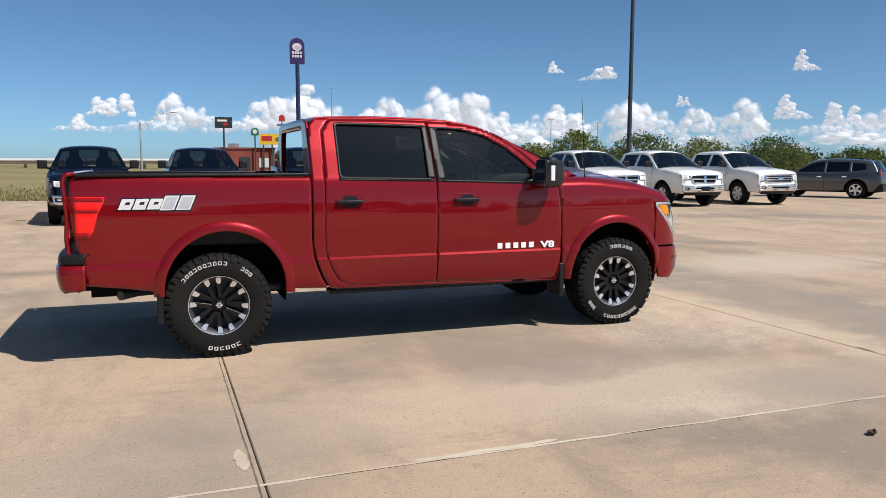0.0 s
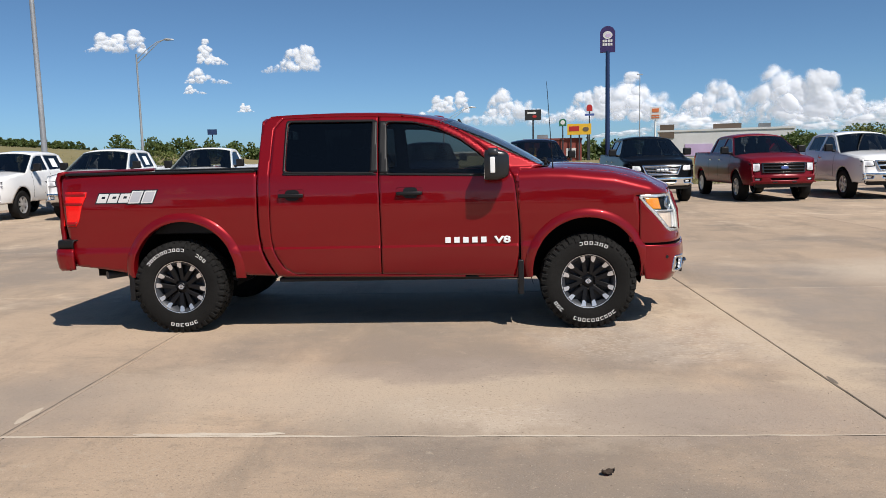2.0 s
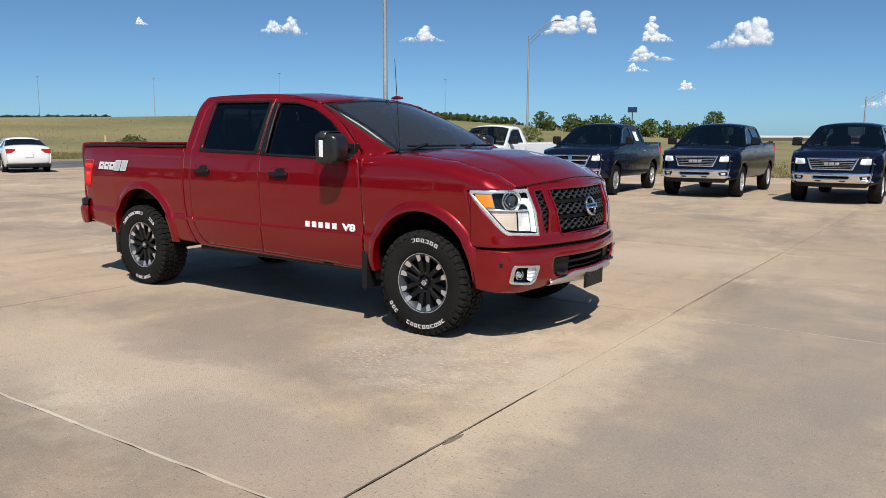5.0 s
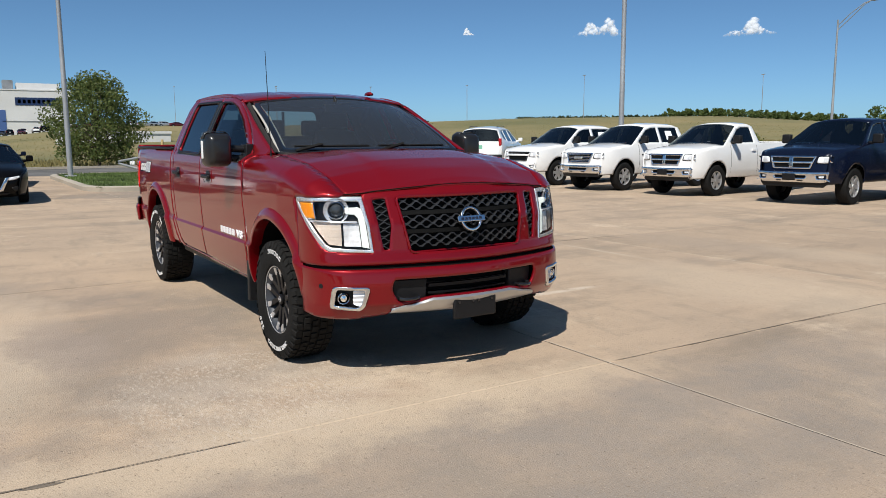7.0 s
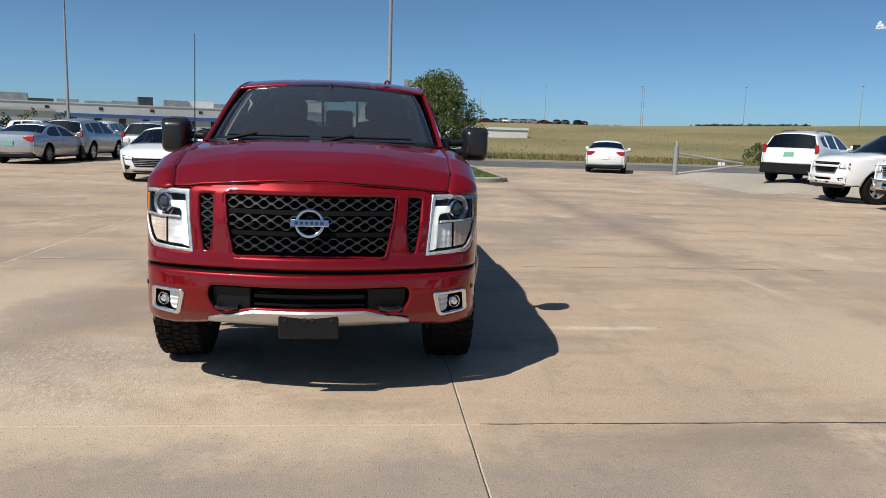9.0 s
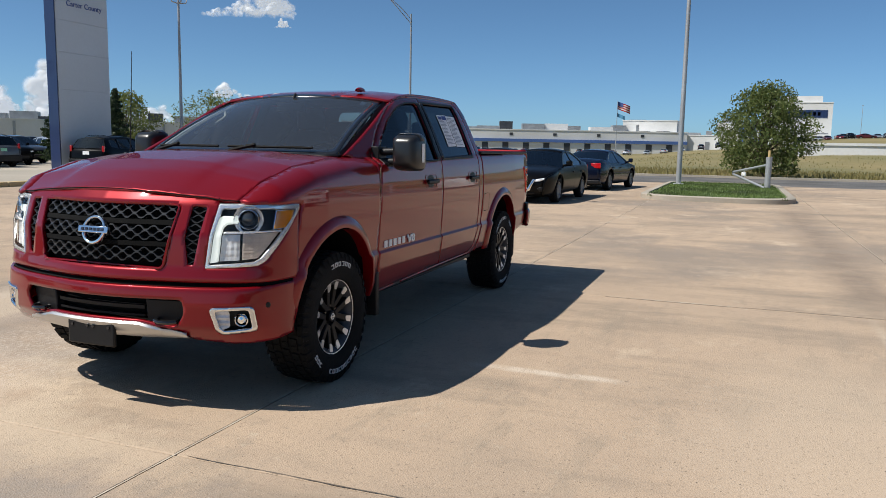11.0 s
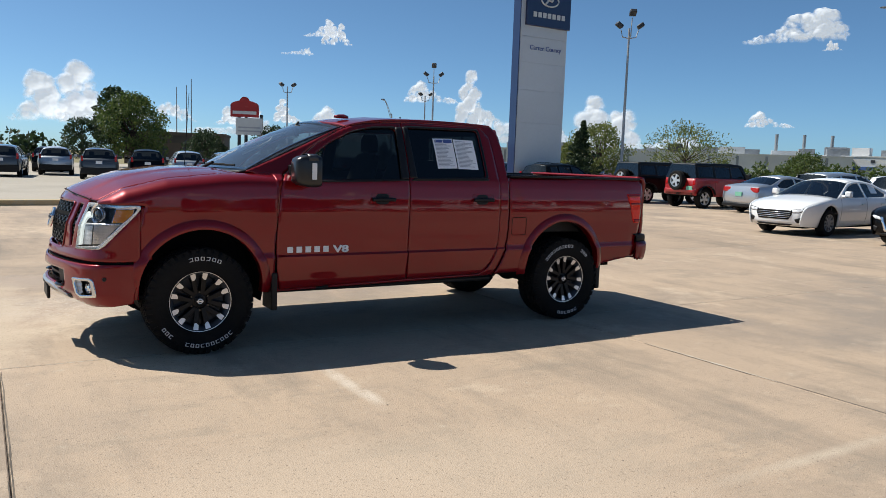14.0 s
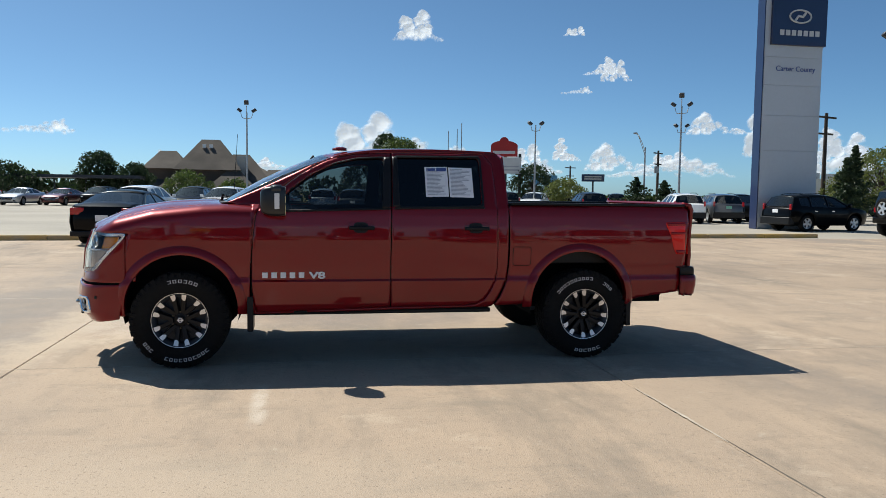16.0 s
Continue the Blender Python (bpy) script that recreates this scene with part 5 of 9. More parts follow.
    part("chassis_frame", bm, "underside", t)
    bm = bmesh.new()
    for x in (-1.775, 1.775):
        tube(bm, [(x, -0.8, 0.40), (x, 0.8, 0.40)], 0.05, 10)
    lathe(bm, [(0.0, -0.12), (0.12, -0.08), (0.14, 0), (0.12, 0.08), (0.0, 0.12)], 16, m=Matrix.Translation((-1.775, 0, 0.40)))
    tube(bm, [(-1.7, 0, 0.42), (0.9, 0.05, 0.50)], 0.045, 10)
    part("axle", bm, "underside", t)
    bm = bmesh.new()
    box(bm, (-1.0, -0.90, 0.50), (1.15, 0.90, 0.56))
    box(bm, (1.05, -0.86, 0.56), (1.2, 0.86, 1.30))
    part("floor_pan", bm, "underside", t)
    bm = bmesh.new()
    box(bm, (1.22, -0.62, 0.46), (2.50, 0.62, 1.12))
    part("engine_block", bm, "underside", t, smooth=0)
    bm = loft([[(x - 0.03, -y, 0.445), (x - 0.03, y, 0.445), (x - 0.03, y, 0.47), (x - 0.03, -y, 0.47)] for x, y in ((2.16, 0.93), (2.30, 0.92), (2.42, 0.86), (2.50, 0.74), (2.58, 0.55), (2.66, 0.3))], closed=True)
    part("splash_shield", bm, "underside", t, smooth=0)
    for sg in (-1, 1):
        bm = bmesh.new()
        box(bm, (1.25, sg * 0.58, 1.04), (2.22, sg * 0.90, 1.09))
        box(bm, (2.22, sg * 0.58, 0.47), (2.27, sg * 0.90, 1.09))
        box(bm, (1.24, sg * 0.58, 0.47), (1.28, sg * 0.92, 1.09))
        part("inner_fender", bm, "underside", t, smooth=0)
    # Inner shells, dark, so that the seams read as seams.
    for sg in (-1, 1):
        bm = bmesh.new()
        box(bm, (-2.68, sg * 0.86, 0.98), (-1.06, sg * 0.93, 1.37))
        box(bm, (-1.15, sg * 0.84, 0.52), (-1.0, sg * 0.93, 1.36))
        part("inner_shell", bm, "underside", t)
    # ---- cabin ----
    bm = bmesh.new()
    rows = [[(x, y, z + 0.02 * math.cos(y * 2)) for y in np.linspace(-0.80, 0.80, 14)] for x, z in ((1.42, 1.36), (1.22, 1.375), (1.05, 1.36), (0.98, 1.30), (0.98, 1.05), (1.05, 0.80))]
    part("dashboard", loft(rows), "dash_grey", t, "dark grey dashboard", solid=0.02)
    for y in (-0.40, 0.40):
        bm = bmesh.new()
        rows = []
        for z, w, x, d in ((0.98, 0.26, -0.05, 0.10), (1.2, 0.27, -0.12, 0.09), (1.45, 0.25, -0.20, 0.075), (1.56, 0.21, -0.235, 0.06), (1.58, 0.10, -0.24, 0.04)):
            rows.append([(x + d * math.cos(a), y + w * np.sign(math.sin(a)) * abs(math.sin(a)) ** 0.6, z) for a in np.linspace(0, math.tau, 20, endpoint=False)])
        bm = loft(rows, closed=True)
        seat = part("front_seat", bm, "cloth_dark", t, "dark front seat")
        rows = [[(-0.25 + d * math.cos(a), y + w * np.sign(math.sin(a)) * abs(math.sin(a)) ** 0.6, z) for a in np.linspace(0, math.tau, 16, endpoint=False)] for z, w, d in ((1.57, 0.09, 0.03), (1.60, 0.14, 0.06), (1.70, 0.145, 0.06), (1.76, 0.11, 0.045), (1.775, 0.03, 0.02))]
        part("headrest", loft(rows, closed=True), "cloth_dark", seat)
        bm = bmesh.new()
        box(bm, (-0.12, y - 0.26, 0.82), (0.45, y + 0.26, 1.0))
        part("seat_cushion", bm, "cloth_dark", seat, bevel=0.05)
    bm = bmesh.new()
    box(bm, (-0.95, -0.72, 0.95), (-0.80, 0.72, 1.52))
    box(bm, (-0.85, -0.72, 0.80), (-0.35, 0.72, 1.0))
    bench = part("rear_bench", bm, "cloth_dark", t, "dark rear bench", bevel=0.04)
    for y in (-0.45, 0.0, 0.45):
        bm = bmesh.new()
        box(bm, (-0.93, y - 0.13, 1.52), (-0.84, y + 0.13, 1.68))
        part("headrest", bm, "cloth_dark", bench, bevel=0.03)
    bm = bmesh.new()
    c, ax = Vector((0.86, 0.40, 1.30)), Matrix.Rotation(radians(-68), 4, "Y")
    ring = [c + (ax @ Vector((0.185 * math.cos(a), 0.185 * math.sin(a), 0))) for a in np.linspace(0, math.tau, 33)]
    tube(bm, ring, 0.014, 8, cap=False)
    tube(bm, [c + ax @ Vector((0, -0.18, 0)), c + ax @ Vector((0, 0.18, 0))], 0.02, 8)
    tube(bm, [c, (1.05, 0.40, 1.22)], 0.03, 8)
    part("steering_wheel", bm, "cloth_dark", t, "dark steering wheel")
    bm = bmesh.new()
    box(bm, (0.70, -0.12, 1.70), (0.74, 0.12, 1.77))
    tube(bm, [(0.72, 0, 1.76), (0.66, 0, 1.84)], 0.012, 6)
    part("rear_view_mirror", bm, "black_plastic", t, bevel=0.01)
    for sg in (-1, 1):
        bm = bmesh.new()
        tube(bm, [(0.62, sg * 0.63, 1.72), (0.72, sg * 0.645, 1.665), (0.90, sg * 0.68, 1.57), (0.98, sg * 0.69, 1.53)], 0.014, 8)
        tube(bm, [(0.70, sg * 0.63, 1.70), (0.73, sg * 0.60, 1.66), (0.84, sg * 0.62, 1.595), (0.86, sg * 0.665, 1.59)], 0.013, 8)
        part("grab_handle", bm, "trim_grey", t, "pale grey grab handle on the pillar")
        bm = loft([[screen(sg * u, v, -0.02) for v in np.linspace(0.03, 0.97, 10)] for u in (0.90, 0.99)])
        part("pillar_trim", bm, "trim_grey", t, "pale grey inner pillar trim", solid=0.01)
    bm = loft([[(x, y, roof_map(x, y)[2] - 0.035) for y in np.linspace(-0.62, 0.62, 12)] for x in np.linspace(-0.95, 0.5, 10)])
    part("headliner", bm, "trim_grey", t, "pale headliner")
    # Papers in the rear door's window, driver's side.
    for x0, x1, tilt in ((-0.30, -0.505, 0.03), (-0.515, -0.73, -0.012)):
        poly = [(x1, 1.46), (x1, 1.725), (x0, 1.725), (x0, 1.46)]
        pp = part("window_paper", sheet([(x, z - (x + 0.4) * tilt) for x, z in poly], side_map(1, -0.006), (), 0.05, True), "paper", t, "white printed sheet taped inside the window", smooth=0)
        rnd = random.Random(int(x0 * -1000))
        bm = bmesh.new()
        rows_n = 20
        for k in range(rows_n):
            z = 1.705 - k * 0.0118
            w = (x0 - x1) * rnd.uniform(0.45, 0.85)
            q = [(x0 - 0.015, z), (x0 - 0.015 - w, z), (x0 - 0.015 - w, z + 0.0055), (x0 - 0.015, z + 0.0055)]
            bm.faces.new([bm.verts.new((x, side_y(x, zz - (x + 0.4) * tilt) - 0.0045, zz - (x + 0.4) * tilt)) for x, zz in q])
        part("print_line", bm, "print_grey", pp, smooth=0)
        if x0 > -0.4:
            bm = bmesh.new()
            for q in (((-0.315, 1.69), (-0.395, 1.715)), ((-0.405, 1.685), (-0.495, 1.718))):
                (xa, za), (xb, zb) = q
                bm.faces.new([bm.verts.new((x, side_y(x, z) - 0.0035, z - (x + 0.4) * tilt)) for x, z in ((xa, za), (xb, za), (xb, zb), (xa, zb))])
            part("print_header", bm, "print_blue", pp, smooth=0)
    # Wheels.
    for x, sg, spin in ((1.775, -1, 209), (-1.775, -1, 17), (1.775, 1, 207), (-1.775, 1, 17)):
        build_wheel(t, pose(x, sg * 0.845, 0.404, 0, 0, 0 if sg < 0 else 180), spin)
    return t


def out_poly(poly, k):
    p = np.array(poly)
    c = (p.min(0) + p.max(0)) / 2
    return [tuple(q) for q in c + (p - c) * k]


build_red_pickup()


# ---- parked vehicles ----
PAINTS = {
    "white": paint("white_paint", (0.80, 0.80, 0.79), 0.0, 0.4),
    "dark_blue": paint("dark_blue_paint", (0.004, 0.007, 0.020), 0.0, 0.18, 0.12, 0.25),
    "black": paint("black_paint", (0.003, 0.003, 0.0035), 0.0, 0.30, 0.22, 0.06),
    "grey": paint("grey_paint", (0.085, 0.088, 0.095), 0.6, 0.35),
    "silver": paint("silver_paint", (0.50, 0.52, 0.55), 0.7, 0.35),
    "ruby": paint("ruby_paint", (0.16, 0.004, 0.010), 0.1, 0.3, 0.3, 0.2),
    "bright_red": paint("bright_red_paint", (0.34, 0.008, 0.011), 0.0, 0.4),
    "maroon": paint("maroon_paint", (0.10, 0.008, 0.012), 0.4, 0.35),
}
M["glass_car"] = glass("glass_car", (0.13, 0.14, 0.145), 1.0, 1.65)
M["glass_screen"] = glass("glass_screen", (0.46, 0.50, 0.50), 1.0, 1.75)
M["tail_dark"] = material("tail_dark", (0.42, 0.006, 0.010), 0.15, vary=0.05, coat=0.6)
M["plate_green"] = material("plate_green", (0.20, 0.48, 0.34), 0.5, vary=0.05)

_wheel_data = {}


def wheel_data(r, w, style):
    key = (r, w, style)
    if key in _wheel_data:
        return _wheel_data[key]
    tyre = bmesh.new()
    rr = r * (0.66 if style != "truck" else 0.60)
    lathe(tyre, [(rr, -w * 0.44), (r * 0.82, -w * 0.52), (r * 0.95, -w * 0.48), (r, -w * 0.36), (r, w * 0.36), (r * 0.95, w * 0.48), (r * 0.82, w * 0.52), (rr, w * 0.44), (rr, -w * 0.2)], 32)
    rim = bmesh.new()
    lathe(rim, [(rr, -w * 0.46), (rr * 0.93, -w * 0.44), (rr * 0.90, -w * 0.2), (rr * 0.9, w * 0.3)], 32)
    n = {"five": 5, "ten": 10, "truck": 6}[style]
    for k in range(n):
        m = Matrix.Rotation(k * math.tau / n, 4, "Y")
        wd = rr * (0.17 if n < 8 else 0.085)
        box(rim, (rr * 0.1, -w * 0.40, -wd * 1.1), (rr * 0.95, -w * 0.30, wd * 1.1), m)
    lathe(rim, [(0.0, -w * 0.43), (rr * 0.22, -w * 0.43), (rr * 0.26, -w * 0.36), (rr * 0.26, -w * 0.2)], 16)
    back = bmesh.new()
    lathe(back, [(0.0, -w * 0.12), (rr * 0.92, -w * 0.12)], 24)
    out = []
    for name, bm in (("tyre", tyre), ("rim", rim), ("brake_disc", back)):
        me = bpy.data.meshes.new(name)
        bm.to_mesh(me)
        bm.free()
        me.polygons.foreach_set("use_smooth", [True] * len(me.polygons))
        me.set_sharp_from_angle(angle=radians(35))
        out.append(me)
    out[0].materials.append(M["rubber"])
    out[1].materials.append(M["grey_metal"] if style == "ten" else M["machined"])
    out[2].materials.append(M["underside"])
    _wheel_data[key] = out
    return out


def add_wheel(parent, x, y, r, w, style, name="wheel"):
    ty, ri, bk = wheel_data(r, w, style)
    o = new(name, ty)
    o.parent = parent
    o.matrix_basis = pose(x, y, r, 0, 37 * x, 0 if y < 0 else 180)
    for n, d in (("rim", ri), ("brake_disc", bk)):
        c = new(n, d)
        c.parent = o
    return o


KINDS = {
    "crew": dict(W=2.02, wb=3.60, r=0.405, tw=0.27, style="truck", belt=1.33, clear=0.48,
        top=[(2.72, 0.46), (2.77, 0.56), (2.77, 0.72), (2.73, 0.78), (2.725, 0.95), (2.71, 1.06), (2.66, 1.13), (2.52, 1.18), (2.0, 1.245), (1.50, 1.30), (0.68, 1.81), (0.45, 1.86), (0.0, 1.89), (-0.75, 1.87), (-0.98, 1.81), (-1.10, 1.37), (-1.13, 1.37), (-2.86, 1.40), (-2.92, 1.36), (-2.90, 0.80), (-2.97, 0.76), (-2.97, 0.52)],
        screen=(1.50, 0.68), rear=(-1.0, -1.085), bed=(-1.13, -2.86),
        windows=[[(0.15, 1.37), (0.14, 1.80), (0.42, 1.79), (0.66, 1.72), (1.10, 1.43), (1.14, 1.37)], [(-0.86, 1.39), (-0.84, 1.80), (0.02, 1.81), (0.03, 1.37)]], tumble=0.46, front=2.70, cut=[0.08, 1.18, -0.93]),
    "single": dict(W=2.0, wb=3.55, r=0.40, tw=0.26, style="truck", belt=1.32, clear=0.47,
        top=[(2.70, 0.45), (2.75, 0.55), (2.75, 0.72), (2.71, 0.78), (2.705, 0.95), (2.69, 1.06), (2.64, 1.12), (2.50, 1.17), (2.0, 1.235), (1.50, 1.29), (0.70, 1.80), (0.45, 1.84), (0.05, 1.845), (-0.12, 1.79), (-0.24, 1.36), (-0.27, 1.36), (-2.82, 1.38), (-2.88, 1.34), (-2.86, 0.80), (-2.93, 0.76), (-2.93, 0.52)],
        screen=(1.50, 0.70), rear=(-0.13, -0.22), bed=(-0.27, -2.82),
        windows=[[(0.02, 1.37), (0.03, 1.77), (0.42, 1.77), (0.66, 1.70), (1.10, 1.41), (1.14, 1.36)]], tumble=0.46, front=2.68, cut=[-0.06, 1.18]),
    "sedan": dict(W=1.84, wb=2.82, r=0.335, tw=0.22, style="ten", belt=0.97, clear=0.22,
        top=[(2.33, 0.24), (2.38, 0.36), (2.375, 0.55), (2.345, 0.67), (2.25, 0.74), (1.92, 0.825), (1.50, 0.895), (1.12, 0.95), (0.30, 1.335), (0.0, 1.385), (-0.35, 1.405), (-0.75, 1.38), (-1.05, 1.325), (-1.72, 1.09), (-2.20, 1.06), (-2.36, 1.02), (-2.40, 0.85), (-2.43, 0.60), (-2.36, 0.28)],
        screen=(1.12, 0.30), rear=(-1.05, -1.72), bed=None,
        windows=[[(-0.28, 0.985), (-0.26, 1.35), (0.02, 1.33), (0.28, 1.26), (0.80, 1.01), (0.86, 0.97)], [(-0.36, 0.985), (-0.34, 1.35), (-0.75, 1.33), (-1.02, 1.26), (-1.38, 1.08), (-1.28, 1.0)]], tumble=0.52, front=2.34, cut=[-0.32, 0.92, -1.30]),
    "suv": dict(W=1.90, wb=2.80, r=0.365, tw=0.24, style="five", belt=1.07, clear=0.28,
        top=[(2.26, 0.30), (2.33, 0.42), (2.33, 0.66), (2.27, 0.84), (2.12, 0.93), (1.70, 1.01), (1.22, 1.07), (0.45, 1.52), (0.15, 1.58), (-0.4, 1.62), (-1.3, 1.59), (-1.78, 1.54), (-2.0, 1.50), (-2.22, 1.10), (-2.30, 1.0), (-2.34, 0.75), (-2.34, 0.42), (-2.24, 0.32)],
        screen=(1.22, 0.45), rear=(-2.0, -2.21), bed=None,
        windows=[[(-0.12, 1.10), (-0.10, 1.54), (0.15, 1.53), (0.42, 1.46), (0.92, 1.16), (0.98, 1.10)], [(-1.10, 1.12), (-1.05, 1.53), (-0.20, 1.54), (-0.20, 1.10)], [(-1.74, 1.20), (-1.68, 1.46), (-1.18, 1.52), (-1.20, 1.13)]], tumble=0.44, front=2.30, cut=[-0.16, 1.02, -1.14]),
    "offroad": dict(W=1.80, wb=3.0, r=0.40, tw=0.26, style="five", belt=1.22, clear=0.50,
        top=[(2.10, 0.52), (2.16, 0.60), (2.15, 0.74), (2.02, 0.78), (1.99, 1.18), (1.92, 1.21), (1.02, 1.26), (0.80, 1.76), (0.72, 1.82), (0.2, 1.86), (-1.85, 1.84), (-1.98, 1.78), (-2.06, 1.22), (-2.06, 0.78), (-2.13, 0.74), (-2.13, 0.54)],
        screen=(1.02, 0.80), rear=(-1.98, -2.06), bed=None,
        windows=[[(0.06, 1.27), (0.06, 1.72), (0.60, 1.72), (0.84, 1.30)], [(-0.90, 1.27), (-0.90, 1.72), (-0.04, 1.72), (-0.04, 1.27)], [(-1.88, 1.30), (-1.86, 1.70), (-1.02, 1.72), (-1.02, 1.30)]], tumble=0.22, front=1.99, cut=[0.01, 0.98, -0.96]),
}


def vehicle(name, label, category, kind, color, at, face="plain", group="", cell=0.06, tags=False, chrome=True, hardtop=None, plate=None):
    """A parked car: body sides with wheel openings, top skin, glass, lamps, bumpers, mirrors and wheels."""
    k = KINDS[kind]
    W, wb, r, belt, clear = k["W"], k["wb"], k["r"], k["belt"], k["clear"]
    top, tum = k["top"], k["tumble"]
    body_paint = PAINTS[color]
    t = thing(name, label, category, group, at)
    xf, xr = max(p[0] for p in top), min(p[0] for p in top)
    zr = max(p[1] for p in top)

    def half(x, z):
        e = max(0.0, (x - (xf - 0.75)) / 0.75), max(0.0, ((xr + 0.6) - x) / 0.6)
        y = W / 2 * (1 - 0.20 * e[0] ** 2.4 - 0.10 * e[1] ** 2.2)
        y -= max(0.0, 0.62 - z) * 0.10
        if kind != "offroad":
            mz = 0.86 if k["bed"] else 0.60 if kind == "sedan" else 0.72
            y -= 0.055 * min(1.2, abs(z - mz) / 0.42) ** 2 if z < belt else 0.055 * min(1.2, abs(belt - mz) / 0.42) ** 2
        if z > belt - 0.12 and k["bed"] is None:
            y -= (z - belt + 0.12) * 0.10
        if z > belt and (k["bed"] is None or x > k["bed"][0]):
            y -= (z - belt) * tum
        return y

    ra = r + 0.085
    xa, xb = wb / 2, -wb / 2
    ends = [top[-1], top[0]]
    low = [(ends[0][0] + 0.02, ends[0][1])] + [(xb - ra - 0.02, clear)] + arc(xb, r + 0.02, ra, 190, -10, 22) + [(xa - ra - 0.02, clear)] + arc(xa, r + 0.02, ra, 190, -10, 22) + [(xa + ra + 0.03, clear)]
    low = [(x, max(z, clear - 0.02)) for x, z in low]
    outline = low + top
    wins = k["windows"]

    def build_side(poly, mat, pname, holes):
        for sg in (-1, 1):
            part(pname, sheet(poly, lambda x, z: (x, sg * half(x, z), z), holes, cell * 0.75, sg > 0), mat, t, smooth=35, solid=0.03)

    if hardtop:
        mid = belt + 0.02
        lowp = low + [p for p in top if p[1] <= mid and p[0] > 0] + [(top[6][0], mid), (xr + 0.05, mid)] + [p for p in top if p[1] <= mid and p[0] < 0]
        upp = [(1.02, 1.24), (0.80, 1.76), (0.72, 1.82), (0.2, 1.86), (-1.85, 1.84), (-1.98, 1.78), (-2.05, 1.24)]
        build_side(lowp, body_paint, "body_side", [])
        build_side(upp, hardtop, "hard_top_side", wins)
    else:
        build_side(outline, body_paint, "body_side", wins)
    for w in wins:
        for sg in (-1, 1):
            part("window_glass", sheet(w, lambda x, z: (x, sg * (half(x, z) - 0.014), z), (), cell * 1.5, sg > 0), "glass_car", t)
    # Top skin between the sides, in stretches.
    dense = []
    for p, q in zip(top, top[1:]):
        n = max(1, int(math.hypot(q[0] - p[0], q[1] - p[1]) / 0.16))
        dense += [(p[0] + (q[0] - p[0]) * i / n, p[1] + (q[1] - p[1]) * i / n) for i in range(n)]
    dense.append(top[-1])

    def row(x, z, sink=0.0):
        out = []
        y = half(x, z)
        bow = (0.14 * max(0, (x - xf + 0.6) / 0.6) - 0.10 * max(0, (xr + 0.5 - x) / 0.5)) if not kind == "offroad" else 0.0
        for u in np.linspace(-1, 1, 13):
            crown = (0.065 if kind != "offroad" else 0.02) * (1 - abs(u) ** 2.6) * min(1.0, max(0.0, (xf - 0.06 - abs(x)) / 0.22))
            out.append((x + bow * (1 - u * u) - bow * 0.35, u * y * (1 - sink), z + crown - sink * 0.5))
        return out

    def stretch(a, b):
        return [p for p in dense if min(a, b) - 1e-6 <= p[0] <= max(a, b) + 1e-6]

    i0 = next(i for i, p in enumerate(dense) if abs(p[0] - k["screen"][0]) < 1e-6)
    i1 = next(i for i, p in enumerate(dense) if abs(p[0] - k["screen"][1]) < 1e-6 and i > i0)
    ra_, rb_ = k["rear"]
    j0 = min((i for i in range(i1, len(dense))), key=lambda i: abs(dense[i][0] - ra_) + (dense[i][1] < belt) * 9)
    j1 = min((i for i in range(j0 + 1, len(dense))), key=lambda i: abs(dense[i][0] - rb_) + (dense[i][1] < belt - 0.1) * 9)
    part("hood", loft([row(*p) for p in dense[: i0 + 1]]), body_paint, t, smooth=35, solid=0.02)
    part("roof", loft([row(*p) for p in dense[i1 : j0 + 1]]), hardtop or body_paint, t, smooth=35, solid=0.02)
    part("windscreen", loft([row(*p) for p in dense[i0 : i1 + 1]]), "glass_screen", t, "glass windscreen")
    part("rear_window", loft([row(*p) for p in dense[j0 : j1 + 1]]), "glass_car", t)
    if k["bed"]:
        b0, b1 = k["bed"]
        tail = [p for p in dense[j1:] if p[0] <= b1 + 1e-6]
        part("tailgate", loft([row(*p) for p in tail]), body_paint, t, smooth=35, solid=0.03)
        bm = bmesh.new()
        y = half(-1.5, belt) - 0.06
        box(bm, (b1 + 0.03, -y, 0.85), (b0 - 0.03, y, 0.88))
        for sg in (-1, 1):
            box(bm, (b1 + 0.03, sg * y, 0.85), (b0 - 0.03, sg * (y + 0.05), top[-5][1] - 0.005))
        part("bed_liner", bm, "black_plastic", t)
    else:
        part("tail_panel", loft([row(*p) for p in dense[j1:]]), body_paint, t, smooth=35, solid=0.02)
    # Underbody and cabin block.
    bm = bmesh.new()
    box(bm, (xr + 0.25, -W / 2 + 0.28, clear - 0.03), (xf - 0.25, W / 2 - 0.28, clear + 0.3))
    for x in (xa, xb):
        box(bm, (x - ra, -W / 2 + 0.25, clear), (x + ra, W / 2 - 0.25, r + ra))
    part("underbody", bm, "underside", t, smooth=0)
    seat_x = [0.05] if kind == "single" else [0.05, -0.85]
    for x in seat_x:
        for y in (-0.38, 0.38):
            up = belt + (zr - belt) * (0.55 if k["bed"] or kind == "offroad" else 0.28)
            prof = ((belt - 0.5, 0.24, 0.03), (belt - 0.2, 0.24, 0.0), (up - 0.06, 0.22, -0.05), (up, 0.16, -0.06), (up + 0.02, 0.12, -0.065), (up + 0.20, 0.12, -0.08), (up + 0.23, 0.08, -0.085))
            part("seat", loft([[(x + dx - 0.07 + 0.07 * math.cos(a), y + w * math.sin(a), z) for a in np.linspace(0, math.tau, 10, endpoint=False)] for z, w, dx in prof], closed=True), "cloth_dark", t)
    bm = bmesh.new()
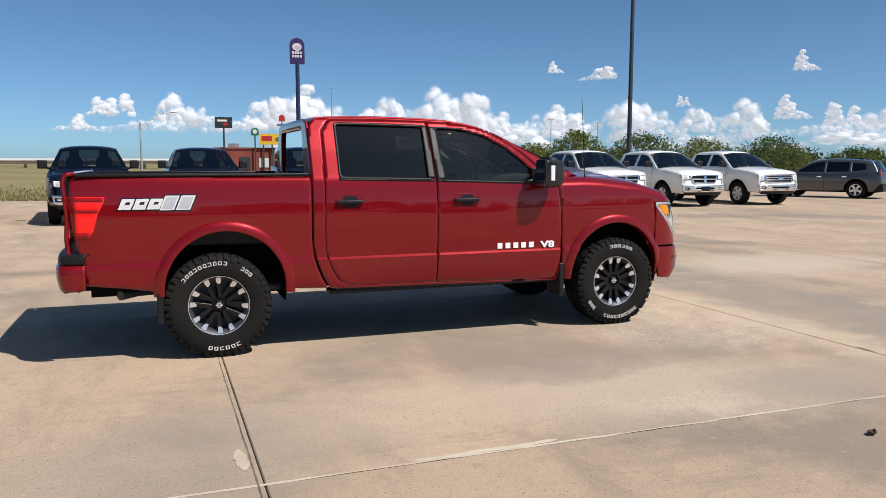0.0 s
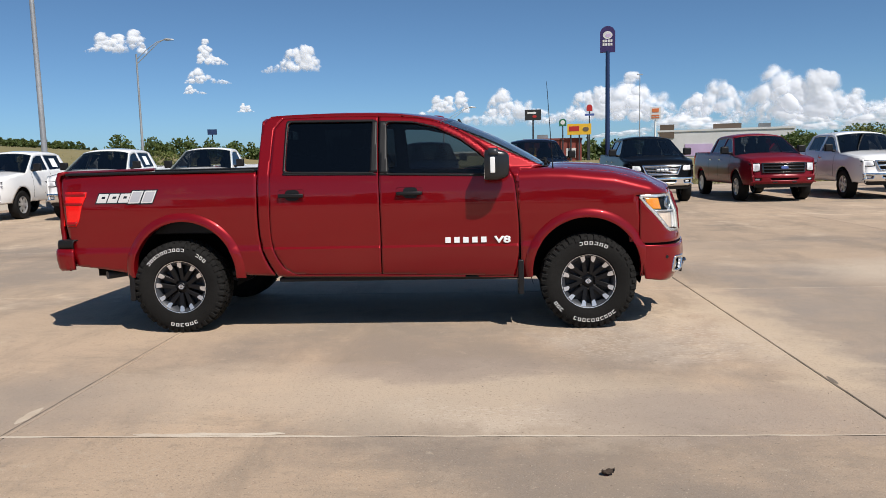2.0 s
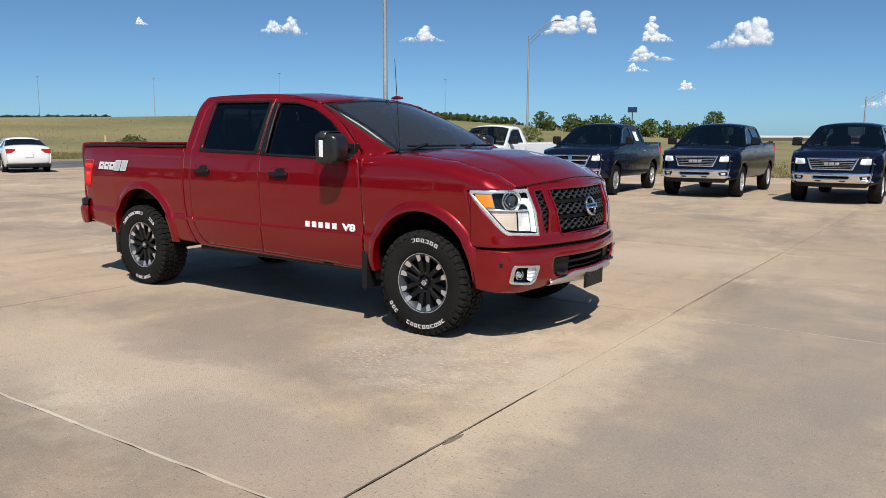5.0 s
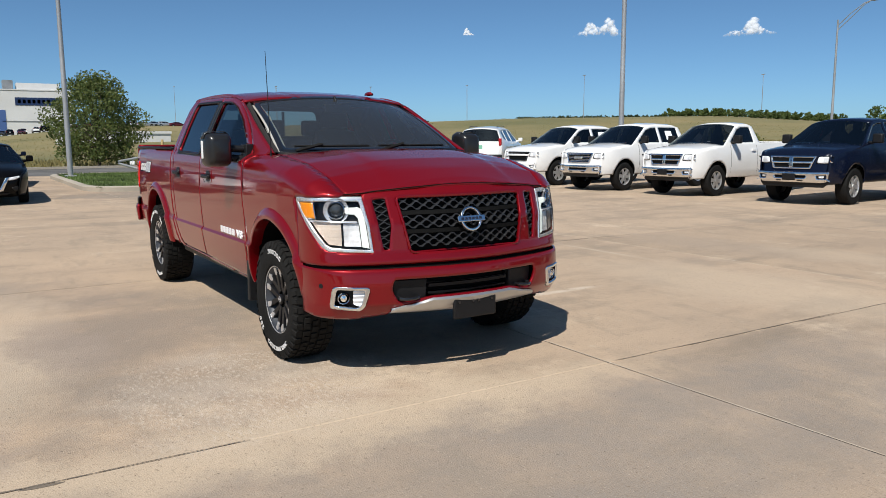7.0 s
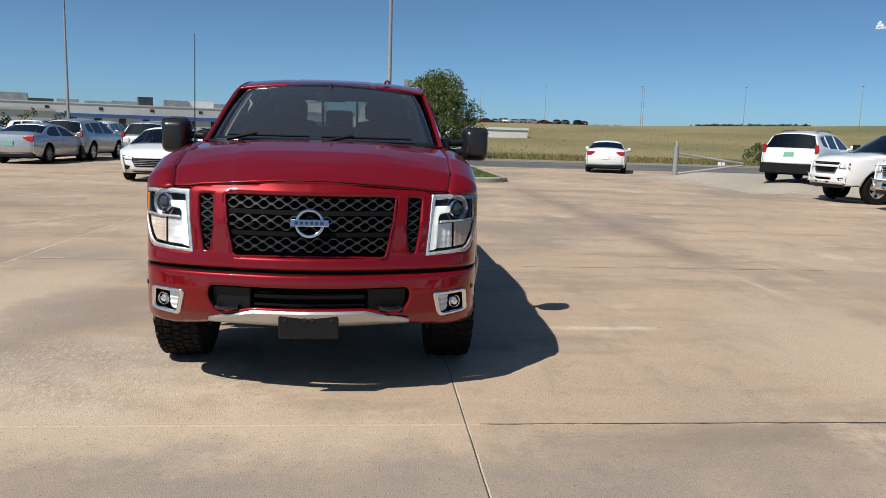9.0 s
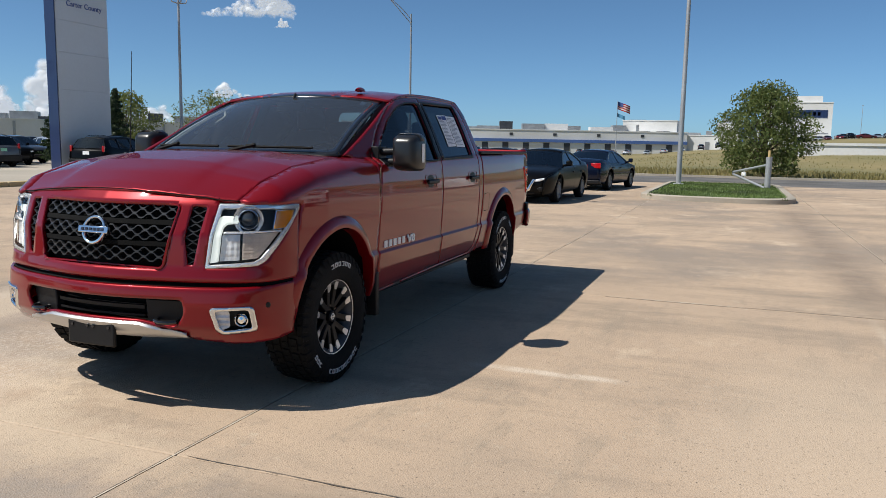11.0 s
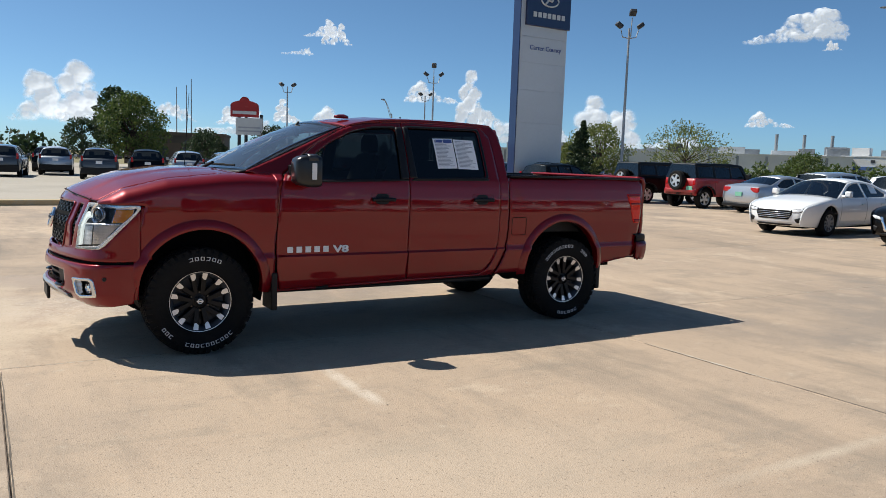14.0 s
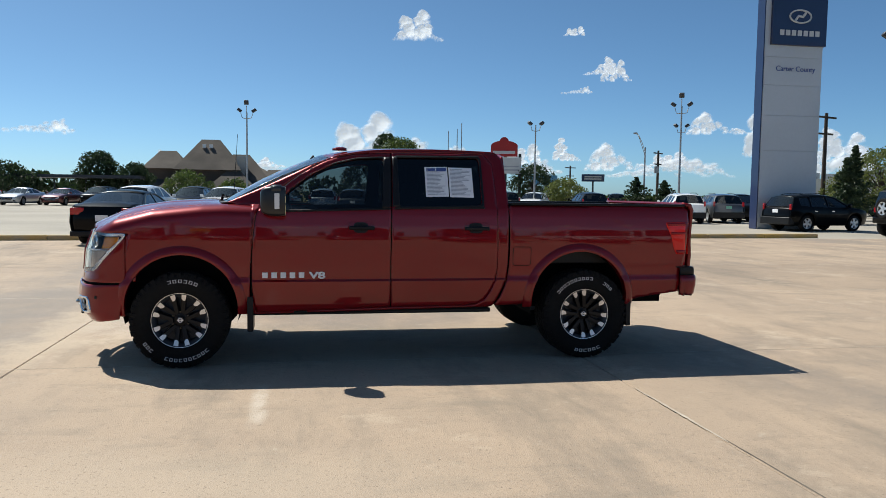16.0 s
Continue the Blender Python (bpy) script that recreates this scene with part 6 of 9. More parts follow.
    box(bm, (k["screen"][0] - 0.55, -W / 2 + 0.2, belt - 0.4), (k["screen"][0] - 0.1, W / 2 - 0.2, belt - 0.02))
    part("dashboard", bm, "dash_grey", t, bevel=0.02)
    # Door seams and handles.
    for sg in (-1, 1):
        for cx in k["cut"] if cell < 0.1 else ():
            bm = bmesh.new()
            zs = np.linspace(clear + 0.12, belt - 0.02, 6)
            for za, zb in zip(zs, zs[1:]):
                v = [bm.verts.new((cx + dx, sg * (half(cx, z) + 0.003), z)) for dx, z in ((-0.006, za), (0.006, za), (0.006, zb), (-0.006, zb))]
                bm.faces.new(v)
            part("door_seam", bm, "underside", t, smooth=0)
        for cx in k["cut"][: 1 if kind == "single" else 3]:
            hx = cx + (0.12 if cx < 0.9 else -9)
            if hx > -2:
                hz = belt - 0.16
                y = half(hx, hz)
                hd = bmesh.new()
                box(hd, (hx - 0.02, sg * y, hz - 0.018), (hx + 0.16, sg * (y + 0.035), hz + 0.018))
                part("door_handle", hd, "chrome" if kind in ("crew", "suv") else body_paint, t)
    # Mirrors.
    mx = k["windows"][0][-1][0] - 0.06
    for sg in (-1, 1):
        bm = bmesh.new()
        big = 1.35 if k["bed"] or kind == "offroad" else 0.95
        y = half(mx, belt)
        box(bm, (mx - 0.05, sg * (y + 0.06), belt + 0.02), (mx + 0.08, sg * (y + 0.06 + 0.17 * big), belt + 0.02 + 0.16 * big))
        box(bm, (mx - 0.02, sg * (y - 0.05), belt + 0.0), (mx + 0.05, sg * (y + 0.08), belt + 0.07))
        part("wing_mirror", bm, "black_plastic" if k["bed"] or kind == "offroad" else body_paint, t, bevel=0.03)
    # Front: grille, lamps, bumper.
    fx = k["front"]
    hw = W / 2

    def front_box(pname, y0, y1, z0, z1, d0, d1, mat, label="", bevel=0.01, both=False):
        for sg in (1, -1) if both else (1,):
            rows = []
            for a in np.linspace(y0, y1, 9):
                c = a / hw
                base = fx + (0.105 * (1 - c * c) - 0.05 if kind != "offroad" else 0.0)
                if abs(c) > 0.72 and kind != "offroad":
                    base -= (abs(c) - 0.72) * 0.26
                rows.append([(base + dd, sg * a, z) for dd, z in ((d0, z0), (d1, z0 + 0.004), (d1, z1 - 0.004), (d0, z1))])
            bm = loft(rows, closed=True)
            bm.verts.ensure_lookup_table()
            bm.faces.new([bm.verts[i] for i in range(4)])
            bm.faces.new([bm.verts[i] for i in range(len(bm.verts) - 4, len(bm.verts))])
            bmesh.ops.recalc_face_normals(bm, faces=bm.faces)
            part(pname, bm, mat, t, label, smooth=35)

    nose_pts = [p for p in top if p[0] > xf - 0.75 and p[1] < belt]

    def skin(y, z):
        """The front skin's x at a place of the face."""
        x = float(np.interp(z, [p[1] for p in nose_pts], [p[0] for p in nose_pts]))
        bow = 0.14 * max(0.0, (x - xf + 0.6) / 0.6)
        u = min(1.0, abs(y) / half(x, z))
        return x + bow * (1 - u * u) - bow * 0.35

    def front_poly(pname, pts, off, mat, label="", holes=(), both=False, deep=0.03, corner=0.02):
        """A piece of the face: an outline in (y, z), bent round the nose."""
        ring = rounded(pts, corner, 3) if corner else pts
        for sg in (1, -1) if both else (1,):
            fm = lambda y, z: (skin(y, z) + off, max(-1.0, min(1.0, y / (half(fx, z) * 1.005))) * half(fx, z) * 1.005, z)  # noqa: E731
            part(pname, sheet([(sg * y, z) for y, z in ring], fm, [[(sg * y, z) for y, z in h] for h in holes], 0.022), mat, t, label, smooth=35, solid=deep)

    def wide(y0, y1, z0, z1, low=1.0):
        return [(y0, z1), (y1, z1), (y1 * low, z0), (y0 * low, z0)]

    gm = "chrome" if chrome else "black_gloss"
    if k["bed"]:
        oval = face == "oval"
        w, low = (0.60, 0.97) if oval else (0.56, 0.80)
        g0, g1 = 0.80, 1.09
        ring = wide(-w, w, g0, g1, low)
        inner = wide(-w + 0.045, w - 0.045, g0 + 0.035, g1 - 0.035, low)
        front_poly("grille_mesh", wide(-w + 0.02, w - 0.02, g0 + 0.02, g1 - 0.02, low), 0.008, "underside", "dark mesh")
        front_poly("grille", ring, 0.030, gm, "bright grille surround" if chrome else "dark grille surround", [inner])
        mid = (g0 + g1) / 2
        if face == "cross":
            front_poly("grille_bar", [(-0.045, g1 - 0.03), (0.045, g1 - 0.03), (0.045, g0 + 0.03), (-0.045, g0 + 0.03)], 0.034, gm, corner=0)
            front_poly("grille_bar", [(-w * 0.86, mid + 0.022), (w * 0.86, mid + 0.022), (w * 0.86, mid - 0.022), (-w * 0.86, mid - 0.022)], 0.032, gm, corner=0)
        elif face == "bars":
            for z in np.linspace(g0 + 0.06, g1 - 0.06, 5):
                ww = w * (low + (1 - low) * (z - g0) / (g1 - g0)) - 0.05
                front_poly("grille_bar", [(-ww, z + 0.006), (ww, z + 0.006), (ww, z - 0.006), (-ww, z - 0.006)], 0.022, gm, corner=0)
            for n in range(3):
                front_poly("grille_mark", [(-0.16 + 0.115 * n, mid + 0.03), (-0.07 + 0.115 * n, mid + 0.03), (-0.07 + 0.115 * n, mid - 0.03), (-0.16 + 0.115 * n, mid - 0.03)], 0.036, "satin_silver", "plain silver block", corner=0)
        elif face == "dark":
            front_poly("grille_bar", [(-w + 0.02, mid + 0.07), (w - 0.02, mid + 0.07), (w - 0.03, mid + 0.01), (-w + 0.03, mid + 0.01)], 0.034, body_paint, "painted grille bar", corner=0)
        else:
            for z in (g0 + 0.10, g1 - 0.10):
                front_poly("grille_bar", [(-w + 0.04, z + 0.017), (w - 0.04, z + 0.017), (w - 0.04, z - 0.017), (-w + 0.04, z - 0.017)], 0.028, gm, corner=0)
            front_poly("grille_mark", [(-0.11, mid), (-0.08, mid + 0.04), (0.08, mid + 0.04), (0.11, mid), (0.08, mid - 0.04), (-0.08, mid - 0.04)], 0.04, "print_blue" if color == "ruby" else gm, "plain oval mark")
        if oval:
            lamp = [(w + 0.03, 1.08), (0.84, 1.07), (0.88, 1.03), (0.86, 0.86), (0.74, 0.84), (w + 0.03, 0.86)]
        else:
            lamp = [(w + 0.03, 1.07), (0.80, 1.08), (0.90, 1.05), (0.89, 0.94), (0.72, 0.915), (w + 0.0, 0.93)]
        front_poly("lamp_housing", out_poly(lamp, 1.08), 0.006, "black_gloss", both=True, deep=0.08)
        front_poly("headlamp", out_poly(lamp, 0.90), 0.016, "lamp_clear", "clear headlamp", both=True, deep=0.05)
        front_poly("turn_lamp", [(0.83, 1.03), (0.885, 1.02), (0.88, 0.96), (0.83, 0.955)], 0.02, "amber", "amber corner lens", both=True)
        bmat = "chrome" if chrome else body_paint
        slot = [(-0.40, 0.665), (0.40, 0.665), (0.36, 0.605), (-0.36, 0.605)]
        fog = [(0.60, 0.665), (0.80, 0.675), (0.79, 0.585), (0.62, 0.585)]
        front_poly("front_bumper", [(-0.93, 0.745), (-0.55, 0.735), (0.55, 0.735), (0.93, 0.745), (0.93, 0.56), (0.72, 0.50), (-0.72, 0.50), (-0.93, 0.56)], 0.045, bmat, "chrome bumper" if chrome else "painted bumper", [slot, fog, [(-y, z) for y, z in fog]], deep=0.08)
        front_poly("bumper_slot", out_poly(slot, 1.05), 0.012, "underside", "dark bumper slot")
        front_poly("fog_recess", out_poly(fog, 1.05), 0.012, "black_plastic", both=True)
        front_poly("fog_lamp", out_poly(fog, 0.55), 0.025, "lamp_clear", "fog lamp", both=True, corner=0.015)
        front_poly("bumper_valance", [(-0.84, 0.52), (0.84, 0.52), (0.74, 0.40), (-0.74, 0.40)], 0.03, "black_plastic", "black valance", deep=0.08)
        for n in (-0.26, 0.26):
            front_poly("tow_hook", [(n - 0.07, 0.565), (n + 0.07, 0.565), (n + 0.06, 0.53), (n - 0.06, 0.53)], 0.052, "black_gloss", "black tow hook opening", corner=0.012)
        if face == "cross":
            front_poly("plate_bracket", wide(-0.155, 0.155, 0.55, 0.70), 0.065, "black_plastic", "black plate bracket", corner=0.01)
    elif kind == "offroad":
        front_box("grille", -0.55, 0.55, 0.80, 1.17, -0.05, 0.02, body_paint)
    else:
        if kind == "suv":
            front_poly("grille", wide(-0.58, 0.58, 0.58, 0.80, 0.92), 0.012, "underside", "dark grille")
            lamp = [(y * 0.87, z) for y, z in [(0.60, 0.80), (0.86, 0.83), (0.87, 0.75), (0.66, 0.71)]]
            g0, g1 = 0.58, 0.80
        elif face == "vee":
            g0, g1 = 0.34, 0.66
            ring = [(-0.46, g1), (0.46, g1), (0.34, 0.36), (0.24, g0), (-0.24, g0), (-0.34, 0.36)]
            front_poly("grille", ring, 0.010, "underside", "dark grille")
            trim = [(-0.50, g1), (-0.43, g1), (-0.30, 0.40), (-0.20, 0.375), (0.20, 0.375), (0.30, 0.40), (0.43, g1), (0.50, g1), (0.36, 0.345), (0.24, 0.315), (-0.24, 0.315), (-0.36, 0.345)]
            front_poly("grille_trim", trim, 0.026, "chrome", "chrome V-shaped trim", corner=0)
            front_poly("grille_mark", [(-0.055, 0.55), (0.055, 0.55), (0.055, 0.45), (-0.055, 0.45)], 0.03, "chrome", "plain round mark", corner=0.05)
            lamp = [(y * 0.87, z) for y, z in [(0.50, 0.645), (0.84, 0.70), (0.87, 0.66), (0.74, 0.60), (0.53, 0.58)]]
        else:
            g0, g1 = 0.40, 0.62
            ring = [(-0.43, 0.63), (0.43, 0.63), (0.49, 0.55), (0.41, 0.40), (-0.41, 0.40), (-0.49, 0.55)]
            front_poly("grille", ring, 0.010, "underside", "dark grille")
            for z in np.linspace(g0 + 0.045, g1 - 0.04, 4):
                ww = 0.44 if z < 0.45 else 0.45
                front_poly("grille_bar", [(-ww, z + 0.005), (ww, z + 0.005), (ww, z - 0.005), (-ww, z - 0.005)], 0.02, "chrome" if chrome else "dark_metal", corner=0)
            lamp = [(y * 0.87, z) for y, z in [(0.52, 0.645), (0.83, 0.69), (0.87, 0.655), (0.76, 0.585), (0.54, 0.575)]]
        front_poly("lamp_housing", out_poly(lamp, 1.10), 0.006, "black_gloss", both=True, deep=0.10)
        front_poly("headlamp", out_poly(lamp, 0.84), 0.014, "lamp_clear", "clear headlamp", both=True, deep=0.06, corner=0.012)
        zf = 0.36 if kind == "sedan" else 0.50
        front_poly("fog_recess", [(0.54, zf + 0.06), (0.68, zf + 0.10), (0.69, zf - 0.02), (0.60, zf - 0.04)], 0.012, "black_plastic", both=True)
        front_poly("lower_intake", wide(-0.50, 0.50, clear + 0.03, g0 - 0.06 if kind == "suv" else 0.295, 0.85), 0.012, "black_plastic", "black lower intake")
    # Rear: lamps, bumper, plate.
    rx = {"crew": -2.905, "single": -2.865, "sedan": -2.40, "suv": -2.30, "offroad": -2.06}[kind]
    lz = {"crew": (0.98, 1.30), "single": (0.98, 1.28), "sedan": (0.80, 0.98), "suv": (0.95, 1.22), "offroad": (0.95, 1.15)}[kind]
    for sg in (-1, 1):
        bm = bmesh.new()
        y1 = half(rx + 0.02, lz[0]) + (0.008 if k["bed"] else -0.004)
        y0 = {"crew": y1 - 0.13, "single": y1 - 0.13, "sedan": y1 - 0.36, "suv": y1 - 0.11, "offroad": y1 - 0.14}[kind]
        box(bm, (rx - 0.015, sg * y0, lz[0]), (rx + (0.16 if k["bed"] else 0.07), sg * y1, lz[1]))
        part("tail_lamp", bm, "tail_red" if k["bed"] else "tail_dark", t, "red tail lamp", bevel=0.02)
    if not k["bed"]:
        bm = bmesh.new()
        yk = half(rx + 0.05, 0.5) + 0.012 if kind == "suv" else W / 2 - 0.10
        box(bm, (rx - (0.12 if kind == "suv" else 0.07), -yk, clear + 0.02), (rx + 0.2, yk, 0.63 if kind == "suv" else clear + 0.16))
        part("bumper_skirt", bm, "black_plastic", t, bevel=0.03)
    bm = bmesh.new()
    pz = {"crew": 0.60, "single": 0.60, "sedan": 0.72, "suv": 0.90, "offroad": 0.82}[kind]
    py = -0.55 if kind == "offroad" else 0.0
    box(bm, (rx - {"suv": 0.09, "sedan": 0.112}.get(kind, 0.062), py - 0.155, pz - 0.08), (rx - 0.03, py + 0.155, pz + 0.08))
    part("plate", bm, plate or "paper", t, "plain plate", smooth=0)
    if kind == "offroad":
        add_wheel(t, 0, 0, r, 0.25, "five", "spare_wheel").matrix_basis = pose(rx - 0.14, 0.06, 1.12, 0, 0, -90)
        bm = bmesh.new()
        for sg in (-1, 1):
            for x in (xa, xb):
                rows = [[(x + (ra + 0.0) * math.cos(a), sg * (hw + d), r + 0.06 + (ra - 0.02) * math.sin(a)) for d in (-0.06, 0.10, 0.11)] for a in np.linspace(0.25, math.pi - 0.25, 9)]
                for p0, p1 in zip(rows, rows[1:]):
                    for i in range(2):
                        bm.faces.new([bm.verts.new(q) for q in (p0[i], p0[i + 1], p1[i + 1], p1[i])])
        part("fender_flare", bm, "black_plastic", t, "black fender flares", solid=0.02)
    # Price sheets behind the glass.
    if tags:
        w = k["windows"][1 if len(k["windows"]) > 1 else 0]
        cx = np.mean([p[0] for p in w])
        for sg in (-1, 1):
            bm = bmesh.new()
            q = [(cx - 0.16, belt + 0.12), (cx + 0.16, belt + 0.12), (cx + 0.16, belt + 0.38), (cx - 0.16, belt + 0.38)]
            bm.faces.new([bm.verts.new((x, sg * (half(x, z) - 0.010), z)) for x, z in q])
            part("window_paper", bm, "paper", t, "white sheet in the window", smooth=0)
    if kind == "suv" and cell < 0.08:
        for sg in (-1, 1):
            bm = bmesh.new()
            tube(bm, [(0.0, sg * (half(0, 1.6) - 0.08), 1.66), (-0.4, sg * (half(0, 1.6) - 0.08), 1.70), (-1.3, sg * (half(0, 1.6) - 0.08), 1.68), (-1.55, sg * (half(0, 1.6) - 0.08), 1.63)], 0.014, 6)
            part("roof_rail", bm, "chrome" if chrome else "black_plastic", t)
    for x in (xa, xb):
        for sg in (-1, 1):
            add_wheel(t, x, sg * (hw - k["tw"] / 2 - 0.02), r, k["tw"], k["style"])
    return t


def facing(x, y, deg, axle, front=True):
    """A pose from where the middle of the front (or rear) axle stands, and the heading."""
    d = -axle / 2 if front else axle / 2
    return pose(x + d * math.cos(radians(deg)), y + d * math.sin(radians(deg)), 0, 0, 0, deg)


ROW = "trucks parked nose-out in a row"
vehicle("pickup_truck", "white crew-cab pickup with a dark split grille", "pickup truck", "crew", "white", facing(-13.2, 13.5, -88, 3.6) @ Matrix.Diagonal((0.94, 0.94, 1.0, 1.0)), "dark", ROW, tags=True, chrome=False)
vehicle("pickup_truck", "white crew-cab pickup with chrome bumper and price sheet", "pickup truck", "crew", "white", facing(-10.15, 13.35, -87, 3.6) @ Matrix.Diagonal((0.94, 0.94, 1.0, 1.0)), "bars", ROW, tags=True)
vehicle("pickup_truck", "white single-cab work pickup with chrome bumper", "pickup truck", "single", "white", facing(-7.2, 13.65, -87, 3.55) @ Matrix.Diagonal((0.94, 0.94, 1.0, 1.0)), "cross", ROW)
vehicle("pickup_truck", "dark blue crew-cab pickup with chrome cross grille", "pickup truck", "crew", "dark_blue", facing(-3.75, 13.9, -86, 3.6) @ Matrix.Diagonal((0.96, 0.96, 1.0, 1.0)), "cross", ROW, tags=True)
vehicle("pickup_truck", "dark blue crew-cab pickup with black hood vents", "pickup truck", "crew", "dark_blue", facing(-0.9, 15.5, -88, 3.6), "bars", ROW)
vehicle("pickup_truck", "dark blue crew-cab pickup with a bright barred grille", "pickup truck", "crew", "dark_blue", facing(2.35, 15.4, -91, 3.6), "bars", ROW)
vehicle("pickup_truck", "black crew-cab pickup with a bright barred grille", "pickup truck", "crew", "black", facing(5.85, 15.6, -90, 3.6), "bars", ROW)
vehicle("pickup_truck", "ruby red crew-cab pickup with a dark grille", "pickup truck", "crew", "ruby", facing(9.1, 15.3, -90, 3.6), "oval", ROW, chrome=False)
vehicle("pickup_truck", "white crew-cab pickup with chrome cross grille", "pickup truck", "crew", "white", facing(12.2, 15.5, -90, 3.6), "cross", ROW)
vehicle("pickup_truck", "white quad-cab pickup with chrome cross grille", "pickup truck", "crew", "white", facing(15.2, 15.3, -90, 3.6), "cross", ROW)
vehicle("pickup_truck", "white crew-cab pickup with a chrome oval-badge grille", "pickup truck", "crew", "white", facing(18.45, 15.3, -90, 3.6), "oval", ROW)
vehicle("small_suv", "dark grey compact crossover parked side-on", "car", "suv", "grey", pose(25.4, 18.8, 0, 0, 0, 118), chrome=False)
vehicle("suv", "white crossover with dark lower cladding, seen from behind", "car", "suv", "white", Matrix.Translation((0, 0, 0.303)) @ facing(-17.4, 14.3, 133, 2.8, False), chrome=False, plate="plate_green")
vehicle("sedan", "white sedan standing at the lot's exit", "car", "sedan", "white", facing(-28.0, 11.1, 161, 2.82, False))
vehicle("sedan", "black sedan with a chrome V-shaped grille", "car", "sedan", "black", facing(-14.9, -2.2, -2, 2.82), "vee")
vehicle("sedan", "white sedan with dark multi-bar grille and price sheet", "car", "sedan", "white", facing(-15.0, -5.5, 3, 2.82), tags=True)
vehicle("sedan", "dark blue sedan backed towards the lot", "car", "sedan", "dark_blue", facing(-22.7, -2.0, 172, 2.82, False), chrome=False)
vehicle("sedan", "black sedan with a green dealer plate", "car", "sedan", "black", facing(-22.4, -5.6, 176, 2.82, False), chrome=False, plate="plate_green")
vehicle("sedan", "silver fastback sedan with a green dealer plate", "car", "sedan", "silver", facing(-22.6, -12.3, 176, 2.82, False), plate="plate_green")
vehicle("off_roader", "red four-door off-roader with black hard top", "car", "offroad", "bright_red", facing(-22.5, -15.6, 178, 3.0, False), hardtop="black_plastic", plate="plate_green")
vehicle("off_roader", "black four-door off-roader with spare wheel on the back", "car", "offroad", "black", facing(-22.7, -19.0, 178, 3.0, False), hardtop="black_plastic", plate="plate_green")
vehicle("suv", "black sporty crossover parked by the sign tower", "car", "suv", "black", facing(-21.3, -23.9, 190, 2.8, False), chrome=False)
vehicle("suv", "white crossover parked behind the kerb", "car", "suv", "white", facing(-20.4, -32.0, 255, 2.8, False), chrome=False)
vehicle("suv", "dark grey crossover parked behind the kerb", "car", "suv", "grey", facing(-23.2, -32.8, 255, 2.8, False), chrome=False, plate="plate_green")
vehicle("sedan", "black sedan with bright tail trim parked by the kerb", "car", "sedan", "black", facing(5.72, -14.6, 264, 2.82, False), chrome=True)


# ---- kerbs, islands, gates ----
def kerb_bar(name, p, q, mat, label, w=0.30, h=0.15):
    d = Vector((q[0] - p[0], q[1] - p[1], 0))
    n = max(1, round(d.length / 2.4))
    t = thing(name, label, "kerb", kind="structure", at=pose(p[0], p[1], 0, 0, 0, math.degrees(math.atan2(d.y, d.x))))
    for k in range(n):
        bm = bmesh.new()
        box(bm, (d.length * k / n + 0.004, -w / 2, -0.05), (d.length * (k + 1) / n - 0.004, w / 2, h))
        part("kerb_stone", bm, mat, t, bevel=0.03)
    return t


kerb_bar("kerb_1", (46.0, -12.4), (-18.4, -18.3), "kerb_yellow", "worn yellow kerb with pale chipped spots")
kerb_bar("kerb_2", (-13.0, 13.9), (-22.0, 12.3), "old_concrete", "low pale concrete kerb by the gate", 0.5, 0.08)


def island(x0, x1, y0, y1):
    ring = rounded([(x0, y0), (x1, y0), (x1, y1), (x0, y1)], 1.6, 8)
    inner = [(x + 0.22 * (1 if x < (x0 + x1) / 2 else -1), y + 0.22 * (1 if y < (y0 + y1) / 2 else -1)) for x, y in ring]
    t = thing("planting_island", "kerbed lawn island with pale concrete rim", "kerb", kind="structure")
    rows = [[(x, y, z) for x, y in r] for r, z in ((ring, -0.05), (ring, 0.13), ([(x * 0.995 + (x0 + x1) / 2 * 0.005, y * 0.98 + (y0 + y1) / 2 * 0.02) for x, y in ring], 0.155), (inner, 0.155), (inner, 0.05))]
    bm = loft(rows, closed=True)
    bmesh.ops.recalc_face_normals(bm, faces=bm.faces)
    part("kerb_rim", bm, "old_concrete", t, "pale concrete rim")
    bm = sheet(inner, lambda x, y: (x, y, 0.12 + 0.03 * noise.noise(Vector((x, y, 0)))), (), 0.5)
    part("lawn", bm, "lawn", t, "short green lawn")
    rng = random.Random(7)
    bm = bmesh.new()
    for _ in range(9000):
        x, y = rng.uniform(x0 + 0.3, x1 - 0.3), rng.uniform(y0 + 0.3, y1 - 0.3)
        a, h = rng.uniform(0, math.tau), rng.uniform(0.03, 0.10)
        dx, dy = 0.012 * math.cos(a), 0.012 * math.sin(a)
        bm.faces.new([bm.verts.new(p) for p in ((x - dx, y - dy, 0.11), (x + dx, y + dy, 0.11), (x + rng.uniform(-0.04, 0.04), y + rng.uniform(-0.04, 0.04), 0.12 + h))])
    tagged(part("grass_blades", bm, "lawn", smooth=0), "short green grass blades on the island", "grass", kind="stuff")


island(-29.6, -17.6, 0.4, 4.9)


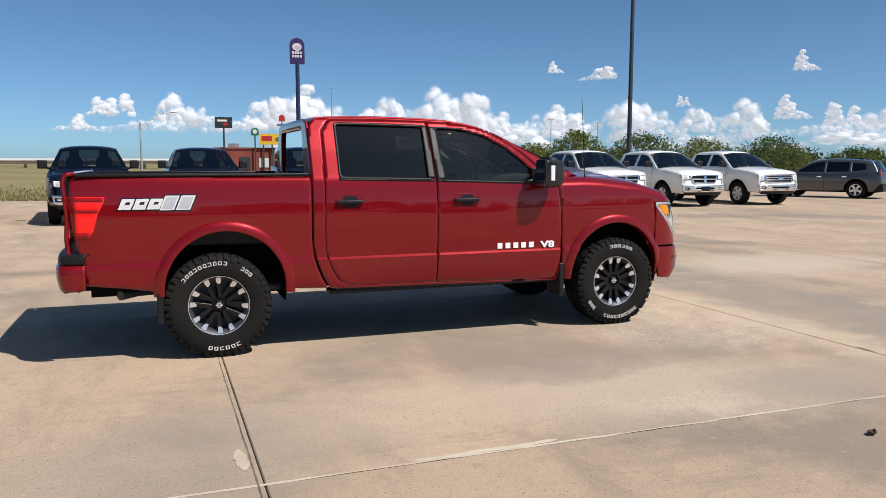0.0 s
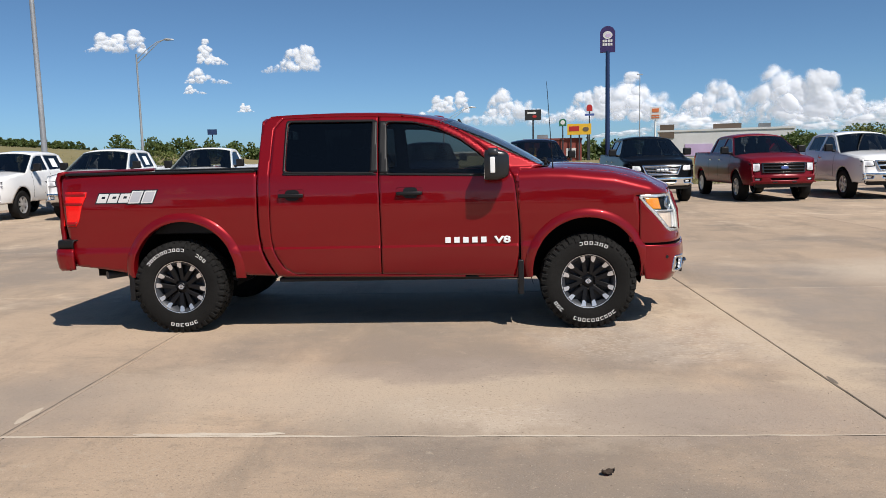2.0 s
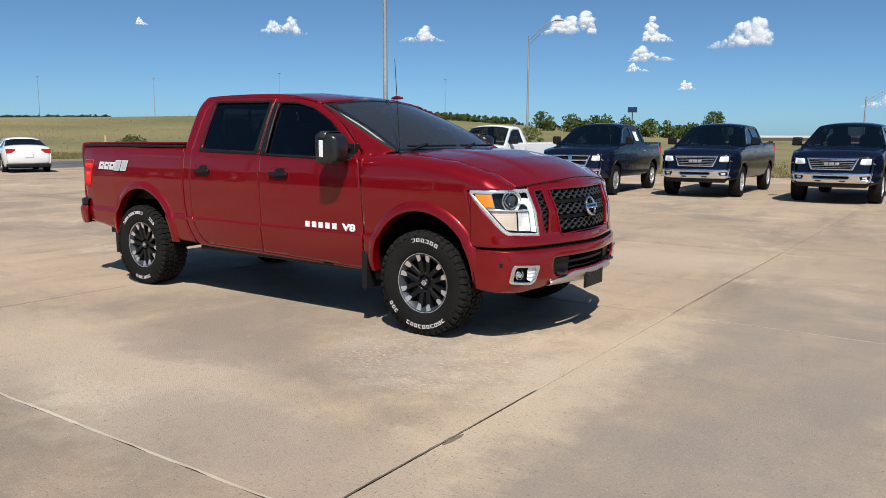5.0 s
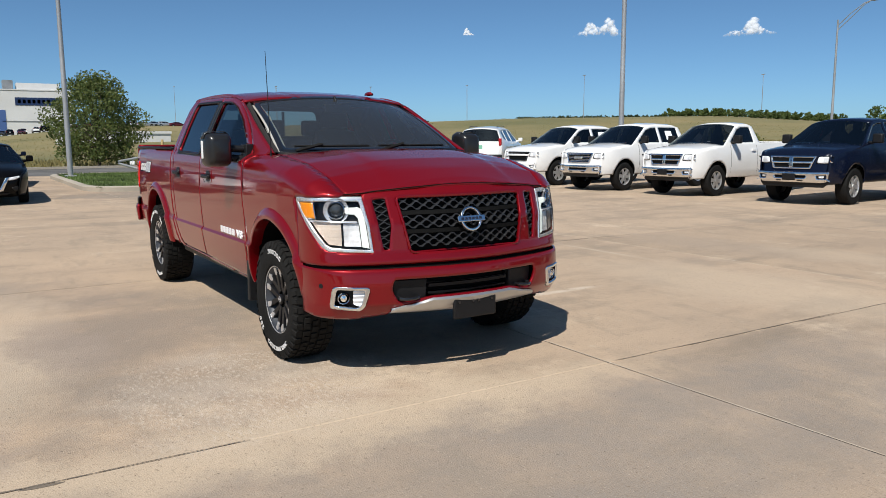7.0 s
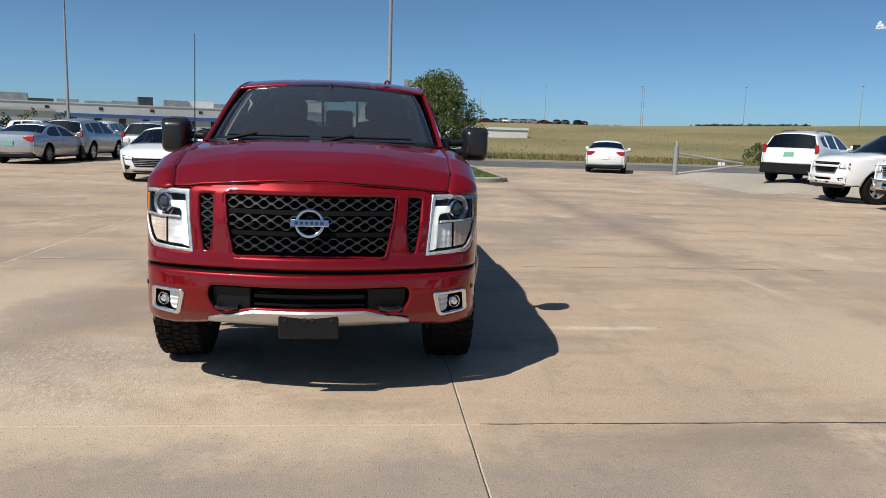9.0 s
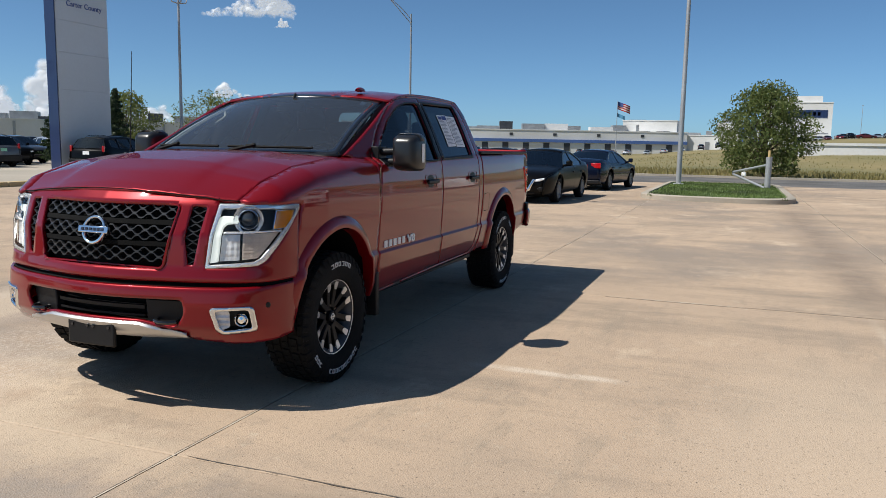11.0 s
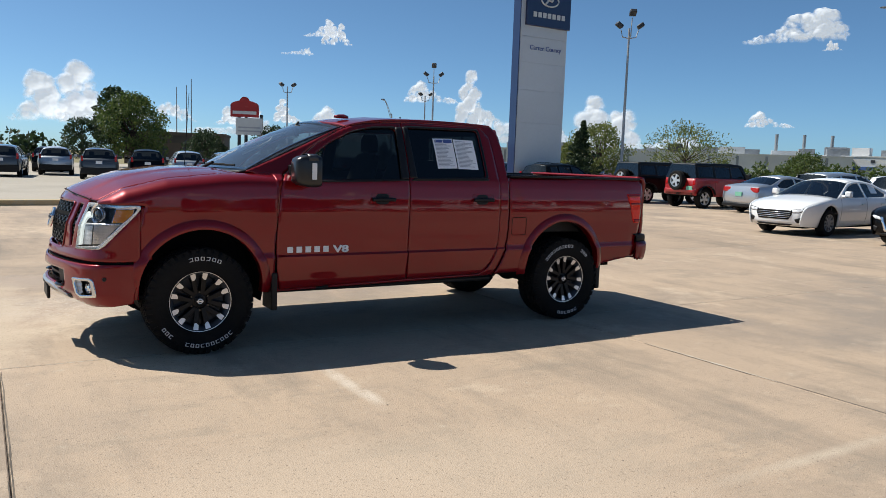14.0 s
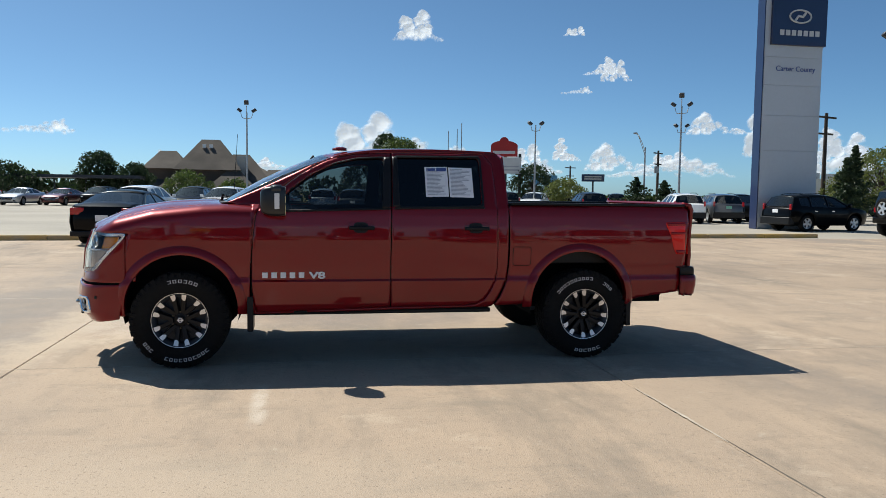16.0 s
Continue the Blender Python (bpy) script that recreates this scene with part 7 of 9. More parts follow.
def pipe_gate(x, y, deg, label):
    t = thing("pipe_gate", label, "gate", at=pose(x, y, 0, 0, 0, deg))
    bm = bmesh.new()
    tube(bm, [(0, 0, 0), (0, 0, 1.30)], 0.11, 14)
    part("gate_post", bm, "galvanised", t, "grey steel post")
    for name, path, r in (("top_bar", [(0.05, 0, 1.0), (2.95, 0, 0.64)], 0.05), ("brace", [(0.05, 0, 0.10), (2.95, 0, 0.56)], 0.05), ("end_bar", [(1.95, 0, 0.76), (2.05, 0, 0.44)], 0.035)):
        bm = bmesh.new()
        tube(bm, path, r, 10)
        part(name, bm, "galvanised", t)
    bm = bmesh.new()
    box(bm, (1.85, -0.03, 0.52), (2.15, 0.03, 0.66))
    part("latch_plate", bm, "white_plastic", t, "pale latch plate", bevel=0.01)
    bm = bmesh.new()
    tube(bm, [(0, 0, 1.3), (0, 0, 1.55)], 0.05, 10)
    part("post_cap", bm, "kerb_yellow", t, "yellow post top")


pipe_gate(-26.2, 13.7, 82, "grey steel pipe barrier gate beside the exit")
pipe_gate(-25.6, 4.3, 205, "grey steel pipe barrier gate behind the lawn island")


# ---- lamp posts and poles ----
def lamp_head(bm, at, yaw, tilt=-35):
    m = Matrix.Translation(at) @ Matrix.Rotation(radians(yaw), 4, "Z") @ Matrix.Rotation(radians(tilt), 4, "Y")
    box(bm, (0.0, -0.17, -0.07), (0.36, 0.17, 0.13), m)


def tall_post(x, y, h, mat, label, r=(0.13, 0.075), base=0.0, lean=0.0):
    t = thing("lamp_post", label, "lamp post", at=pose(x, y, base))
    bm = bmesh.new()
    tube(bm, [(0, 0, 0), (lean * 0.5, 0, h * 0.5), (lean, 0, h)], [r[0], (r[0] + r[1]) / 2, r[1]], 14)
    part("post", bm, mat, t)
    bm = bmesh.new()
    box(bm, (-0.2, -0.2, 0.0), (0.2, 0.2, 0.05))
    part("base_plate", bm, mat, t, bevel=0.01)
    return t


def flood_post(x, y, h, label, yaw, heads=2, base=0.0):
    t = tall_post(x, y, h, "galvanised", label, (0.09, 0.05), base)
    t["group"] = "flood lamps on the far lots"
    spread = {2: (-60, 60), 3: (-80, 0, 80), 4: (-80, -10, 30, 80)}[heads]
    for a in spread:
        up = 0.55 if heads > 2 and abs(a) < 40 else 0.0
        d = Vector((math.cos(radians(yaw + a)), math.sin(radians(yaw + a)), 0))
        bm = bmesh.new()
        tube(bm, [(0, 0, h - 0.5), d * 0.35 + Vector((0, 0, h - 0.45)), d * 0.45 + Vector((0, 0, h - 0.1 + up))], 0.03, 6)
        part("lamp_arm", bm, "galvanised", t)
        bm = bmesh.new()
        lamp_head(bm, d * 0.42 + Vector((0, 0, h + up)), yaw + a)
        part("lamp_head", bm, "dark_metal", t, "dark flood lamp head", bevel=0.04)
    return t


def cobra_post(x, y, h, yaw, label, base=0.0, arm=2.6):
    t = tall_post(x, y, h - 1.1, "galvanised", label, (0.11, 0.06), base)
    d = Vector((math.cos(radians(yaw)), math.sin(radians(yaw)), 0))
    for dz in (0.0, -0.55):
        bm = bmesh.new()
        path = [Vector((0, 0, h - 1.5 + dz * 0.6)), d * arm * 0.3 + Vector((0, 0, h - 0.75 + dz * 0.6)), d * arm * 0.62 + Vector((0, 0, h - 0.15 + dz * 0.2)), d * arm * 0.8 + Vector((0, 0, h))]
        tube(bm, path, 0.03, 6)
        part("lamp_arm", bm, "galvanised", t)
    bm = bmesh.new()
    p = d * arm * 0.78 + Vector((0, 0, h))
    tube(bm, [p, p + d * 0.2 + Vector((0, 0, 0.02)), p + d * 0.75 + Vector((0, 0, 0.0))], [0.04, 0.10, 0.05], 8)
    part("lamp_head", bm, "grey_metal", t, "grey street lamp head")
    return t


tall_post(-14.4, 18.5, 12.5, "galvanised", "tall galvanised lamp post behind the truck row", (0.105, 0.06))
tall_post(-26.7, 1.0, 12.5, "galvanised", "tall galvanised lamp post on the lawn island", (0.105, 0.06), 0.12)
tall_post(16.4, 20.6, 12.5, "dark_metal", "tall dark lamp post behind the truck row", (0.10, 0.065))
cobra_post(-25.5, 50.5, 10.8, 15, "slender grey street lamp with a curved double arm", 0.0)
cobra_post(-49.7, -20.9, 12.6, -45, "slender dark street lamp with a curved double arm")
cobra_post(-30.1, -58.0, 7.0, 40, "grey street lamp with a curved arm", 0.0, 2.2)
cobra_post(-3.5, 72.0, 6.4, 15, "distant street lamp with a curved arm", 0.0, 3.5)
flood_post(-25.3, -22.6, 8.6, "twin flood lamps on a steel post", 60, 3)
flood_post(-24.8, -41.3, 7.6, "twin flood lamps on a steel post", 60, 3)
flood_post(-18.1, -52.9, 7.1, "twin flood lamps on a steel post", 75, 2)
flood_post(4.8, -53.9, 7.5, "three flood lamps on a steel post", 90, 3)
flood_post(-32.5, -56.0, 7.6, "twin flood lamps on a steel post", 70, 2)


def utility_pole(x, y, h, label, yaw=0, box_on=False):
    t = thing("utility_pole", label, "utility pole", at=pose(x, y, 0, 0, 0, yaw))
    bm = bmesh.new()
    tube(bm, [(0, 0, 0), (0, 0, h)], [0.16, 0.11], 10)
    part("pole", bm, "bark", t)
    for k, z in enumerate((h - 0.35, h - 1.5)):
        bm = bmesh.new()
        box(bm, (-1.1 + 0.3 * k, -0.06, z), (1.1 - 0.3 * k, 0.06, z + 0.12))
        part("cross_arm", bm, "bark", t)
    if box_on:
        bm = bmesh.new()
        lathe(bm, [(0, 0), (0.25, 0), (0.25, 0.7), (0, 0.75)], 12, "z", Matrix.Translation((0.35, 0, h - 2.4)))
        part("transformer", bm, "grey_metal", t, "grey transformer drum")


M["bark"] = material("bark", (0.075, 0.055, 0.042), 0.9, vary=0.25, grain=6, bump=0.5, bump_scale=25)
utility_pole(-36.7, -68.8, 6.3, "weathered timber utility pole with transformer", 40, True)
utility_pole(-35.2, -40.4, 7.4, "weathered timber utility pole behind the trees", 20)
utility_pole(-37.0, -96.6, 5.6, "distant timber utility pole", 30)


# ---- plants ----
def leaf_material(name, a, b):
    m = bpy.data.materials.new(name)
    m.use_nodes = True
    nt = m.node_tree
    p = nt.nodes["Principled BSDF"]
    p.inputs["Roughness"].default_value = 0.6
    geo, ramp = nt.nodes.new("ShaderNodeNewGeometry"), nt.nodes.new("ShaderNodeMixRGB")
    ramp.inputs[1].default_value, ramp.inputs[2].default_value = (*a, 1), (*b, 1)
    nt.links.new(geo.outputs["Random Per Island"], ramp.inputs[0])
    nt.links.new(ramp.outputs[0], p.inputs["Base Color"])
    tr, mix = nt.nodes.new("ShaderNodeBsdfTranslucent"), nt.nodes.new("ShaderNodeMixShader")
    nt.links.new(ramp.outputs[0], tr.inputs[0])
    mix.inputs[0].default_value = 0.35
    nt.links.new(p.outputs[0], mix.inputs[1])
    nt.links.new(tr.outputs[0], mix.inputs[2])
    nt.links.new(mix.outputs[0], nt.nodes["Material Output"].inputs[0])
    return m


M["leaf"] = leaf_material("leaf", (0.045, 0.085, 0.018), (0.12, 0.15, 0.035))
M["leaf_mid"] = leaf_material("leaf_mid", (0.065, 0.105, 0.022), (0.15, 0.17, 0.045))
M["leaf_light"] = leaf_material("leaf_light", (0.10, 0.14, 0.03), (0.19, 0.20, 0.055))
M["leaf_dark"] = leaf_material("leaf_dark", (0.018, 0.038, 0.014), (0.045, 0.07, 0.025))
M["reed"] = leaf_material("reed", (0.27, 0.222, 0.092), (0.20, 0.182, 0.068))


def leaves(bm, rng, centre, radius, n, size, squash=0.75):
    for _ in range(n):
        d = Vector((rng.gauss(0, 1), rng.gauss(0, 1), rng.gauss(0, 1) * squash))
        d = d.normalized() * (radius * rng.uniform(0.25, 1.0) ** 0.6)
        p = Vector(centre) + Vector((d.x, d.y, d.z * squash))
        u = Vector((rng.gauss(0, 1), rng.gauss(0, 1), rng.gauss(0, 0.6))).normalized()
        v = u.orthogonal().normalized()
        v = Matrix.Rotation(rng.uniform(0, math.tau), 3, u) @ v
        w = u.cross(v)
        s = size * rng.uniform(0.6, 1.3)
        bm.faces.new([bm.verts.new(p + q) for q in (-v * s, w * s * 0.55, v * s, -w * s * 0.55)])


def tree(x, y, h, spread, label, leaf="leaf", seed=1, clumps=46, per=110, size=0.10, trunk=0.30, base=0.0, name="tree", open_=1.0):
    """A tapered trunk that forks into limbs, with leaf clumps round the limb ends and gaps between."""
    rng = random.Random(seed)
    t = thing(name, label, name.split("_")[-1], at=pose(x, y, base, 0, 0, rng.uniform(0, 360)))
    bm, cr = bmesh.new(), bmesh.new()
    fork = h * trunk
    tube(bm, [(0, 0, -0.1), (0.02 * h * rng.uniform(-1, 1), 0, fork * 0.6), (0, 0, fork), (0.02 * h, 0, h * 0.75)], [h * 0.028, h * 0.022, h * 0.018, h * 0.005], 10)
    for k in range(clumps):
        a = k * 2.39996 + rng.uniform(-0.3, 0.3)
        f = (k + 0.5) / clumps
        z = fork + (h - fork) * (0.05 + 0.90 * f)
        prof = math.sin(math.pi * min(1.0, 0.18 + 0.80 * f)) ** 0.7
        rad = spread * prof * rng.uniform(0.45, 1.0) * open_
        end = Vector((rad * math.cos(a), rad * math.sin(a), z))
        root = Vector((0, 0, fork * 0.85 + (z - fork) * 0.45))
        mid = root.lerp(end, 0.5) + Vector((0, 0, 0.06 * h * rng.uniform(-0.5, 0.6)))
        tube(bm, [root, mid, end], [h * 0.009, h * 0.005, h * 0.0018], 5, cap=False)
        leaves(cr, rng, end, spread * rng.uniform(0.22, 0.36), per, size)
    part("trunk", bm, "bark", t, "brown bark")
    part("crown", cr, leaf, t, "leafy crown", smooth=0)
    return t


def conifer(x, y, h, spread, label, seed=1, base=0.0):
    rng = random.Random(seed)
    t = thing("conifer_tree", label, "tree", at=pose(x, y, base))
    bm, cr = bmesh.new(), bmesh.new()
    tube(bm, [(0, 0, -0.1), (0, 0, h * 0.97)], [h * 0.02, 0.01], 8)
    for k in range(70):
        f = k / 70
        z = h * (0.08 + 0.90 * f)
        a = k * 2.4
        rad = 1.35 * spread * (1 - f) ** 0.9 * rng.uniform(0.35, 1.2)
        end = Vector((rad * math.cos(a), rad * math.sin(a), z + 0.06 * rad * h))
        for q, share in ((0.35, 0.34), (0.65, 0.26), (0.95, 0.16)):
            leaves(cr, rng, Vector((0, 0, z)).lerp(end, q), max(0.10, rad * share), 26, 0.085, 0.6)
    part("trunk", bm, "bark", t, "brown bark")
    part("crown", cr, "leaf_dark", t, "dark needled crown", smooth=0)


tree(-44.4, 4.6, 5.5, 2.75, "rounded green shade tree across the road", "leaf_mid", 3, 70, 230, 0.085, 0.04)
tree(-9.6, -72.2, 7.0, 3.6, "dark green pine-like shade tree behind the far cars", "leaf", 5, 60, 150, 0.13, 0.18)
tree(-8.3, -74.5, 7.8, 2.0, "upright dark tree behind the far cars", "leaf_dark", 6, 40, 120, 0.13, 0.3)
tree(-5.0, -70.5, 4.4, 2.2, "small dark tree beside the pine", "leaf_dark", 8, 30, 110, 0.12, 0.2)
tree(22.0, -80.2, 5.4, 2.6, "dense dark shade tree by the far carport", "leaf_dark", 9, 46, 140, 0.13, 0.22)
tree(17.4, -75.8, 4.1, 2.0, "small dark shade tree by the house", "leaf_dark", 10, 36, 130, 0.12, 0.2)
tree(28.6, -73.5, 3.8, 2.6, "small dark shade tree at the lot's end", "leaf_dark", 12, 34, 120, 0.13, 0.15)
tree(10.4, -61.8, 3.0, 2.2, "low green yard tree in front of the house", "leaf", 13, 34, 130, 0.10, 0.15)
tree(6.4, -62.3, 2.4, 1.6, "low green yard tree in front of the house", "leaf", 14, 26, 120, 0.10, 0.15)
tree(-37.6, -37.8, 4.9, 2.4, "yellow-green tree behind the off-roaders", "leaf_light", 15, 44, 130, 0.09, 0.2)
tree(-35.9, -38.9, 3.4, 1.8, "low yellow-green tree behind the off-roaders", "leaf_light", 16, 34, 120, 0.09, 0.12)
tree(-43.4, -34.4, 5.1, 3.3, "wide open yellow-green tree behind the off-roaders", "leaf_light", 17, 44, 80, 0.085, 0.25, open_=1.1)
tree(-53.5, -31.0, 3.2, 2.0, "rounded green bush-like tree near the factory", "leaf", 18, 34, 120, 0.10, 0.12)
tree(-26.3, -79.8, 4.9, 2.9, "dark shade tree at the far lot's corner", "leaf_dark", 19, 40, 120, 0.13, 0.15)
tree(-19.5, -84.0, 4.2, 2.7, "dark shade tree behind the sign", "leaf_dark", 20, 40, 120, 0.13, 0.15)
tree(-23.4, -60.4, 2.9, 2.1, "rounded yellow-green bush-like tree on the verge", "leaf_light", 21, 34, 130, 0.10, 0.1)
for n, (x, y, h, s) in enumerate(((-30.0, -31.5, 3.9, 1.0), (-31.4, -32.6, 4.7, 1.1), (-28.9, -57.0, 3.2, 1.7), (-30.8, -55.4, 2.9, 1.3), (-27.9, -33.8, 3.3, 0.9))):
    conifer(x, y, h, s, "dark ragged cedar tree beside the sign tower" if n < 2 or n == 4 else "dark spreading cedar tree by the far lot", 30 + n)
for n, (x, y, h, s) in enumerate(((43.2, 70.8, 5.0, 3.4), (49.6, 67.0, 4.6, 3.8), (38.8, 72.6, 3.4, 3.0), (33.5, 76.0, 2.8, 2.8), (66.5, 78.0, 4.5, 4.4), (73.5, 73.0, 4.7, 4.2), (80.0, 77.0, 3.4, 4.4), (88.0, 72.0, 3.2, 4.6), (96.0, 66.0, 3.0, 4.6), (58.0, 62.0, 2.6, 3.4))):
    tree(x, y, h, s, "green shade tree at the lot's edge", "leaf" if n % 2 else "leaf_light", 40 + n, 30, 110, 0.16, 0.12)
for n, (x, y, h, s) in enumerate(((-18.5, 38.0, 2.3, 0.9), (-22.0, 36.5, 2.0, 0.8), (-27.0, 39.0, 2.2, 0.9), (-46.0, 28.0, 1.6, 1.3))):
    tree(x, y, h, s, "small roadside sapling in dry grass", "leaf_light" if n < 3 else "leaf", 60 + n, 20, 60, 0.07, 0.25, base=field_height(x, y))


tree(-22.2, 92.5, 4.9, 2.0, "open round tree standing alone in the dry field", "leaf", 66, 36, 90, 0.11, 0.12, base=field_height(-22.2, 92.5))


def wood(name, label, pts, leaf, seed, h, n_each, size, gaps=-9.0):
    """A far wood: one mesh of leaf clumps along a line."""
    rng = random.Random(seed)
    bm = bmesh.new()
    for (x0, y0), (x1, y1) in zip(pts, pts[1:]):
        k = max(2, int(math.hypot(x1 - x0, y1 - y0) / (h * 0.17)))
        for i in range(k):
            f = (i + rng.random()) / k
            x, y = x0 + (x1 - x0) * f + rng.uniform(-3, 3), y0 + (y1 - y0) * f + rng.uniform(-3, 3)
            hh = h * rng.uniform(0.45, 1.1)
            if noise.noise(Vector((x * 0.05, y * 0.05, seed))) < gaps:
                continue
            z = field_height(x, y)
            for j in range(4):
                leaves(bm, rng, (x + rng.uniform(-1, 1) * hh * 0.3, y + rng.uniform(-1, 1) * hh * 0.3, z + hh * (0.2 + 0.2 * j)), hh * 0.42 * (1 - 0.12 * j), int(n_each * 0.62), size, 0.8)
    tagged(part(name, bm, leaf, smooth=0), label, "trees", kind="stuff")


wood("far_wood", "dark green wood on the ridge's crest", [(-128, 150), (-112, 160), (-96, 170)], "leaf", 78, 1.7, 60, 0.24)
wood("far_wood", "dark green wood along the ridge", [(-73, 145), (-56, 151), (-40, 157)], "leaf", 71, 3.8, 60, 0.34)
wood("far_wood", "low dark scrub along the ridge", [(-235, 60), (-215, 105), (-180, 150), (-140, 190), (-95, 215)], "leaf_dark", 72, 1.1, 14, 0.26, -0.15)
wood("far_wood", "low dark scrub far across the field", [(-330, 30), (-320, 70), (-300, 100)], "leaf_dark", 73, 2.0, 24, 0.5, -0.1)
wood("far_wood", "green tree belt past the neighbouring lot", [(8, 150), (40, 165), (75, 150), (120, 120), (160, 80)], "leaf", 74, 4.5, 30, 0.5)
wood("far_wood", "low green tree belt behind the far lots", [(-130, -120), (-95, -150), (-60, -165), (-20, -175)], "leaf", 75, 1.7, 28, 0.3)
wood("far_wood", "low green trees before the factory", [(-80, -62), (-92, -55), (-100, -44)], "leaf", 76, 3.2, 34, 0.26)
wood("far_wood", "green trees behind the house", [(-4, -108), (20, -112), (50, -104), (80, -90)], "leaf_dark", 77, 4.2, 30, 0.4)


def reeds(name, label, n, seed, area, h):
    rng = random.Random(seed)
    bm = bmesh.new()
    for _ in range(n):
        x, y = area(rng)
        z = field_height(x, y)
        a = rng.uniform(0, math.tau)
        w, hh = rng.uniform(0.03, 0.09), h * rng.uniform(0.4, 1.2)
        dx, dy = w * math.cos(a), w * math.sin(a)
        lean = (rng.uniform(-0.3, 0.3) * hh, rng.uniform(-0.3, 0.3) * hh)
        bm.faces.new([bm.verts.new(p) for p in ((x - dx, y - dy, z - 0.02), (x + dx, y + dy, z - 0.02), (x + lean[0], y + lean[1], z + hh))])
    tagged(part(name, bm, "reed", smooth=0), label, "grass", kind="stuff")


reeds("tall_grass", "tall dry grass along the road", 26000, 81, lambda r: (r.uniform(-60, -42), r.uniform(-35, 90)), 0.30)
reeds("dry_grass", "dry yellow grass behind the truck row", 16000, 82, lambda r: (r.uniform(-28, 45), 27.2 + abs(r.gauss(0, 9))), 0.13)
reeds("field_grass", "dry yellow grass of the open field", 8000, 83, lambda r: (r.uniform(-150, -60), r.uniform(-20, 130)), 0.20)


# ---- the sign tower ----
M["sign_white"] = material("sign_white", (0.60, 0.62, 0.65), 0.45, 0.15, vary=0.04, grain=2)
M["sign_navy"] = material("sign_navy", (0.008, 0.022, 0.085), 0.4, vary=0.06, coat=0.4)


def text_mesh(body, size, extrude=0.01):
    cu = bpy.data.curves.new("lettering", "FONT")
    cu.body, cu.size, cu.extrude, cu.align_x = body, size, extrude, "CENTER"
    ob = bpy.data.objects.new("tmp", cu)
    scene.collection.objects.link(ob)
    bpy.context.view_layer.update()
    me = bpy.data.meshes.new_from_object(ob.evaluated_get(bpy.context.evaluated_depsgraph_get()))
    bpy.data.objects.remove(ob)
    return me


def sign_tower():
    t = thing("sign_tower", "tall pale dealership sign tower with navy top panel", "sign", at=pose(-22.0, -25.6, 0, 0, 0, 180))
    w, d, h = 1.52, 0.26, 11.6
    bm = bmesh.new()
    box(bm, (-w, -d, 0), (w, d, h))
    part("tower_core", bm, "sign_white", t, bevel=0.03)
    zs = [0.05, 1.9, 3.7, 5.35, 6.75, 8.05, 8.62]
    for z0, z1 in zip(zs, zs[1:]):
        bm = bmesh.new()
        box(bm, (-w + 0.02, -d - 0.03, z0 + 0.006), (w - 0.02, -d, z1 - 0.006))
        part("panel", bm, "sign_white", t, bevel=0.006)
    bm = bmesh.new()
    box(bm, (-w - 0.05, -d - 0.02, 0), (-w + 0.0, d + 0.04, h + 0.02))
    part("edge_fin", bm, "sign_navy", t, "navy edge fin", bevel=0.01)
    bm = bmesh.new()
    box(bm, (-w + 0.28, -d - 0.16, 8.6), (w + 0.06, -d, 11.55))
    top = part("name_panel", bm, "sign_navy", t, "navy top panel", bevel=0.02)
    for k in range(7):
        x = -0.92 + k * 0.305 + 0.17
        bm = bmesh.new()
        box(bm, (x - 0.105, -d - 0.185, 9.04), (x + 0.105, -d - 0.16, 9.29))
        part("name_block", bm, "letter_white", top, "white plain letter-sized block", smooth=0)
    bm = bmesh.new()
    ring = [(0.17 + 0.55 * math.cos(a), -d - 0.175, 9.93 + 0.29 * math.sin(a)) for a in np.linspace(0, math.tau, 49)]
    tube(bm, ring, 0.04, 6, cap=False)
    tube(bm, [(-0.1, -d - 0.175, 9.74), (0.06, -d - 0.175, 9.95), (0.28, -d - 0.175, 9.91), (0.44, -d - 0.175, 10.12)], 0.06, 6)
    part("oval_mark", bm, "letter_white", top, "white oval mark")
    me = text_mesh("Carter County", 0.34)
    me.transform(pose(0.12, -d - 0.042, 7.42, 90, 0, 0))
    link("lettering", me, "print_blue", t, "dark lettering reading Carter County", smooth=0)


sign_tower()


# ---- far signs and buildings ----
M["wall_white"] = material("wall_white", (0.66, 0.66, 0.65), 0.8, vary=0.08, grain=0.6, place=True)
M["wall_blue"] = material("wall_blue", (0.07, 0.14, 0.36), 0.6, vary=0.08, grain=1)
M["wall_brick"] = material("wall_brick", (0.26, 0.06, 0.045), 0.85, vary=0.15, grain=3)
M["wall_brown"] = material("wall_brown", (0.13, 0.095, 0.07), 0.85, vary=0.12, grain=2)
M["roof_brown"] = material("roof_brown", (0.105, 0.085, 0.068), 0.9, vary=0.18, grain=3, bump=0.4, bump_scale=12)
M["sign_purple"] = material("sign_purple", (0.035, 0.018, 0.10), 0.5, vary=0.05)
M["sign_yellow"] = material("sign_yellow", (0.72, 0.42, 0.03), 0.5, vary=0.06)
M["sign_red"] = material("sign_red", (0.42, 0.02, 0.018), 0.5, vary=0.05)
M["sign_green"] = material("sign_green", (0.02, 0.13, 0.06), 0.5, vary=0.05)
M["sign_black"] = material("sign_black", (0.02, 0.02, 0.022), 0.5, vary=0.05)


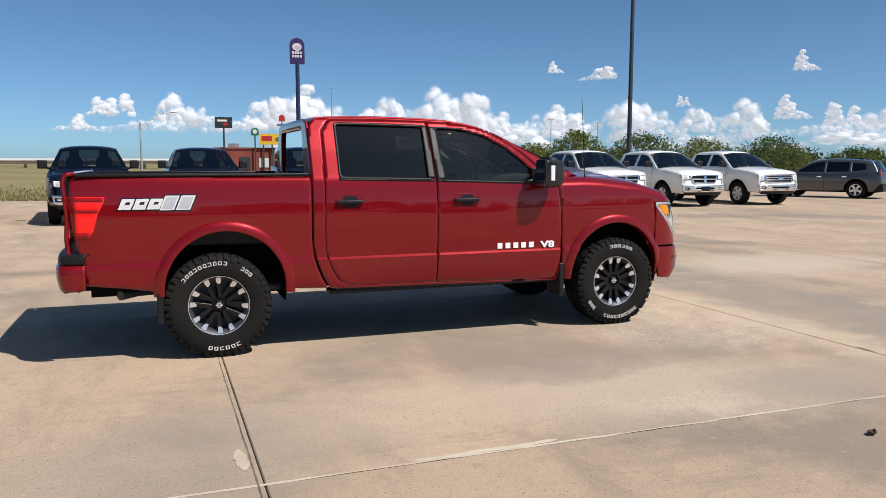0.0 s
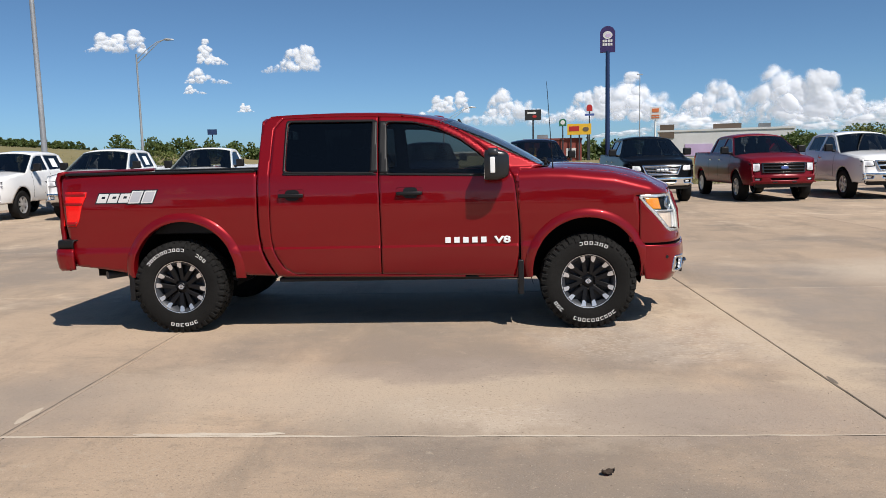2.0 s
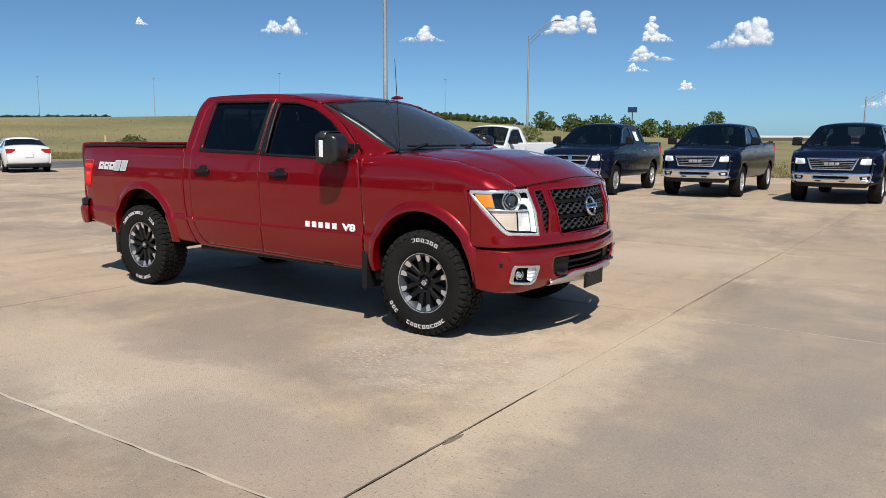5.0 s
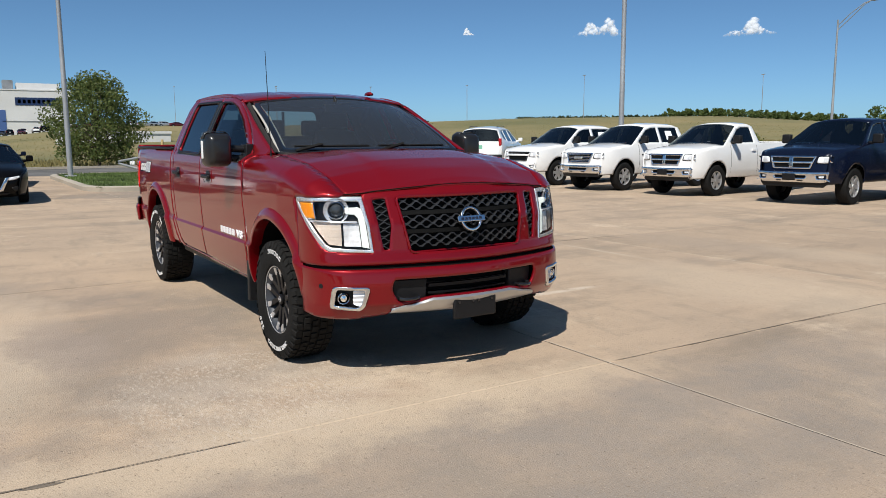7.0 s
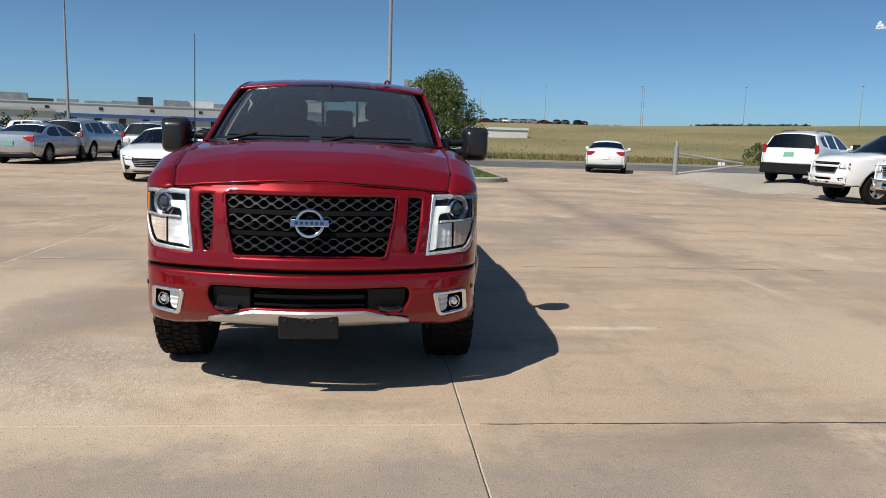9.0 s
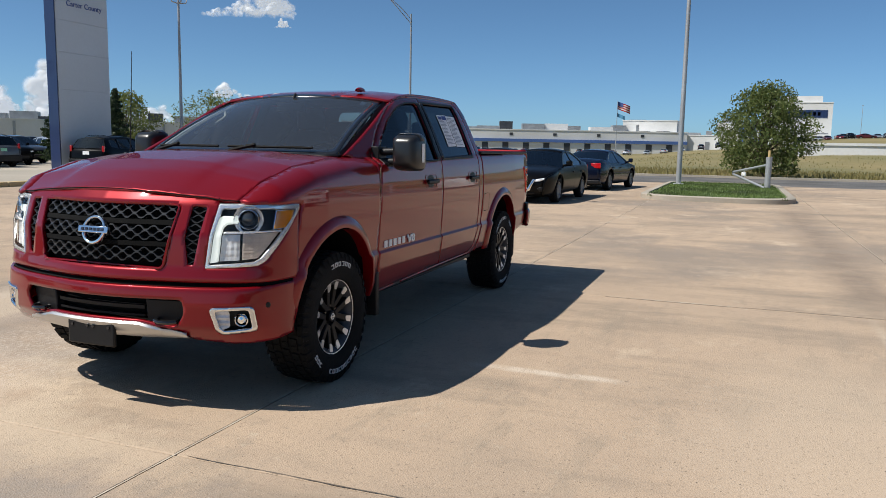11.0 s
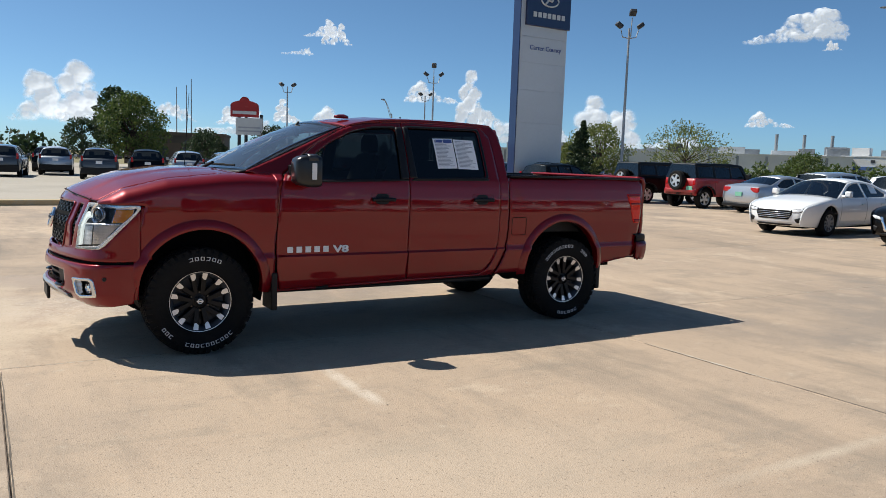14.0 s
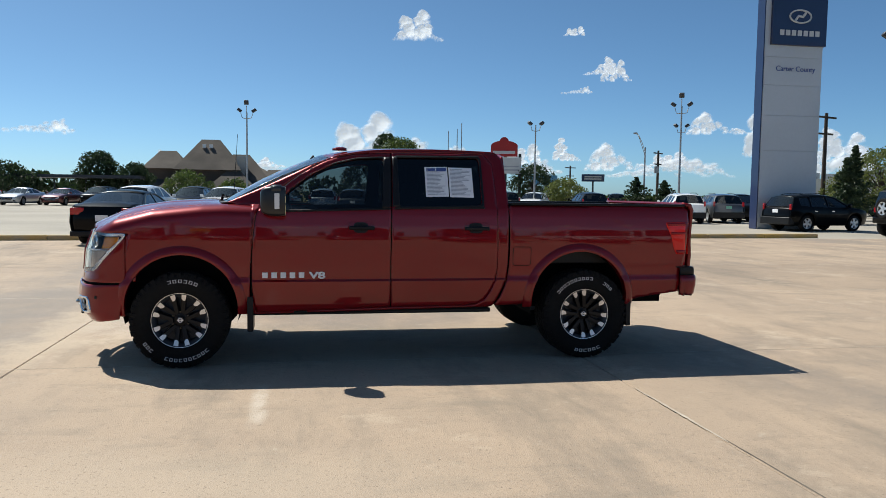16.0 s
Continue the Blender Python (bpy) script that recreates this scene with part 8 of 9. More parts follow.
def pole_sign(name, label, x, y, z0, z1, w, mat, pole_r=0.22, pole_mat="dark_metal", yaw=0.0, arch=0.0, poles=(0.0,)):
    t = thing(name, label, "sign", at=pose(x, y, 0, 0, 0, yaw))
    for px in poles:
        bm = bmesh.new()
        tube(bm, [(px, 0, 0), (px, 0, z0 + 0.3)], [pole_r * 1.25, pole_r], 12)
        part("post", bm, pole_mat, t)
    ring = [(-w / 2, z0), (w / 2, z0), (w / 2, z1 - arch)] + [(w / 2 * math.cos(a), z1 - arch + arch * math.sin(a)) for a in np.linspace(0.2, math.pi - 0.2, 9)][: 9 if arch else 0] + [(-w / 2, z1 - arch)]
    bm = bmesh.new()
    f = [bm.verts.new((px, -0.3, pz)) for px, pz in ring]
    b = [bm.verts.new((px, 0.3, pz)) for px, pz in ring]
    bm.faces.new(f)
    bm.faces.new(b[::-1])
    for i in range(len(ring)):
        bm.faces.new((f[i], b[i], b[(i + 1) % len(ring)], f[(i + 1) % len(ring)]))
    bmesh.ops.recalc_face_normals(bm, faces=bm.faces)
    return part("sign_box", bm, mat, t, smooth=0), t


def mark(parent, x0, x1, z0, z1, mat, y=-0.34):
    bm = bmesh.new()
    box(bm, (x0, y, z0), (x1, -0.29, z1))
    return part("sign_mark", bm, mat, parent, smooth=0)


def round_mark(parent, x, z, r, mat, y=-0.34, squash=1.0):
    bm = bmesh.new()
    lathe(bm, [(0, y), (r, y), (r, -0.25)], 24, m=Matrix.Translation((x, 0, z)) @ Matrix.Diagonal((1, 1, squash, 1)))
    return part("sign_mark", bm, mat, parent, smooth=0)


s, _ = pole_sign("tall_pole_sign", "tall dark restaurant sign with a pale arched panel", 25.7, 153.7, 21.6, 26.8, 3.0, "sign_purple", 0.42, "sign_navy", -9, 1.4)
M["sign_lilac"] = material("sign_lilac", (0.55, 0.42, 0.62), 0.5, vary=0.05)
round_mark(s, 0.0, 25.0, 0.95, "letter_white", squash=0.8)
round_mark(s, 0.15, 24.9, 0.6, "sign_lilac", y=-0.36, squash=0.6)
for z in (22.9, 23.6):
    for k in range(4):
        mark(s, -1.0 + k * 0.52, -0.62 + k * 0.52, z, z + 0.5, "letter_white")
s, _ = pole_sign("pole_sign", "dark restaurant sign with a red and white mark", 9.8, 142.3, 7.9, 9.9, 3.1, "sign_black", 0.16, yaw=-4)
mark(s, -1.1, 0.6, 9.1, 9.45, "letter_white")
round_mark(s, 0.3, 8.6, 0.42, "sign_red", squash=0.6)
s, _ = pole_sign("round_sign", "round green and white cafe sign", 15.4, 141.8, 6.6, 8.0, 1.4, "sign_green", 0.12, yaw=-6, arch=0.65)
round_mark(s, 0, 7.3, 0.42, "letter_white")
s, _ = pole_sign("billboard", "yellow fast-food billboard on posts", 18.5, 141.5, 4.9, 6.95, 4.5, "sign_yellow", 0.14, yaw=-7, poles=(-1.6, 0.0, 1.6))
mark(s, -1.9, 0.0, 5.6, 6.5, "sign_red")
round_mark(s, 1.2, 5.9, 0.6, "wall_brown", squash=0.7)
s, _ = pole_sign("pole_sign", "small red round sign over a blue bar", 20.4, 141.3, 9.3, 10.5, 1.1, "sign_red", 0.1, yaw=-7, arch=0.5)
mark(s, -0.9, 0.9, 8.4, 8.8, "print_blue")
s, _ = pole_sign("pole_sign", "white and orange filling-station sign", 32.3, 139.2, 7.3, 9.6, 1.9, "letter_white", 0.16, "white_plastic", -13)
M["sign_orange"] = material("sign_orange", (0.60, 0.16, 0.05), 0.5, vary=0.05)
mark(s, -0.6, 0.6, 8.6, 9.3, "sign_orange")
for z in (7.5, 7.9):
    mark(s, -0.7, 0.7, z, z + 0.25, "sign_orange")
s, _ = pole_sign("pole_sign", "red scalloped restaurant sign over a pale panel", -22.8, -80.0, 5.85, 7.7, 3.1, "sign_red", 0.17, "sign_black", 158, 0.6, (-0.6, 0.15, 1.85))
mark(s, -1.3, 1.3, 6.15, 6.5, "letter_white")
mark(s, -0.95, 2.0, 3.85, 5.75, "wall_white", -0.32)
for z in (4.2, 4.6):
    mark(s, -0.7, 1.75, z, z + 0.16, "print_grey")
round_mark(s, 0.0, 7.55, 0.55, "sign_red", y=-0.32)
s, _ = pole_sign("billboard", "small navy billboard far down the road", -50.9, -123.0, 3.9, 5.2, 4.0, "sign_navy", 0.15, yaw=155, poles=(0.0,))
for z in (4.25, 4.65):
    mark(s, -1.5, 1.5, z, z + 0.2, "letter_white")
M["sign_sky"] = material("sign_sky", (0.10, 0.30, 0.50), 0.5, vary=0.05)
pole_sign("billboard", "pale blue billboard far down the road", -47.5, -141.0, 3.4, 5.3, 5.5, "sign_sky", 0.15, yaw=158, poles=(-1.5, 1.5))
pole_sign("pole_sign", "navy hotel sign beyond the ridge wood", -66.0, 178.0, 8.0, 9.3, 2.2, "sign_navy", 0.12, yaw=15)


def building(name, label, x, y, yaw, w, d, h, mat, base=0.0, windows=(), roof_units=(), band=None, seed=1):
    """A plain hall: wall, roof slab with parapet, openings along its front, boxes on the roof."""
    rng = random.Random(seed)
    t = thing(name, label, "building", at=pose(x, y, base, 0, 0, yaw))
    bm = bmesh.new()
    box(bm, (-w / 2, -d / 2, -1), (w / 2, d / 2, h))
    part("wall", bm, mat, t, smooth=0)
    bm = bmesh.new()
    box(bm, (-w / 2 - 0.15, -d / 2 - 0.15, h), (w / 2 + 0.15, d / 2 + 0.15, h + 0.35))
    part("roof", bm, mat, t, smooth=0)
    for x0, x1, z0, z1, m in windows:
        bm = bmesh.new()
        box(bm, (x0, -d / 2 - 0.12, z0), (x1, -d / 2 + 0.1, z1))
        part("opening", bm, m, t, smooth=0)
    for x0, x1, hh, m in roof_units:
        bm = bmesh.new()
        dd = rng.uniform(3, 6)
        box(bm, (x0, -d / 4 - dd / 2, h + 0.3), (x1, -d / 4 + dd / 2, h + 0.3 + hh))
        part("roof_unit", bm, m, t, smooth=0)
    if band:
        z0, z1, m = band
        bm = bmesh.new()
        box(bm, (-w / 2, -d / 2 - 0.5, z0), (w / 2, -d / 2 - 0.05, z1))
        part("band", bm, m, t, smooth=0)
    return t


rng = random.Random(5)
units = [(x, x + rng.uniform(3, 9), rng.uniform(1.0, 3.2), rng.choice(["grey_metal", "wall_white", "dark_metal"])) for x in np.arange(-95, 90, 8.5)]
bays = [(x, x + 2.2, 0.8, 3.6, "dark_metal") for x in np.arange(-90, 90, 7.5)]
ticks = [(x, x + 1.2, 6.2, 7.1, "dark_metal") for x in np.arange(-70, 90, 16)]
building("factory", "long white factory hall with a blue band and roof plant", -282, -92, 111, 150, 40, 8.0, "wall_white", windows=[b for b in bays + ticks if abs(b[0]) < 72], roof_units=[u for u in units if abs(u[0]) < 70], band=(3.8, 4.9, "wall_blue"), seed=2)
building("factory", "white factory hall with tall pale piers", -212, -200, 128, 130, 40, 7.6, "wall_white", windows=[(x, x + 0.8, 0, 7.2, "grey_metal") for x in np.arange(-60, 62, 9)], roof_units=[u for u in units if abs(u[0]) < 60], seed=3)
building("factory", "taller white factory block with blue loading doors", -303, -28.5, 90, 19.6, 24, 12.3, "wall_white", windows=[(1.2 + 2.1 * k, 2.5 + 2.1 * k, 0.4, 7.0, "wall_blue") for k in range(3)] + [(-4.5, 0.2, 7.4, 8.6, "dark_metal"), (2.6, 7.4, 7.4, 8.6, "dark_metal")], roof_units=[(-8, -2, 0.4, "grey_metal")], seed=4)
building("factory", "low white factory hall between the blocks", -304, -11.6, 90, 14.0, 24, 7.1, "wall_white", windows=[(-6, -5, 1.0, 6.0, "grey_metal"), (3, 4.5, 1.0, 5.0, "grey_metal")], roof_units=[(-4, 1, 1.0, "grey_metal"), (3, 5, 1.6, "grey_metal")], seed=8)
building("factory", "white block with a tall blue panelled end", -303, 3.9, 90, 17.0, 24, 11.5, "wall_white", windows=[(-6.0, -2.8, 7.6, 8.8, "dark_metal")] + [(-1.0 + 3.2 * k, 1.6 + 3.2 * k, 1.0, 11.0, "wall_blue") for k in range(3)], roof_units=[(-7, -3, 1.6, "grey_metal"), (-2, -1, 0.9, "dark_metal")], seed=9)
building("factory", "tall white plant building with a dark blue name strip", -300, 21, 90, 22, 26, 18.5, "wall_white", windows=[(-6, 9.5, 13.6, 16.2, "sign_navy"), (-11, -9, 0, 12, "wall_blue"), (-10, 10, 8.2, 8.5, "grey_metal")] + [(-5.2 + 1.45 * k, -4.3 + 1.45 * k, 14.3, 15.5, "letter_white") for k in range(9)], roof_units=[(-5, 8, 2.4, "wall_white"), (-9, -6, 3.2, "grey_metal")], seed=6)
building("factory", "low white hall beside the plant", -290, 42, 90, 30, 24, 6.0, "wall_white", roof_units=[(-6, 3, 1.4, "grey_metal")], band=(4.2, 5.0, "wall_blue"), seed=7)
for k, (px, py) in enumerate(((-238, -166), (-245, -160), (-252, -154))):
    bm = bmesh.new()
    tube(bm, [(px, py, 0), (px, py, 15.5)], 0.55, 12)
    tagged(part("chimney_stack", bm, "grey_metal"), "slim grey factory chimney stack", "chimney", group="factory stacks")
building("restaurant", "red-brick restaurant with a flat roof", 14.0, 147.0, -6, 11.0, 9, 4.0, "wall_brick", windows=[(-4.5, -3.2, 0.6, 2.6, "sign_yellow"), (-1, 1, 0.2, 2.6, "dark_metal"), (2.6, 4.4, 0.6, 2.4, "wall_white")], roof_units=[(-3, -1, 0.8, "grey_metal")])
building("shop", "long white shop building with a brown tower", 47.0, 146.0, -17, 24, 12, 5.0, "wall_white", windows=[(-11.6, -9.0, 3.8, 6.4, "wall_brown"), (-7, -2, 0.4, 2.6, "sign_lilac"), (4, 9, 0.4, 2.4, "dark_metal")], roof_units=[(-2, 3, 1.0, "wall_brown"), (6, 8, 0.8, "grey_metal")])
building("shop", "low brown brick shop behind the far lot", -21.3, -106.0, 160, 13, 9, 4.0, "wall_brown", windows=[(-6.5, 6.5, 2.9, 3.9, "roof_brown"), (-4, -1, 0.3, 2.4, "dark_metal"), (1, 4, 0.3, 2.4, "dark_metal")])
building("trailer", "white box trailer parked far off", -118, -55, 118, 12, 2.6, 3.3, "wall_white", windows=[(-4, -2, 0.2, 0.8, "sign_black"), (3, 5, 0.2, 0.8, "sign_black")])
building("trailer", "long white trailer beside the field", -112, 16.6, 92, 15, 2.3, 2.6, "wall_white", windows=[(-6, -4, -0.2, 0.5, "sign_black"), (4, 6, -0.2, 0.5, "sign_black")])


def overpass(x, y, yaw, span, z):
    """A thin bridge deck with a railing, on piers."""
    t = thing("overpass", "low brown road bridge far beyond the field", "bridge", at=pose(x, y, field_height(x, y), 0, 0, yaw))
    bm = bmesh.new()
    box(bm, (-span / 2, -4, z - 0.8), (span / 2, 4, z))
    part("deck", bm, "wall_brown", t, smooth=0)
    for k in range(9):
        bm = bmesh.new()
        px = -span / 2 + span * (k + 0.5) / 9
        box(bm, (px - 0.35, -3, -0.3), (px + 0.35, 3, z - 0.9))
        part("pier", bm, "old_concrete", t, smooth=0)
    bm = bmesh.new()
    box(bm, (-span / 2, -3.9, z), (span / 2, -3.7, z + 0.5))
    part("parapet", bm, "wall_white", t, smooth=0)


overpass(-12, 205, 8, 60, 2.1)


def hip_house():
    t = thing("house", "brown brick house with steep hipped shingle roofs", "house", at=pose(11.8, -92, -0.35, 0, 0, 180))
    def hip(w, d, e, r, ridge, cx, cy, mat="roof_brown"):
        bm = bmesh.new()
        b = [bm.verts.new((cx + sx * w / 2, cy + sy * d / 2, e)) for sx, sy in ((-1, -1), (1, -1), (1, 1), (-1, 1))]
        a, c = bm.verts.new((cx - ridge / 2, cy, r)), bm.verts.new((cx + ridge / 2, cy, r))
        for f in ((b[0], b[1], c, a), (b[1], b[2], c), (b[2], b[3], a, c), (b[3], b[0], a), (b[3], b[2], b[1], b[0])):
            bm.faces.new(f)
        part("roof", bm, mat, t, "brown shingle roof", smooth=0)
    for w, d, h, cx, cy in ((20, 9.5, 2.4, 0, 0.5), (6.6, 7.4, 4.4, 0.25, -0.6), (3.8, 5.0, 4.5, -5.2, -1.0), (5.2, 6.0, 2.2, 7.6, -1.6)):
        bm = bmesh.new()
        box(bm, (cx - w / 2, cy - d / 2, 0), (cx + w / 2, cy + d / 2, h))
        part("wall", bm, "wall_brown", t, "brown brick wall", smooth=0)
    hip(22.6, 12.0, 2.0, 5.2, 10.5, 0.0, 0.5)
    hip(7.8, 8.8, 4.2, 8.0, 2.2, 0.25, -0.6)
    hip(5.2, 6.4, 4.3, 6.5, 1.9, -4.7, -1.0)
    hip(7.4, 8.0, 3.0, 6.3, 2.0, 3.8, 0.3)
    hip(6.6, 7.6, 1.9, 4.4, 1.6, 8.0, -1.4)
    hip(5.6, 6.6, 2.0, 4.6, 0.6, 3.2, -4.0)
    hip(5.2, 6.2, 2.0, 4.3, 0.6, -2.4, -4.2)
    bm = bmesh.new()
    box(bm, (3.5, -3.4, 3.6), (4.5, -1.6, 6.0))
    part("dormer", bm, "trim_grey", t, "pale dormer side", smooth=0)
    bm = bmesh.new()
    for x in (-0.6, 0.2):
        box(bm, (x, -2.0, 6.9), (x + 0.4, -1.7, 7.35))
    part("roof_vent", bm, "white_plastic", t, "small pale roof vents", smooth=0)
    for x in (-4, -1, 2, 5.5):
        bm = bmesh.new()
        box(bm, (x - 0.6, -4.45, 0.8), (x + 0.6, -4.2, 2.0))
        part("window", bm, "dark_metal", t, "dark window", smooth=0)


hip_house()


def carport(x, y, w):
    t = thing("carport", "long dark open carport", "carport", at=pose(x, y, 0))
    bm = bmesh.new()
    box(bm, (-w / 2, -3, 2.5), (w / 2, 3, 2.8))
    part("roof", bm, "dark_metal", t, smooth=0)
    for k in range(5):
        bm = bmesh.new()
        tube(bm, [(-w / 2 + 0.3 + (w - 0.6) * k / 4, -2.8, 0), (-w / 2 + 0.3 + (w - 0.6) * k / 4, -2.8, 2.5)], 0.08, 8)
        part("post", bm, "dark_metal", t)


carport(23.0, -76.5, 13)


def flag(x, y, h):
    t = thing("flag_pole", "flag pole with a striped flag and a pale blue flag", "flag", at=pose(x, y, 0, 0, 0, 110))
    bm = bmesh.new()
    tube(bm, [(0, 0, 0), (0, 0, h)], [0.16, 0.08], 10)
    part("pole", bm, "galvanised", t)
    for k in range(7):
        rows = [[(0.1 + u * 4.4, 0.3 * math.sin(u * 7), h - 0.2 - u * 1.6 - (k + q) * 0.38) for q in (0, 1)] for u in np.linspace(0, 1, 10)]
        part("stripe", loft(rows), "sign_red" if k % 2 == 0 else "letter_white", t, smooth=0, solid=0.02)
    rows = [[(0.1 + u * 1.9, 0.3 * math.sin(u * 3) - 0.05, h - 0.19 - u * 0.7 - q * 1.4) for q in (0, 1)] for u in np.linspace(0, 1, 6)]
    part("canton", loft(rows), "print_blue", t, smooth=0, solid=0.14)
    rows = [[(0.1 + u * 2.6, 0.2 * math.sin(u * 6), h - 4.2 - u * 1.1 - q * 1.3) for q in (0, 1)] for u in np.linspace(0, 1, 6)]
    part("second_flag", loft(rows), "sign_sky", t, smooth=0, solid=0.02)


flag(-270, -37.5, 18.5)
# Thin masts on the skyline.
for n, (x, y, h) in enumerate(((-23.0, -115.8, 11.5), (-24.4, -115.5, 11.9), (-25.1, -115.4, 12.9), (-215, 110, 12), (-190, 130, 11), (-260, 60, 14), (-240, 88, 13), (-280, 40, 12), (-205, 75, 11), (-120, 175, 11), (-160, 150, 12), (28, 132, 15), (62, 112, 9), (75, 118, 9))):
    bm = bmesh.new()
    b = max(0.0, field_height(x, y))
    tube(bm, [(x, y, b), (x, y, b + h)], [0.10, 0.06], 6)
    if n > 2:
        box(bm, (x - 0.5, y - 0.12, b + h - 0.2), (x + 0.5, y + 0.12, b + h))
    tagged(part("light_mast", bm, "galvanised"), "thin grey light mast on the skyline", "mast", "masts on the skyline")

# ---- rows of cars on the far lots ----
far = [
    vehicle("suv", "white crossover on the far lot", "car", "suv", "white", pose(4.6, -34.6, 0, 0, 0, 80), group="cars on the far lots", cell=0.1, chrome=False),
    vehicle("suv", "dark grey crossover on the far lot", "car", "suv", "grey", pose(1.9, -41.0, 0, 0, 0, 262), group="cars on the far lots", cell=0.1, chrome=False),
    vehicle("suv", "silver crossover on the far lot", "car", "suv", "silver", pose(-0.9, -45.2, 0, 0, 0, 264), group="cars on the far lots", cell=0.1),
    vehicle("sedan", "maroon sedan on the far lot", "car", "sedan", "maroon", pose(20.8, -63.5, 0, 0, 0, 80), group="cars on the far lots", cell=0.1),
    vehicle("sedan", "silver sedan on the far lot", "car", "sedan", "silver", pose(23.8, -62.5, 0, 0, 0, 80), group="cars on the far lots", cell=0.1),
    vehicle("suv", "black crossover on the far lot", "car", "suv", "black", pose(-5.1, -40.0, 0, 0, 0, 262), group="cars on the far lots", cell=0.1, chrome=False),
]
rng = random.Random(11)
spots = [(18.0, -64.2, 80), (15.0, -65.0, 80), (12.0, -66.0, 80), (9.0, -66.5, 262), (6.0, -67.0, 262), (3.0, -66.0, 80), (7.0, -40.0, 82), (8.3, -33.0, 262), (-34.5, -60.0, 250), (-4.9, -56.4, 264), (-20.4, -60.6, 264), (27.0, -61.5, 80), (30.2, -60.5, 80),
         (-30.0, -64.0, 250), (-26.9, -66.0, 250), (-23.8, -67.5, 70), (-37.6, -58.0, 250), (-40.6, -55.5, 250), (-43.6, -53.5, 70), (-46.6, -51.0, 250), (-49.5, -49.0, 250), (-26.6, -36.5, 75), (-29.6, -38.8, 75), (-33.0, -45.0, 250), (-36.0, -43.5, 250),
         (-38.0, -14.5, 180), (-61.0, -24.0, 100), (-62.0, -28.0, 100), (-63.5, -32.5, 100), (-27.4, -11.9, 176), (-27.6, -8.7, 176), (33.2, -59.6, 80), (-20.5, -69.0, 70)]
for n, x, y in ((1, -2.5, -38.8), (2, -7.9, -42.5), (1, -10.7, -44.1), (5, -15.6, -52.6), (5, -18.0, -40.8), (5, -1.0, -52.0)):
    copy_thing(far[n], pose(x, y, 0, 0, 0, 262))
copy_thing(far[0], pose(-18.3, -53.6, 0, 0, 0, 62))
for x, y, a in spots:
    copy_thing(far[rng.choice((0, 1, 1, 2, 2, 3, 4, 5, 5))], pose(x, y, 0, 0, 0, a + rng.uniform(-3, 3)))
for k in range(26):
    x = -232 + rng.uniform(-6, 6)
    y = -75 + k * 5.2
    copy_thing(rng.choice(far), pose(x, y, max(-0.06, field_height(x, y)), 0, 0, rng.choice((0, 180)) + rng.uniform(-4, 4)))


for k in range(20):
    x, y = -225 + rng.uniform(-3, 3), 6 + k * 3.1 + rng.uniform(-0.4, 0.4)
    copy_thing(rng.choice(far), pose(x, y, max(-0.06, field_height(x, y)), 0, 0, rng.choice((0, 180, 90)) + rng.uniform(-4, 4)))


def dry_leaf(x, y, turn):
    """A curled dead leaf lying on the slab."""
    rows = []
    for u in np.linspace(-1, 1, 9):
        w = 0.024 * (1 - u * u) ** 0.7 + 0.001
        rows.append([(0.036 * u, w * v, 0.004 + 0.012 * u * u + 0.010 * v * v + 0.004 * math.sin(7 * u + 5 * v)) for v in np.linspace(-1, 1, 5)])
    o = part("dry_leaf", loft(rows), "leaf_dead", None, solid=0.0015)
    o.matrix_basis = pose(x, y, 0.001, 0, 0, turn)
    tagged(o, "curled dark brown dead leaf on the concrete", "leaf")


M["leaf_dead"] = material("leaf_dead", (0.045, 0.028, 0.018), 0.8, vary=0.25, grain=40)
dry_leaf(1.47, -4.0, 25)


# ---- clouds ----
def cloud_material():
    """White vapour, lit and with an added glow, that thins out towards the rim of the cloud."""
    m = bpy.data.materials.new("cloud")
    m.use_nodes = True
    nt = m.node_tree
    nt.nodes.clear()
    out, mix = nt.nodes.new("ShaderNodeOutputMaterial"), nt.nodes.new("ShaderNodeMixShader")
    d, tr = nt.nodes.new("ShaderNodeBsdfDiffuse"), nt.nodes.new("ShaderNodeBsdfTranslucent")
    d.inputs[0].default_value = tr.inputs[0].default_value = (0.56, 0.57, 0.59, 1)
    mix.inputs[0].default_value = 0.45
    nt.links.new(d.outputs[0], mix.inputs[1])
    nt.links.new(tr.outputs[0], mix.inputs[2])
    # Pale blue emission on top of the sunlight, to whiten the cloud.
    glow, add = nt.nodes.new("ShaderNodeEmission"), nt.nodes.new("ShaderNodeAddShader")
    glow.inputs[0].default_value, glow.inputs[1].default_value = (0.86, 0.91, 1.0, 1), 0.38
    nt.links.new(mix.outputs[0], add.inputs[0])
    nt.links.new(glow.outputs[0], add.inputs[1])
    thin, veil, clear = nt.nodes.new("ShaderNodeAttribute"), nt.nodes.new("ShaderNodeMixShader"), nt.nodes.new("ShaderNodeBsdfTransparent")
    thin.attribute_name = "thickness"
    nt.links.new(thin.outputs["Fac"], veil.inputs[0])
    nt.links.new(clear.outputs[0], veil.inputs[1])
    nt.links.new(add.outputs[0], veil.inputs[2])
    nt.links.new(veil.outputs[0], out.inputs[0])
    return m


M["cloud"] = cloud_material()


